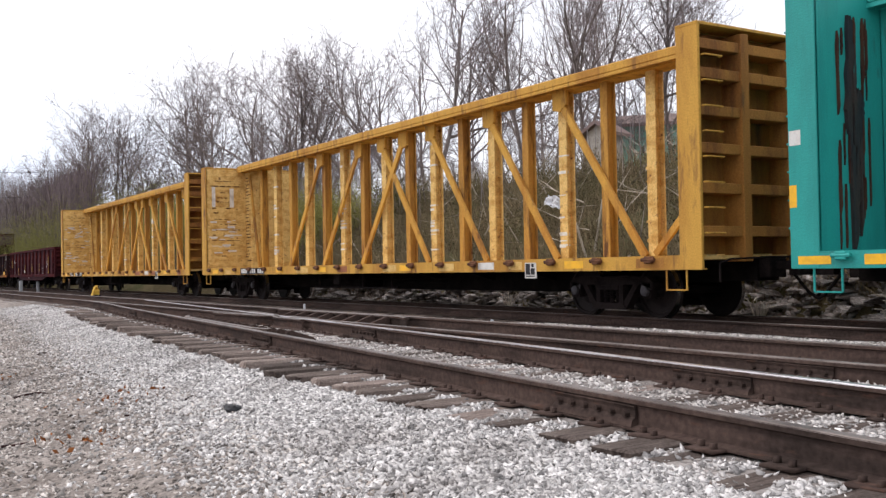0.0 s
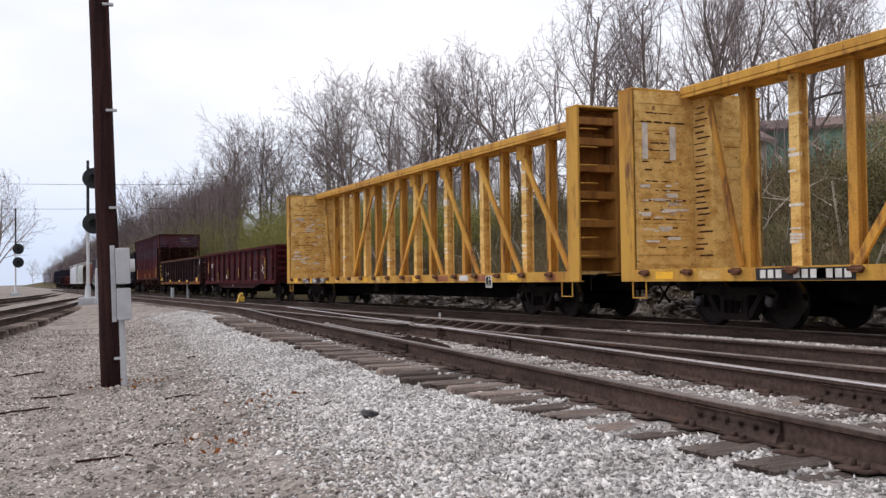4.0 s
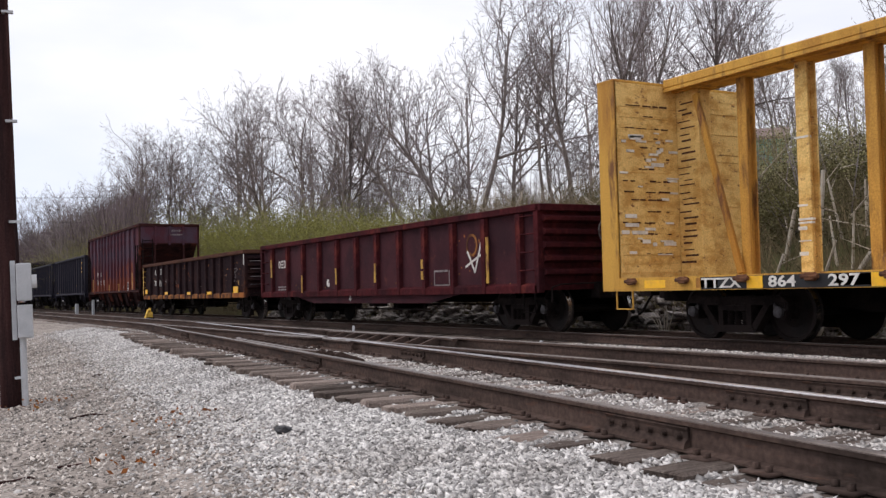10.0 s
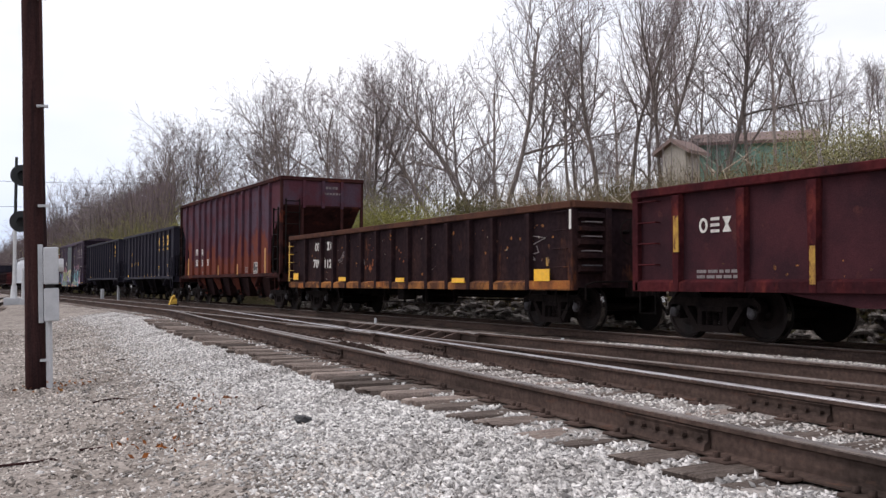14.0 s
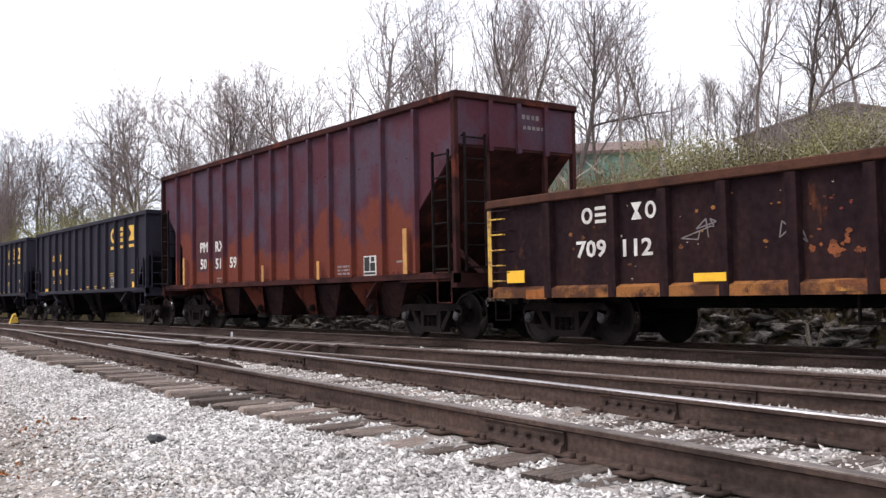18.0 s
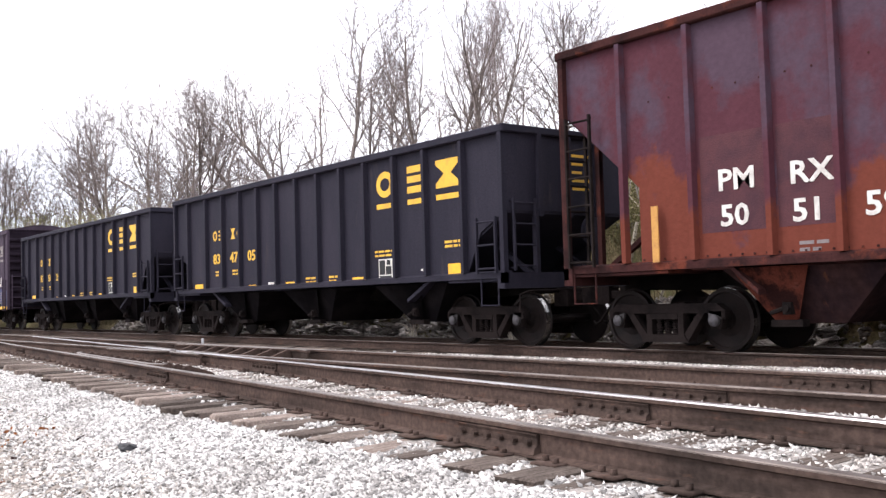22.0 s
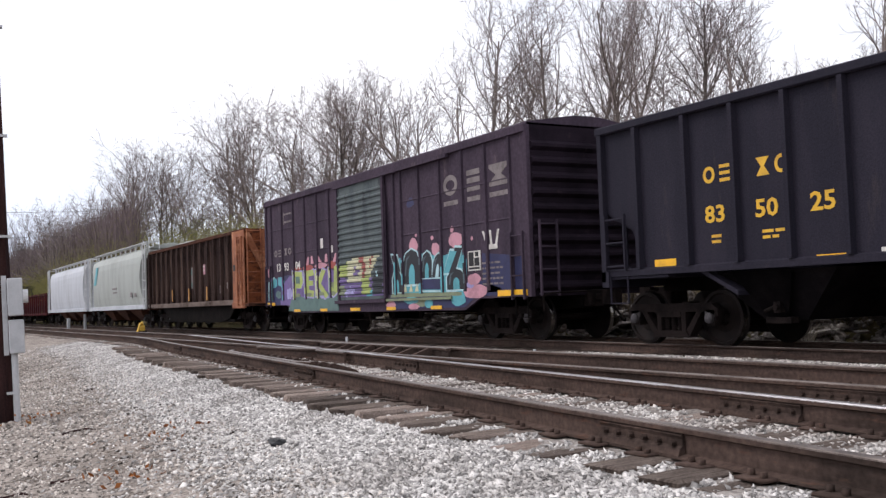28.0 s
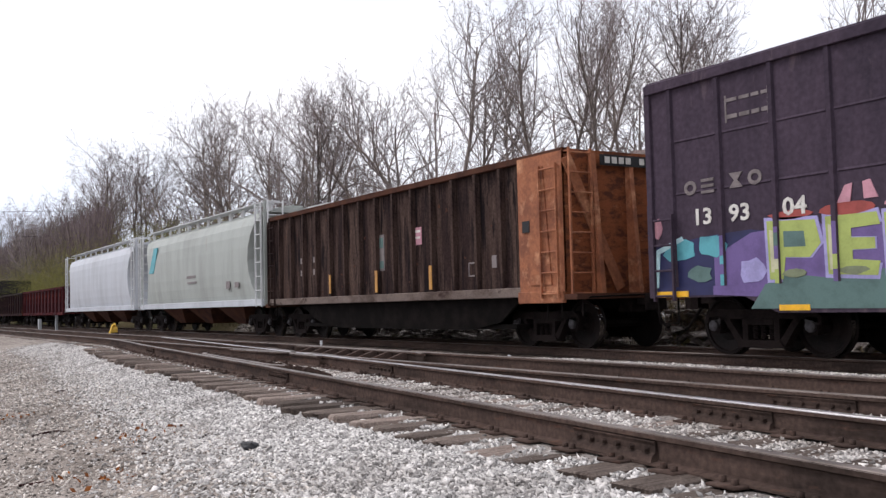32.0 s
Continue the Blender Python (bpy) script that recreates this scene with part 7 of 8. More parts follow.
def blots(car, y, x0, x1, z0, z1, count, size, material, seed, label):
    """Irregular patches of rust or grime on a side."""
    r = random.Random(seed)
    bm = B()
    for i in range(count):
        w = r.uniform(size[0], size[1])
        pts = blob(r.uniform(x0, x1), r.uniform(z0, z1), w, w * r.uniform(0.35, 1.1), seed * 100 + i, 15, 0.6)
        prism(bm, pts, "y", y - 0.0015 - 0.00012 * i, y + 0.004)
    part("scrawl", bm, material, car, label)


blots(g2, -HALF + 0.089, -6.3, 7.6, 1.15, 2.2, 60, (0.015, 0.06), "sillrust", 3, "rust blooms on the side")
blots(g2, -HALF + 0.089, -6.3, 7.6, 1.0, 2.2, 26, (0.01, 0.03), "post", 4, "bleached scrape marks")
blots(g2, -HALF + 0.086, -1.95, -1.12, 1.30, 1.62, 15, (0.03, 0.11), "endrust", 8, "orange rust scab on the side")
blots(g2, -HALF + 0.086, -1.95, -1.12, 1.85, 2.05, 6, (0.015, 0.05), "chute", 9, "red rub marks")
blots(g2, -HALF + 0.086, 0.16, 0.85, 1.45, 1.95, 8, (0.015, 0.06), "endrust", 10, "orange rust spots")
blots(g2, -HALF - 0.022, -0.05, 0.05, 2.08, 2.26, 6, (0.02, 0.05), "rust", 11, "rust flakes on the ribs")
blots(g1, -HALF + 0.089, -7.0, 7.2, 0.95, 1.25, 40, (0.012, 0.05), "sillrust", 5, "rusty scrapes along the lower side")
blots(g1, -HALF + 0.089, 5.0, 6.4, 1.2, 2.1, 22, (0.01, 0.04), "rust", 6, "orange rust spots")
blots(og, -HALF + 0.139, -6.8, 5.4, 1.3, 3.3, 50, (0.015, 0.07), "toprust", 7, "rust patches on the side")

# ---------------------------------------------------------------- hillside: ledge, brush, trees, houses
DIRECTION = 32.15


def at_bearing(az, y):
    """The x at which a bearing from the camera crosses the line y."""
    return -y / math.tan(radians(DIRECTION - az))


ledge = tagged(new("stone_ledge"), "low broken ledge of dark layered rock behind the track", "rock ledge", kind="structure")
rock_meshes = []
for k in range(10):
    bm = B()
    r = random.Random(k)
    for i in range(16):
        c = Vector((r.uniform(-1, 1), r.uniform(-1, 1), r.uniform(-1, 1)))
        m = max(abs(c.x), abs(c.y), abs(c.z))
        bm.verts.new(c / m if r.random() < 0.75 else c)
    bmesh.ops.convex_hull(bm, input=bm.verts[:])
    bmesh.ops.delete(bm, geom=[v for v in bm.verts if not v.link_faces], context="VERTS")
    me = bpy.data.meshes.new("rock")
    bm.to_mesh(me)
    bm.free()
    me.materials.append(M["rock"])
    rock_meshes.append(me)
rng = random.Random(77)
for i in range(520):
    x = 2 - 42 * (i / 520) + rng.uniform(-0.3, 0.3)
    tier = rng.random()
    y = YT + 2.60 + tier * 0.62 + rng.uniform(-0.12, 0.10)
    z = -0.30 + tier * 1.05 + rng.uniform(-0.06, 0.06)
    ob = part("rock", rock_meshes[i % 10], None, ledge)
    s = rng.uniform(0.35, 1.0)
    ob.matrix_basis = pose(x, y, z, rng.uniform(-14, 14), rng.uniform(-12, 12), rng.uniform(-35, 35)) @ Matrix.Diagonal((0.30 * s, 0.24 * s, 0.062 * s * rng.uniform(0.6, 1.7), 1))


def ledge_place(rng, count):
    x = rng.uniform(-44, 3, count)
    return np.stack([x, YT + 2.55 + rng.random(count) * 0.95], 1)


stones("ledge_rubble", 7000, ledge_place, (0.03, 0.15), "rock", "small broken slabs tumbled over the ledge", 19)


def ribbons(name, roots, tips, width, material, label, category, kind="stuff"):
    """Thin three-sided stems from roots to tips."""
    k = len(roots)
    d = tips - roots
    u = np.cross(d, np.array([0.3, 0.5, 0.1]))
    u /= np.linalg.norm(u, axis=1)[:, None] + 1e-9
    w = np.cross(d, u)
    w /= np.linalg.norm(w, axis=1)[:, None] + 1e-9
    wd = np.asarray(width).reshape(-1, 1)
    v = np.stack([roots + u * wd, roots - u * wd * 0.5 + w * wd * 0.87, roots - u * wd * 0.5 - w * wd * 0.87, tips], 1)
    base = (np.arange(k) * 4)[:, None, None]
    f = base + np.array([(0, 1, 3), (1, 2, 3), (2, 0, 3)])[None]
    ob = soup(name, v.reshape(-1, 3), f.reshape(-1, 3), material)
    return tagged(ob, label, category, kind=kind)


def scatter(count, x0, x1, h0, h1, seed, power=1.0):
    r = np.random.default_rng(seed)
    x = x0 + (x1 - x0) * r.random(count)
    y = YT + 1.5 + h0 + (h1 - h0) * r.random(count) ** power
    z = np.array([ground_z(a, b) for a, b in zip(x, y)])
    return r, np.stack([x, y, z], 1)


r, roots = scatter(26000, -52, 2, 1.45, 12.5, 31, 1.3)
lean = np.stack([r.normal(0, 0.5, 26000), r.normal(0, 0.4, 26000) - 0.15, r.uniform(0.4, 1.9, 26000)], 1) * r.uniform(0.4, 1.0, (26000, 1))
ribbons("dry_brush", roots, roots + lean, r.uniform(0.004, 0.011, 26000), "weed", "tangled dry brown brush on the slope", "brush")
r, roots = scatter(2600, -230, 4, 4.0, 34, 32)
lean = np.stack([r.normal(0, 0.35, 2600), r.normal(0, 0.3, 2600), r.uniform(1.2, 4.2, 2600)], 1)
ribbons("saplings", roots, roots + lean, r.uniform(0.012, 0.032, 2600), "twig", "thin grey saplings among the trees", "saplings")


r, roots = scatter(700, -48, 3, 2.2, 13, 33)
roots[:, 2] += r.uniform(0.0, 0.9, 700)
lean = np.stack([r.normal(0, 1.0, 700), r.normal(0, 0.6, 700), r.uniform(-0.2, 1.3, 700)], 1)
ribbons("dead_branches", roots, roots + lean, r.uniform(0.012, 0.035, 700), "deadwood", "grey fallen branches tangled on the slope", "branches")


def leaf_mass(name, centres, spread, count, size, material, label, seed, parent=None):
    """Small leaf blades round given centres."""
    r = np.random.default_rng(seed)
    c = np.asarray(centres)[r.integers(0, len(centres), count)]
    g = r.normal(0, 1, (count, 3)) * np.asarray(spread)
    p = c + g
    a = r.normal(0, 1, (count, 3))
    a /= np.linalg.norm(a, axis=1)[:, None]
    b = np.cross(a, r.normal(0, 1, (count, 3)))
    b /= np.linalg.norm(b, axis=1)[:, None] + 1e-9
    s = r.uniform(size[0], size[1], (count, 1))
    v = np.stack([p - a * s, p + b * s * 0.5, p + a * s, p - b * s * 0.5], 1)
    f = (np.arange(count) * 4)[:, None] + np.arange(4)[None]
    ob = soup(name, v.reshape(-1, 3), f, material)
    if parent:
        ob.parent = parent
    return ob


# briars in clumps over the slope, with dead leaves between them
r, c = scatter(900, -45, 3, 2.2, 9.5, 41)
clump = np.array([noise.noise((x * 0.45, y * 0.55, 3.0)) for x, y, z in c])
lift = r.uniform(0.1, 0.9, 900)
c[:, 2] += lift
tagged(leaf_mass("briars", c[clump > 0.06], (0.42, 0.36, 0.30), 80000, (0.014, 0.040), "evergreen", "", 42), "dull olive briars in clumps over the slope", "briars", kind="stuff")
tagged(leaf_mass("dead_leaves", c[clump < 0.02] - np.array([0, 0, 0.25]), (0.5, 0.45, 0.18), 34000, (0.015, 0.045), "weed", "", 44), "brown dead leaves caught in the brush", "leaves", kind="stuff")


def shrub(x, y, size, seed, material="leaf", label="budding yellow green shrub on the bank", leafy=4200):
    z = ground_z(x, y)
    s = tagged(new("shrub"), label, "shrub", "shrubs on the bank")
    s.location = (x, y, z)
    r = random.Random(seed)
    bm = B()
    cs = []
    for i in range(16):
        a, l = r.uniform(0, 6.28), r.uniform(0.5, 1.0) * size
        tip = Vector((math.cos(a) * l * 0.75, math.sin(a) * l * 0.75, l * r.uniform(0.5, 1.0)))
        mid = tip * 0.5 + Vector((0, 0, 0.15 * size))
        tube(bm, (0, 0, 0), mid, 0.02, 0.013, 4, False)
        tube(bm, mid, tip, 0.013, 0.004, 4, False)
        cs += [tip, mid + (tip - mid) * 0.5, mid]
    part("stem_clump", bm, "twig", s)
    ob = leaf_mass("leaves", [tuple(v) for v in cs], (size * 0.22, size * 0.22, size * 0.17), int(leafy * size), (0.016, 0.042), material, "", seed, s)
    tagged(ob, kind="stuff")
    return s


rng = random.Random(9)
for i in range(44):
    az = 6.3 + i * 0.44
    y = rng.uniform(17.2, 21.5) if az < 21 else rng.uniform(15.6, 17.4)
    x = at_bearing(az, y)
    top = 0.89 + math.hypot(x, y) * math.tan(radians(4.6)) * rng.uniform(0.85, 1.16)
    shrub(x, y, min(max(top - ground_z(x, y), 1.0), 6.0), 300 + i)
for az, y, s in ((-17, 18, 1.4), (-22, 21, 1.5), (2.5, 21, 1.6), (-24.5, 19, 1.6)):
    shrub(at_bearing(az, y), y, s, int(700 + az), "evergreen", "tall half green shrub on the slope")


for az, y, s in ((-12.0, 24, 0.7), (-15.4, 22, 1.0), (-16.4, 25, 2.2), (-18.2, 22, 1.8), (-19.8, 25, 1.7), (-21.6, 21, 1.1), (-23.2, 21, 1.0), (-25.6, 22, 1.3), (-27.0, 24, 2.0)):
    shrub(at_bearing(az, y), y, s, int(900 + az * 3), "leaf2", "loose half leafed shrub on the hilltop", 3000)


# bare trees
def tree_meshes(seed, height, stems=1, clear=0.32, spread=1.0, bend=0.0, fine=1.0):
    """A winding trunk with ascending limbs, and a crown of crooked branches and twigs, as two meshes."""
    r = random.Random(seed)
    wood, crown = B(), B()
    COUNT, PIECES = (12, 8, 5, 2), (10, 7, 4, 3, 2)
    WOB, LIFT = (0.07, 0.17, 0.24, 0.28, 0.28), (0.05, 0.10, 0.10, 0.08, 0.07)

    def grow(p, d, level, length, rad):
        n = PIECES[level]
        pts = [p]
        for i in range(n):
            w = WOB[level]
            d = (d + Vector((r.gauss(0, w) + bend * (level == 0), r.gauss(0, w), r.gauss(0, w) + LIFT[level]))).normalized()
            pts.append(pts[-1] + d * length / n)
        end = (0.30, 0.30, 0.36, 0.5, 0.7)[level]
        radius = lambda u: rad * (1 - (1 - end) * u)
        for i in range(n):
            tube(wood if level < 2 else crown, pts[i], pts[i + 1], radius(i / n), radius((i + 1) / n), (8, 6, 4, 3, 3)[level], False)
        if level == 4:
            return
        k = COUNT[level] if level < 2 else max(1, round(COUNT[level] * fine * r.uniform(0.5, 1.15)))
        for j in range(k):
            u = clear + (0.98 - clear) * (j + r.random()) / k if level == 0 else 0.18 + 0.82 * (j + r.random()) / k
            i = min(int(u * n), n - 1)
            q, a = pts[i].lerp(pts[i + 1], u * n - i), (pts[i + 1] - pts[i]).normalized()
            t = a.orthogonal().normalized()
            t.rotate(Matrix.Rotation(r.uniform(0, 6.283), 3, a))
            ang = (r.uniform(0.50, 0.98) if level == 0 else r.uniform(0.4, 0.9)) * spread
            far = length * (r.uniform(0.46, 0.68) * (1.15 - 0.6 * u) if level == 0 else r.uniform(0.40, 0.66) * (1.12 - 0.5 * u))
            slim = radius(u) * (r.uniform(0.48, 0.74) if level == 0 else r.uniform(0.55, 0.74))
            grow(q, (a * math.cos(ang) + t * math.sin(ang)).normalized(), level + 1, far, max(slim, 0.0125))

    for m in range(stems):
        lean = 0.05 if stems == 1 else 0.19
        d0 = Vector((r.gauss(0, lean), r.gauss(0, lean), 1)).normalized()
        grow(Vector((r.uniform(-0.3, 0.3), r.uniform(-0.3, 0.3), -0.4)), d0, 0, height * r.uniform(0.85, 1.0), height * 0.0135 * (0.72 if stems > 1 else 1.0))
    out = []
    for bm, nm, mt in ((wood, "trunk", "bark"), (crown, "crown", "twig")):
        me = bpy.data.meshes.new(nm)
        bm.to_mesh(me)
        bm.free()
        me.materials.append(M[mt])
        out.append(me)
    out.append(max(v.co.z for v in out[1].vertices))
    return out


KINDS = [tree_meshes(1, 14, 1, 0.30, fine=0.85), tree_meshes(2, 14, 1, 0.36, 0.85, fine=0.85), tree_meshes(13, 13, 1, 0.26, 1.1, fine=0.85), tree_meshes(4, 14, 3, 0.34, 0.7, fine=0.6), tree_meshes(5, 12, 1, 0.24, 1.05),
         tree_meshes(6, 14, 1, 0.40, 0.85, -0.06, 0.9), tree_meshes(7, 13, 1, 0.45, 0.75, 0.0, 0.7), tree_meshes(8, 9, 2, 0.20, 0.8, fine=0.9), tree_meshes(9, 8, 3, 0.18, 0.75, fine=0.9)]


def tree(x, y, kind, tall, turn, lean=(0, 0), label="tall bare deciduous tree on the hillside", group="bare trees on the hillside"):
    t = tagged(new("bare_tree"), label, "tree", group)
    scale = tall / KINDS[kind][2]
    t.matrix_basis = pose(x, y, ground_z(x, y), lean[0], lean[1], turn) @ Matrix.Diagonal((scale * 0.95, scale * 0.95, scale, 1))
    part("trunk", KINDS[kind][0], None, t)
    part("crown", KINDS[kind][1], None, t)
    return t


def skyline(az):
    return lerp(-az, ((-30.5, 1.2), (-29.2, 2.4), (-26.4, 5.5), (-24, 7.3), (-22, 8.7), (-19, 10.4), (-14.4, 12.3), (-6.4, 14.6), (-3, 15.6), (5, 17.0), (13, 17.0), (16.5, 14.5), (18, 12.5), (21, 12.5), (22, 15.5), (30, 17)))


def hill_tree(az, y, kind, tall, turn, lean=(0, 0)):
    """A tree at a bearing, its top at an elevation in degrees."""
    x = at_bearing(az, y)
    top = 0.89 + math.hypot(x, y) * math.tan(radians(tall)) - ground_z(x, y)
    tree(x, y, kind, max(top, 4.0), turn, lean, "bare tree in the woods beyond the bank" if az > 8 else "tall bare deciduous tree on the hillside")


# the trees that stand out, by bearing and the elevation of their tops
for az, y, kind, tall, turn, lean in (
        (21.2, 22, 2, 10.2, 20, (0, 0)), (18.2, 23, 4, 9.6, 140, (0, 0)), (14.6, 24, 0, 12.8, 60, (0, 0)), (12.6, 26, 2, 13.0, 200, (0, 0)), (10.6, 25, 4, 13.0, 300, (0, 0)), (8.6, 26, 0, 13.8, 10, (0, 0)),
        (4.6, 30, 5, 15.6, 0, (0, -14)), (2.0, 31, 5, 15.8, 10, (0, -11)), (0.6, 30, 1, 19.0, 90, (0, 1)), (-1.2, 33, 0, 16.4, 30, (0, 4)), (-3.2, 31, 6, 15.0, 80, (0, -5)), (-5.0, 29, 2, 18.5, 210, (0, -2)),
        (-6.8, 32, 6, 17.5, 15, (0, 5)), (-8.6, 29, 3, 20.0, 40, (0, 3)), (-10.2, 33, 0, 18.0, 130, (0, -3)), (-11.9, 29, 1, 20.0, 100, (0, 2)), (-13.2, 32, 4, 17.5, 330, (0, 4)), (-14.6, 30, 6, 17.0, 100, (0, 0)),
        (-16.2, 28, 6, 15.0, 160, (0, 3)), (-17.3, 27, 4, 13.2, 70, (0, 0)), (-19.6, 29, 6, 12.6, 20, (0, -4)), (-22.2, 28, 6, 19.0, 45, (0, 1)), (-24.1, 27, 5, 19.0, 185, (0, -6)), (-25.6, 27, 1, 20.0, 320, (0, 3)), (-27.6, 28, 6, 18.0, 220, (0, 2)), (-30.0, 30, 0, 18.0, 20, (0, 0))):
    hill_tree(az, y, kind, tall, turn, lean)
# the woods that fill in behind them, tall ones first, then the low thicket at their feet
rng = random.Random(4)
az = 29.6
while az > -31:
    y = rng.uniform(16.5, 23) if az > 21 else rng.uniform(23, 38) if az > 8 else rng.uniform(36, 52)
    x = at_bearing(az, y)
    if math.hypot(x, y) < 420:
        tall = skyline(az) * (rng.uniform(0.66, 0.95) if az < 19 else rng.uniform(0.65, 1.0))
        hill_tree(az, y, rng.choice((0, 2, 4, 1, 0)), tall, rng.uniform(0, 360), (rng.gauss(0, 3), rng.gauss(0, 4)))
    az -= rng.uniform(0.25, 0.5) if az > 20 else rng.uniform(0.8, 1.3) if az > 8 else rng.uniform(1.9, 2.8) if az > -15 else rng.uniform(1.0, 1.6)
az = 24.0
while az > -31:
    y = rng.uniform(22, 30) if az > 8 else rng.uniform(27, 42)
    if not -24 < az < -11.5 or rng.random() < 0.35:
        hill_tree(az, y, rng.choice((7, 8)), skyline(az) * rng.uniform(0.36, 0.58), rng.uniform(0, 360))
    az -= rng.uniform(0.6, 1.1) if az > 6 else rng.uniform(1.1, 2.0)
for x, y, s in ((-300, 20, 12), (-330, 30, 14), (-360, 14, 12), (-420, 22, 14), (-500, 12, 14), (-118, -1.6, 15), (-126, -6, 15), (-480, 34, 15), (-270, 32, 13)):
    tree(x, y, rng.choice((0, 2, 4)), s, rng.uniform(0, 360), label="distant bare tree along the tracks")

# the far woods, a thicket of stems and boughs
r = np.random.default_rng(61)
k = 13000
bear = 30.3 - 10.5 * r.random(k) ** 1.3
yy = r.uniform(16, 26, k)
xx = -yy / np.tan(np.radians(DIRECTION - bear))
zz = np.array([ground_z(a, b) for a, b in zip(xx, yy)])
room = np.hypot(xx, yy) * np.tan(np.radians([skyline(b) for b in bear])) * 0.72 - zz
keep = (xx > -520) & (room > 1.0)
xx, yy, zz, room = xx[keep], yy[keep], zz[keep], np.minimum(room[keep], 13.0)
foot = r.random(len(xx)) * room * 0.75
roots = np.stack([xx, yy, zz + foot], 1)
tall = (room - foot) * r.uniform(0.25, 1.0, len(xx))
lean = np.stack([r.normal(0, 0.16, len(xx)) * tall, r.normal(0, 0.12, len(xx)) * tall, tall], 1)
ribbons("far_thicket", roots, roots + lean, r.uniform(0.025, 0.075, len(xx)), "farwood", "dense far bare woods in purple brown", "woods")


# houses on the hilltop
def gable_house(x, y, turn, w, d, wall, rise, walls, roofs, label):
    hs = tagged(new("house"), label, "house", "houses on the hill")
    z = ground_z(x, y) - 0.2
    hs.matrix_basis = pose(x, y, z, 0, 0, turn)
    part("wall", prism(B(), ((-w / 2, 0), (w / 2, 0), (w / 2, wall), (0, wall + rise), (-w / 2, wall)), "y", -d / 2, d / 2), walls, hs)
    bm = B()
    prism(bm, ((-w / 2 - 0.35, wall - 0.25), (0, wall + rise), (w / 2 + 0.35, wall - 0.25), (w / 2 + 0.35, wall - 0.10), (0, wall + rise + 0.16), (-w / 2 - 0.35, wall - 0.10)), "y", -d / 2 - 0.3, d / 2 + 0.3)
    part("roof", bm, roofs, hs)
    for xx in (-w / 4, w / 4) if wall > 2.5 and w > 2 else ():
        win = part("window", box(B(), xx - 0.45, xx + 0.45, -d / 2 - 0.05, -d / 2 + 0.02, 1.1, 2.2), "silver", hs)
        part("pane", box(B(), xx - 0.38, xx + 0.38, -d / 2 - 0.06, -d / 2 - 0.052, 1.17, 2.13), "signal", win)
    for i in range(int(wall / 0.3)):
        part("board", box(B(), -w / 2, w / 2, -d / 2 - 0.02, -d / 2, 0.3 * i, 0.3 * i + 0.27), walls, hs)
    return hs


gable_house(at_bearing(-9.6, 29), 29, 18, 1.1, 1.2, 1.95, 0.30, "shed", "roof", "weathered grey shed with a brown roof")
gable_house(at_bearing(-13.6, 36), 36, 133, 3.6, 5.4, 2.9, 0.45, "green", "roof", "low house with faded green siding and brown roof")
gable_house(at_bearing(-27.0, 57), 57, 28, 12.5, 6.0, 4.6, 1.4, "shed", "roof", "gabled house of weathered boards among the trees")

gable_house(-131, -4.5, 90, 4.0, 6.0, 2.3, 0.8, "silver", "roof", "small pale shed beyond the yard tracks")

# white litter and bleached sticks on the slope
bm = B()
bmesh.ops.create_grid(bm, x_segments=8, y_segments=6, size=0.5)
for v in bm.verts:
    v.co = Vector((v.co.x * 0.5, v.co.y * 0.34, 0.18 * noise.noise(v.co * 3.1)))
bmesh.ops.solidify(bm, geom=bm.faces[:], thickness=0.01)
litter = tagged(part("plastic_sheet", bm, "trash"), "crumpled white plastic sheet caught on the slope", "litter")
ly = 17.6
lx = -ly * 0.778 / 0.623
litter.matrix_basis = pose(lx, ly, max(ground_z(lx, ly) + 0.35, 2.75), 62, 18, 30)
rng = random.Random(15)
for i in range(16):
    az = rng.choice((-9, -17, -19, -21, -20, -24, -15)) + rng.uniform(-1.5, 1.5)
    y = rng.uniform(15.4, 18)
    x = at_bearing(az, y)
    z = ground_z(x, y)
    bm = B()
    tube(bm, (0, 0, -0.2), (rng.uniform(-0.6, 0.6), rng.uniform(-0.3, 0.3), rng.uniform(0.8, 1.6)), 0.035, 0.02, 6)
    s = tagged(part("dead_stick", bm, "post"), "bleached broken stick in the brush", "stick", "bleached sticks")
    s.location = (x, y, z)

# fans of pale dry stalks at the foot of the ledge
for i, (x, y, size) in enumerate(((-9.6, 14.75, 0.95), (-6.9, 14.7, 1.0), (-12.4, 14.8, 0.8), (-16.4, 14.8, 0.9), (-4.6, 14.7, 0.9), (-20.5, 14.9, 0.8))):
    bm = B()
    for k in range(9):
        a, l = rng.uniform(-0.75, 0.75), size * rng.uniform(0.6, 1.1)
        knee = Vector((math.sin(a) * l * 0.5, rng.uniform(-0.15, 0.1), math.cos(a) * l * 0.62))
        tube(bm, (rng.uniform(-0.05, 0.05), 0, -0.05), knee, 0.016, 0.012, 5)
        tube(bm, knee, knee + Vector((math.sin(a) * l * 0.6, rng.uniform(-0.2, 0.05), rng.uniform(-0.15, 0.3) * l)), 0.012, 0.006, 5)
    s = tagged(part("weed_stalks", bm, "post"), "fan of pale dry weed stalks beside the ledge", "dry weeds", "dry weed stalks", "stuff")
    s.location = (x, y, ground_z(x, y))
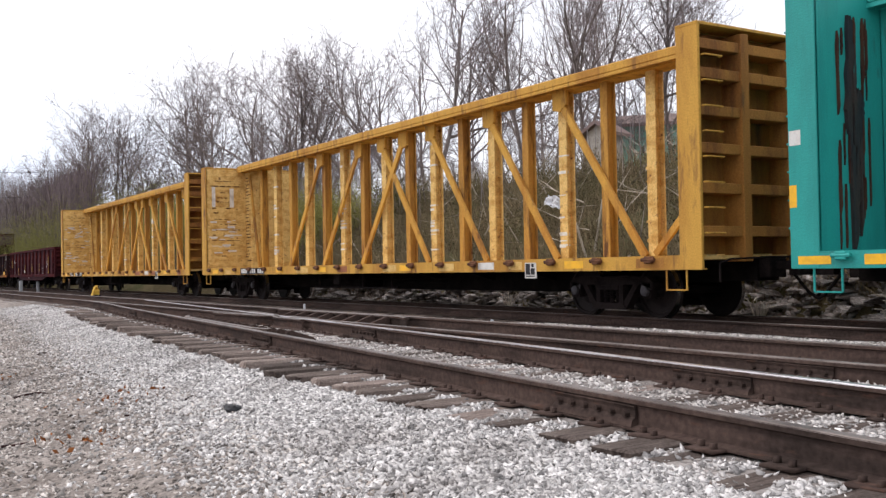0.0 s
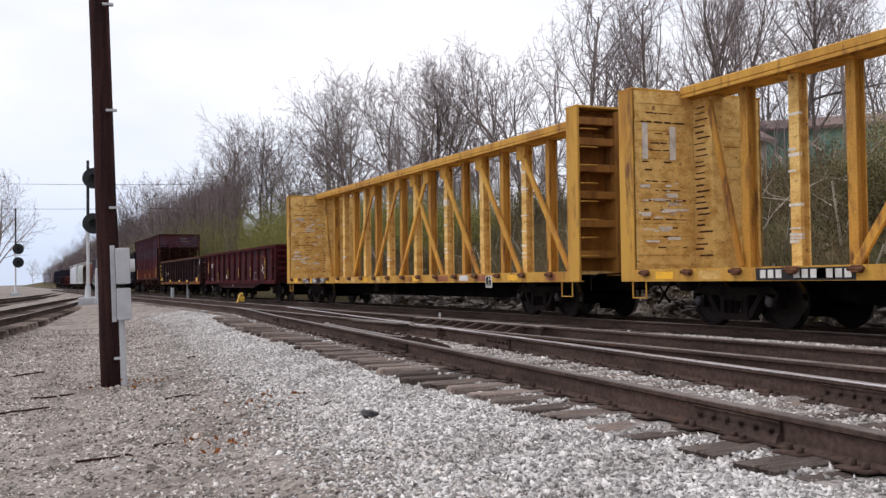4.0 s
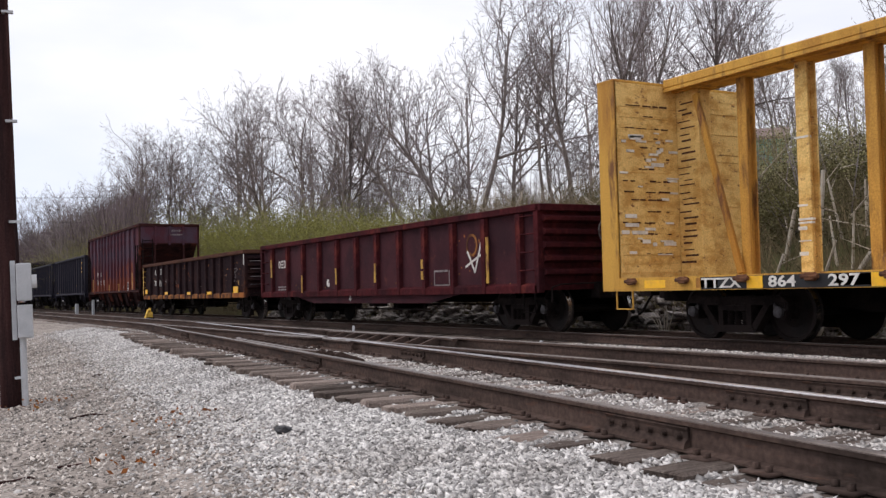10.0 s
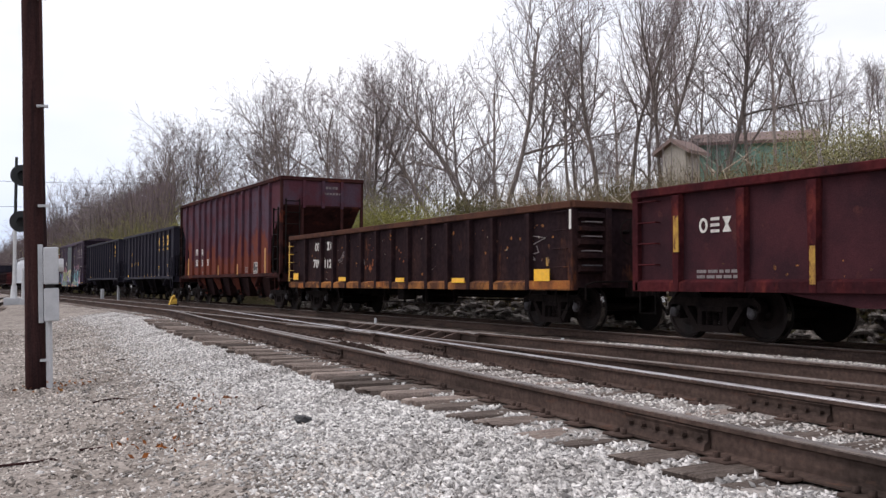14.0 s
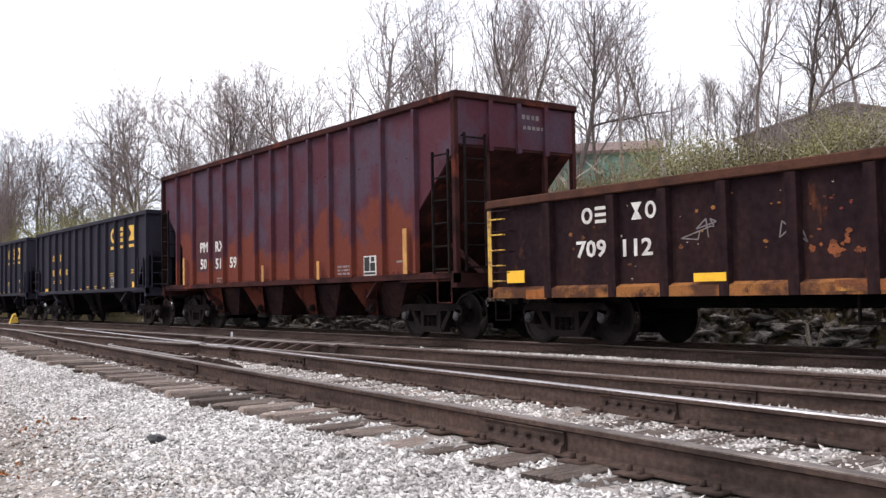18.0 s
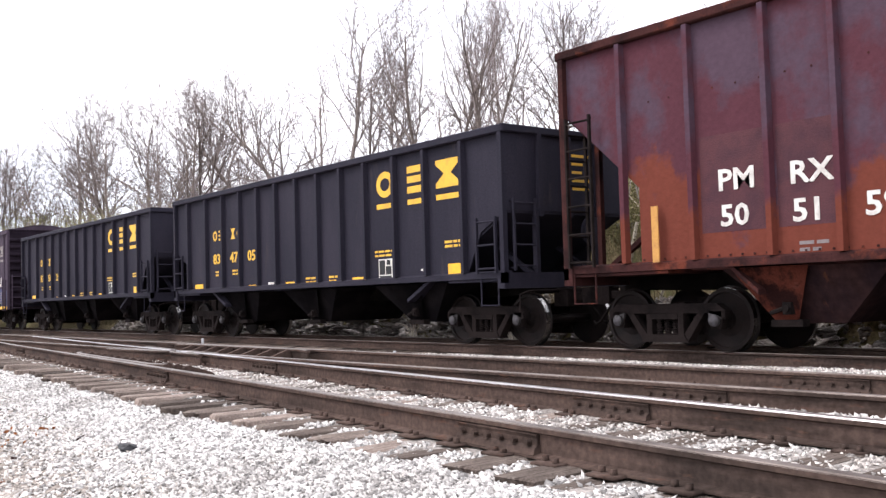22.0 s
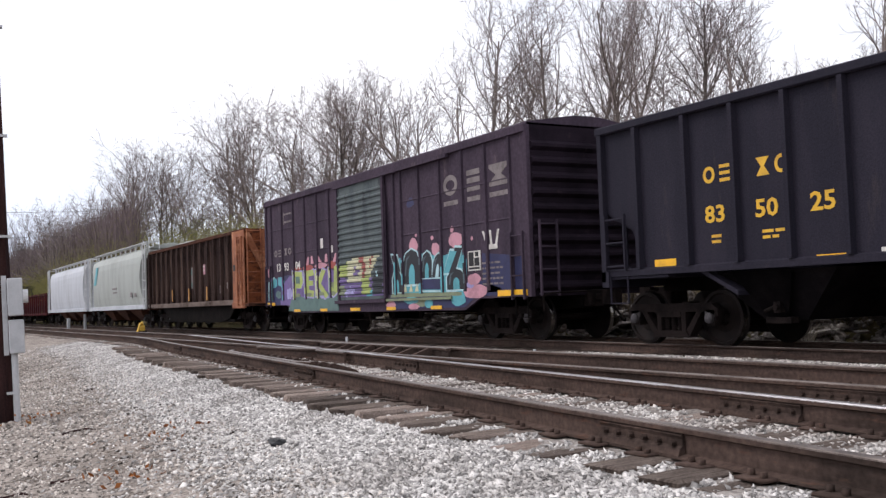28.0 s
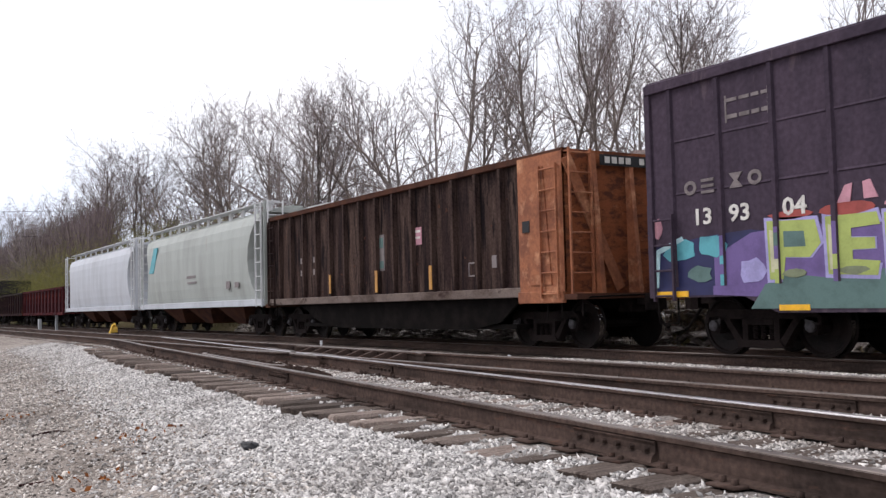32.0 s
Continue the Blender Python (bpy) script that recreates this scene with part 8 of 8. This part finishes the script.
for x, y, tall, lean in ((-14.2, 17.2, 1.7, 0.12), (-14.0, 17.0, 1.2, -0.5), (-13.0, 16.6, 0.9, 0.9), (-15.0, 17.0, 1.1, 0.3)):
    s = tagged(part("dead_stick", tube(B(), (0, 0, -0.3), (lean, 0.1, tall), 0.06, 0.045, 7), "post"), "bleached broken stick in the brush", "stick", "bleached sticks")
    s.location = (x, y, ground_z(x, y))

# ---------------------------------------------------------------- the camera's side: pole, signals, switch gear
px, py = -13.5, 1.27
pz = ground_z(px, py)
pole = tagged(new("utility_pole"), "dark creosoted wooden pole leaning slightly, with grey boxes", "utility pole")
pole.matrix_basis = pose(px, py, pz) @ Matrix.Rotation(radians(1.75), 4, Vector((1, -0.094, 0)))
bm = B()
lathe(bm, [(-0.4 + i * 0.9, 0.131 - i * 0.0026 + 0.003 * math.sin(i * 2.3)) for i in range(13)], 16)
bmesh.ops.rotate(bm, verts=bm.verts, matrix=Matrix.Rotation(radians(90), 3, "X"))
part("shaft", bm, "pine", pole, smooth=True)


def fit(name, bm, material, label=""):
    ob = part(name, bm, material, pole, label)
    ob.matrix_basis = Matrix.Rotation(radians(84), 4, "Z")
    return ob


# in this turned frame -y looks to the camera and x to its right
fit("backing_board", box(B(), 0.04, 0.10, -0.16, -0.09, 0.84, 1.84, 0.004), "galv", "pale backing board")
fit("upper_box", box(B(), 0.105, 0.285, -0.30, -0.10, 1.33, 1.80, 0.012), "galv", "grey enamelled meter box")
fit("lower_box", box(B(), 0.105, 0.285, -0.26, -0.10, 0.86, 1.28, 0.012), "galv", "grey enamelled switch box")
bm = B()
tube(bm, (0.285, -0.2, 1.57), (0.345, -0.2, 1.57), 0.085, seg=14)
fit("meter", bm, "silver", "round glass meter")
bm = B()
tube(bm, (0.135, -0.13, 1.80), (0.125, -0.13, 2.30), 0.02, seg=8)
tube(bm, (0.125, -0.13, 2.30), (0.10, -0.13, 9.5), 0.018, seg=8)
fit("conduit", bm, "pine", "brown cable conduit")
bm = B()
tube(bm, (0.16, -0.14, 0.86), (0.16, -0.12, -0.2), 0.04, seg=10)
fit("lower_conduit", bm, "galv", "grey ground conduit")
for z in (0.35, 2.32, 3.6, 5.0):
    bm = B()
    box(bm, 0.05, 0.19, -0.17, -0.09, z, z + 0.03)
    fit("strap", bm, "galv")


def signal_mast(x, y, height, heads, label, turn=-4.0):
    z = ground_z(x, y)
    s = tagged(new("railway_signal"), label, "railway signal", "line side signals")
    s.matrix_basis = pose(x, y, z, 0, 0, turn)
    part("base", box(B(), -0.45, 0.45, -0.45, 0.45, -0.2, 0.35, 0.03), "galv", s, "concrete base")
    bm = B()
    tube(bm, (0, 0, 0.3), (0, 0, 0.95), 0.17, 0.13, 12)
    part("pedestal", bm, "silver", s)
    bm = B()
    tube(bm, (0, 0, 0.9), (0, 0, height * 0.52), 0.085, 0.08, 12)
    part("mast", bm, "silver", s, "silver painted mast")
    bm = B()
    tube(bm, (0, 0, height * 0.52), (0, 0, height), 0.08, 0.07, 12)
    part("upper_mast", bm, "signal", s, "black upper mast")
    for hz in heads:
        bm = B()
        tube(bm, (0.16, 0.25, hz), (0.20, 0.25, hz), 0.52, seg=24)
        head = part("signal_head", bm, "signal", s, "round black signal target")
        bm = B()
        tube(bm, (-0.35, 0.25, hz), (0.17, 0.25, hz), 0.26, seg=14)
        part("lamp_housing", bm, "signal", head)
        bm = B()
        tube(bm, (0.20, 0.25, hz), (0.50, 0.25, hz + 0.0), 0.17, 0.19, 14, False)
        bmesh.ops.solidify(bm, geom=bm.faces[:], thickness=0.015)
        part("visor", bm, "signal", head)
        part("bracket", box(B(), -0.1, 0.1, 0.0, 0.3, hz - 0.05, hz + 0.05), "signal", head)
    return s


signal_mast(-51.5, 3.75, 7.2, (4.05, 6.3), "black two headed signal on a silver mast beside the track")
signal_mast(-104.0, 0.9, 8.6, (3.3, 4.6), "distant black signal on a mast by the curve")
case = tagged(new("relay_case"), "white relay cabinet on legs beside the signal", "relay cabinet")
cx, cy = -50.4, 4.25
case.matrix_basis = pose(cx, cy, ground_z(cx, cy), 0, 0, -4)
part("cabinet", box(B(), -0.3, 0.3, -0.25, 0.25, 0.25, 1.75, 0.03), "silver", case)
part("cabinet_door", box(B(), 0.302, 0.33, -0.21, 0.21, 0.32, 1.66, 0.01), "galv", case)
part("foot", box(B(), -0.35, 0.35, -0.3, 0.3, -0.1, 0.24, 0.02), "galv", case)

# yellow switch stand between the tracks, and small marker posts
sx, sy = -44.2, 9.8
sw = tagged(new("switch_stand"), "yellow painted switch stand with a throw lever", "switch stand")
sw.matrix_basis = pose(sx, sy, ground_z(sx, sy)) @ Matrix.Diagonal((0.5, 0.6, 0.85, 1))
part("stand_base", box(B(), -0.55, 0.35, -0.3, 0.3, 0.0, 0.12, 0.02), "under", sw)
part("machine_body", prism(B(), ((-0.24, 0.1), (0.1, 0.1), (0.1, 0.30), (0.0, 0.40), (-0.16, 0.40), (-0.24, 0.3)), "y", -0.22, 0.22), "ypaint", sw)
part("lever", beam(B(), (-0.05, -0.1, 0.50), (0.62, -0.45, 0.06), 0.10, 0.12), "ypaint", sw)
part("lever", beam(B(), (-0.2, 0.1, 0.36), (0.05, 0.0, 0.56), 0.16, 0.12), "ypaint", sw)
for x, y, hgt, w in ((-68.0, 11.4, 0.85, 0.12), (-71.5, 10.9, 0.6, 0.16), (-10.9, 7.62, 0.20, 0.025), (-20.0, 8.9, 0.20, 0.03)):
    p = tagged(part("marker_post", box(B(), -w, w, -w * 0.6, w * 0.6, -0.2, hgt, 0.006), "galv"), "short pale grey marker post by the rail", "marker post", "marker posts")
    p.location = (x, y, max(ground_z(x, y), -0.05))

# overhead wires across the far yard, on poles
WIRE_ENDS = ((-122.0, -34.0), (-116.0, 24.0))
for x, y in WIRE_ENDS:
    p = tagged(new("utility_pole"), "far wooden utility pole with a crossarm", "utility pole")
    p.location = (x, y, ground_z(x, y))
    part("shaft", tube(B(), (0, 0, -0.3), (0, 0, 13.6 - p.location.z), 0.16, 0.11, 10), "pine", p)
    part("crossarm", box(B(), -1.1, 1.1, -0.06, 0.06, 12.3 - p.location.z, 12.5 - p.location.z), "pine", p)
for z in (12.6, 9.8):
    bm = B()
    a, b = WIRE_ENDS
    pts = [Vector((a[0] + (b[0] - a[0]) * u, a[1] + (b[1] - a[1]) * u, z - 0.9 * 4 * u * (1 - u) * 0.5)) for u in np.linspace(0, 1, 13)]
    rings = [[bm.verts.new(p + Vector((math.cos(j * 1.2566), 0, math.sin(j * 1.2566))) * 0.022) for j in range(5)] for p in pts]
    for ra, rb in zip(rings, rings[1:]):
        for j in range(5):
            bm.faces.new((ra[j], ra[(j + 1) % 5], rb[(j + 1) % 5], rb[j]))
    tagged(part("overhead_wire", bm, "signal"), "thin black wire sagging between poles", "wire", "overhead wires")

# two tracks that curve in from the far yard


def curve_y(pts):
    xs = [p[0] for p in pts][::-1]
    ys = [p[1] for p in pts][::-1]
    return lambda x: float(np.interp(x, xs, ys))


left_track = track("yard track curving in from the far side of the yard")
for pts in (((-22, -2.6), (-30, -1.2), (-43, 0.6), (-58, 2.6), (-71, 4.6), (-85, 6.0), (-110, 7.4), (-150, 8.4)), ((-40, -4.6), (-60, -1.6), (-78, 1.0), (-100, 3.6), (-119, 5.4), (-150, 7.0))):
    fn = curve_y(pts)
    for k, off in enumerate((0.0, GAUGE)):
        rail(left_track, [(x, fn(x) + off) for x in np.linspace(pts[0][0], pts[-1][0], 60)], 0.0, "railtop")
    x = pts[0][0]
    while x > -90:
        slope = math.degrees(math.atan2(fn(x + 1) - fn(x - 1), 2))
        part("tie", tie_meshes[random.randrange(5)], None, left_track, at=pose(x, fn(x) + GAUGE / 2, -0.174, 0, 0, slope))
        x -= 0.75

# loose things on the gravel
bm = B()
bmesh.ops.create_icosphere(bm, subdivisions=2, radius=0.12)
for v in bm.verts:
    v.co = Vector((v.co.x * 0.70, v.co.y * 0.5, v.co.z * 0.26)) * (1 + 0.5 * noise.noise(v.co * 11))
lump = tagged(part("dark_rock", bm, "decal_k"), "lone dark flat stone lying on the gravel", "stone")
rx, ry = -7.09, 2.555
lump.location = (rx, ry, ground_z(rx, ry) + 0.03)
rng = random.Random(6)
for i in range(9):
    x, y = rng.uniform(-17, -6), rng.uniform(-0.5, 2.6)
    bm = B()
    pts = [Vector((0, 0, 0))]
    for k in range(4):
        pts.append(pts[-1] + Vector((rng.uniform(-0.12, 0.16), rng.uniform(0.05, 0.16), rng.uniform(-0.01, 0.02))))
    for a, b in zip(pts, pts[1:]):
        tube(bm, a, b, 0.012, 0.01, 5)
    s = tagged(part("twig", bm, "pine"), "dark fallen twig on the gravel", "twig", "fallen twigs")
    s.location = (x, y, ground_z(x, y) + 0.015)
r = np.random.default_rng(8)
cc = []
for x, y in ((px + 0.15, py + 0.45), (px + 0.4, py + 0.25), (-9.3, 2.2), (-9.1, 2.5), (-7.6, 1.6)):
    cc.append((x, y, ground_z(x, y) + 0.03))
tagged(leaf_mass("fallen_leaves", cc, (0.22, 0.22, 0.02), 130, (0.015, 0.04), "rust", "", 12), "rusty dead leaves gathered on the gravel", "leaves", kind="stuff")

# ---------------------------------------------------------------- what moves
TRAIN = [(0, 0.03), (0.5, 2.12), (1, 4.26), (1.5, 6.43), (2, 8.60), (2.5, 10.76), (3, 12.95), (3.5, 15.13), (5.5, 23.82), (6, 26.03), (6.5, 28.30), (7, 30.51), (7.5, 32.75), (8, 34.97), (8.5, 37.21), (9, 39.47), (9.5, 41.72), (10, 44.01), (10.5, 46.40), (11, 48.77), (11.5, 51.03), (12, 53.39), (12.5, 55.73), (13, 58.08), (13.5, 60.41), (14, 62.75), (14.5, 64.92), (15, 67.26), (15.5, 69.58), (17.5, 78.69), (18, 81.02), (18.5, 83.40), (19, 85.73), (19.5, 88.07), (20, 90.43), (20.5, 92.76), (21, 95.15), (21.5, 97.52), (22, 99.86), (22.5, 102.23), (23, 104.62), (23.5, 107.01), (24, 109.38), (24.5, 111.73), (25, 114.13), (25.5, 116.52), (26, 118.91), (26.5, 121.28), (28.5, 131.09), (29, 133.55), (29.5, 135.95), (30, 138.33), (30.5, 140.76), (31, 143.16), (31.5, 145.53), (32, 147.90)]


def motions():
    for c in CARS:
        walk(c, [(t, pose(c["mid"] + s, YT, 0)) for t, s in TRAIN])
    ts, ss = [r[0] for r in TRAIN], [r[1] for r in TRAIN]
    steps = [i * 0.125 for i in range(257)]
    turn = [math.degrees(np.interp(t, ts, ss) / RADIUS) for t in steps]
    for w in WHEELS:
        walk(w, [(t, pose(w["at"], 0, RADIUS, 0, a, 0)) for t, a in zip(steps, turn)])


motions()
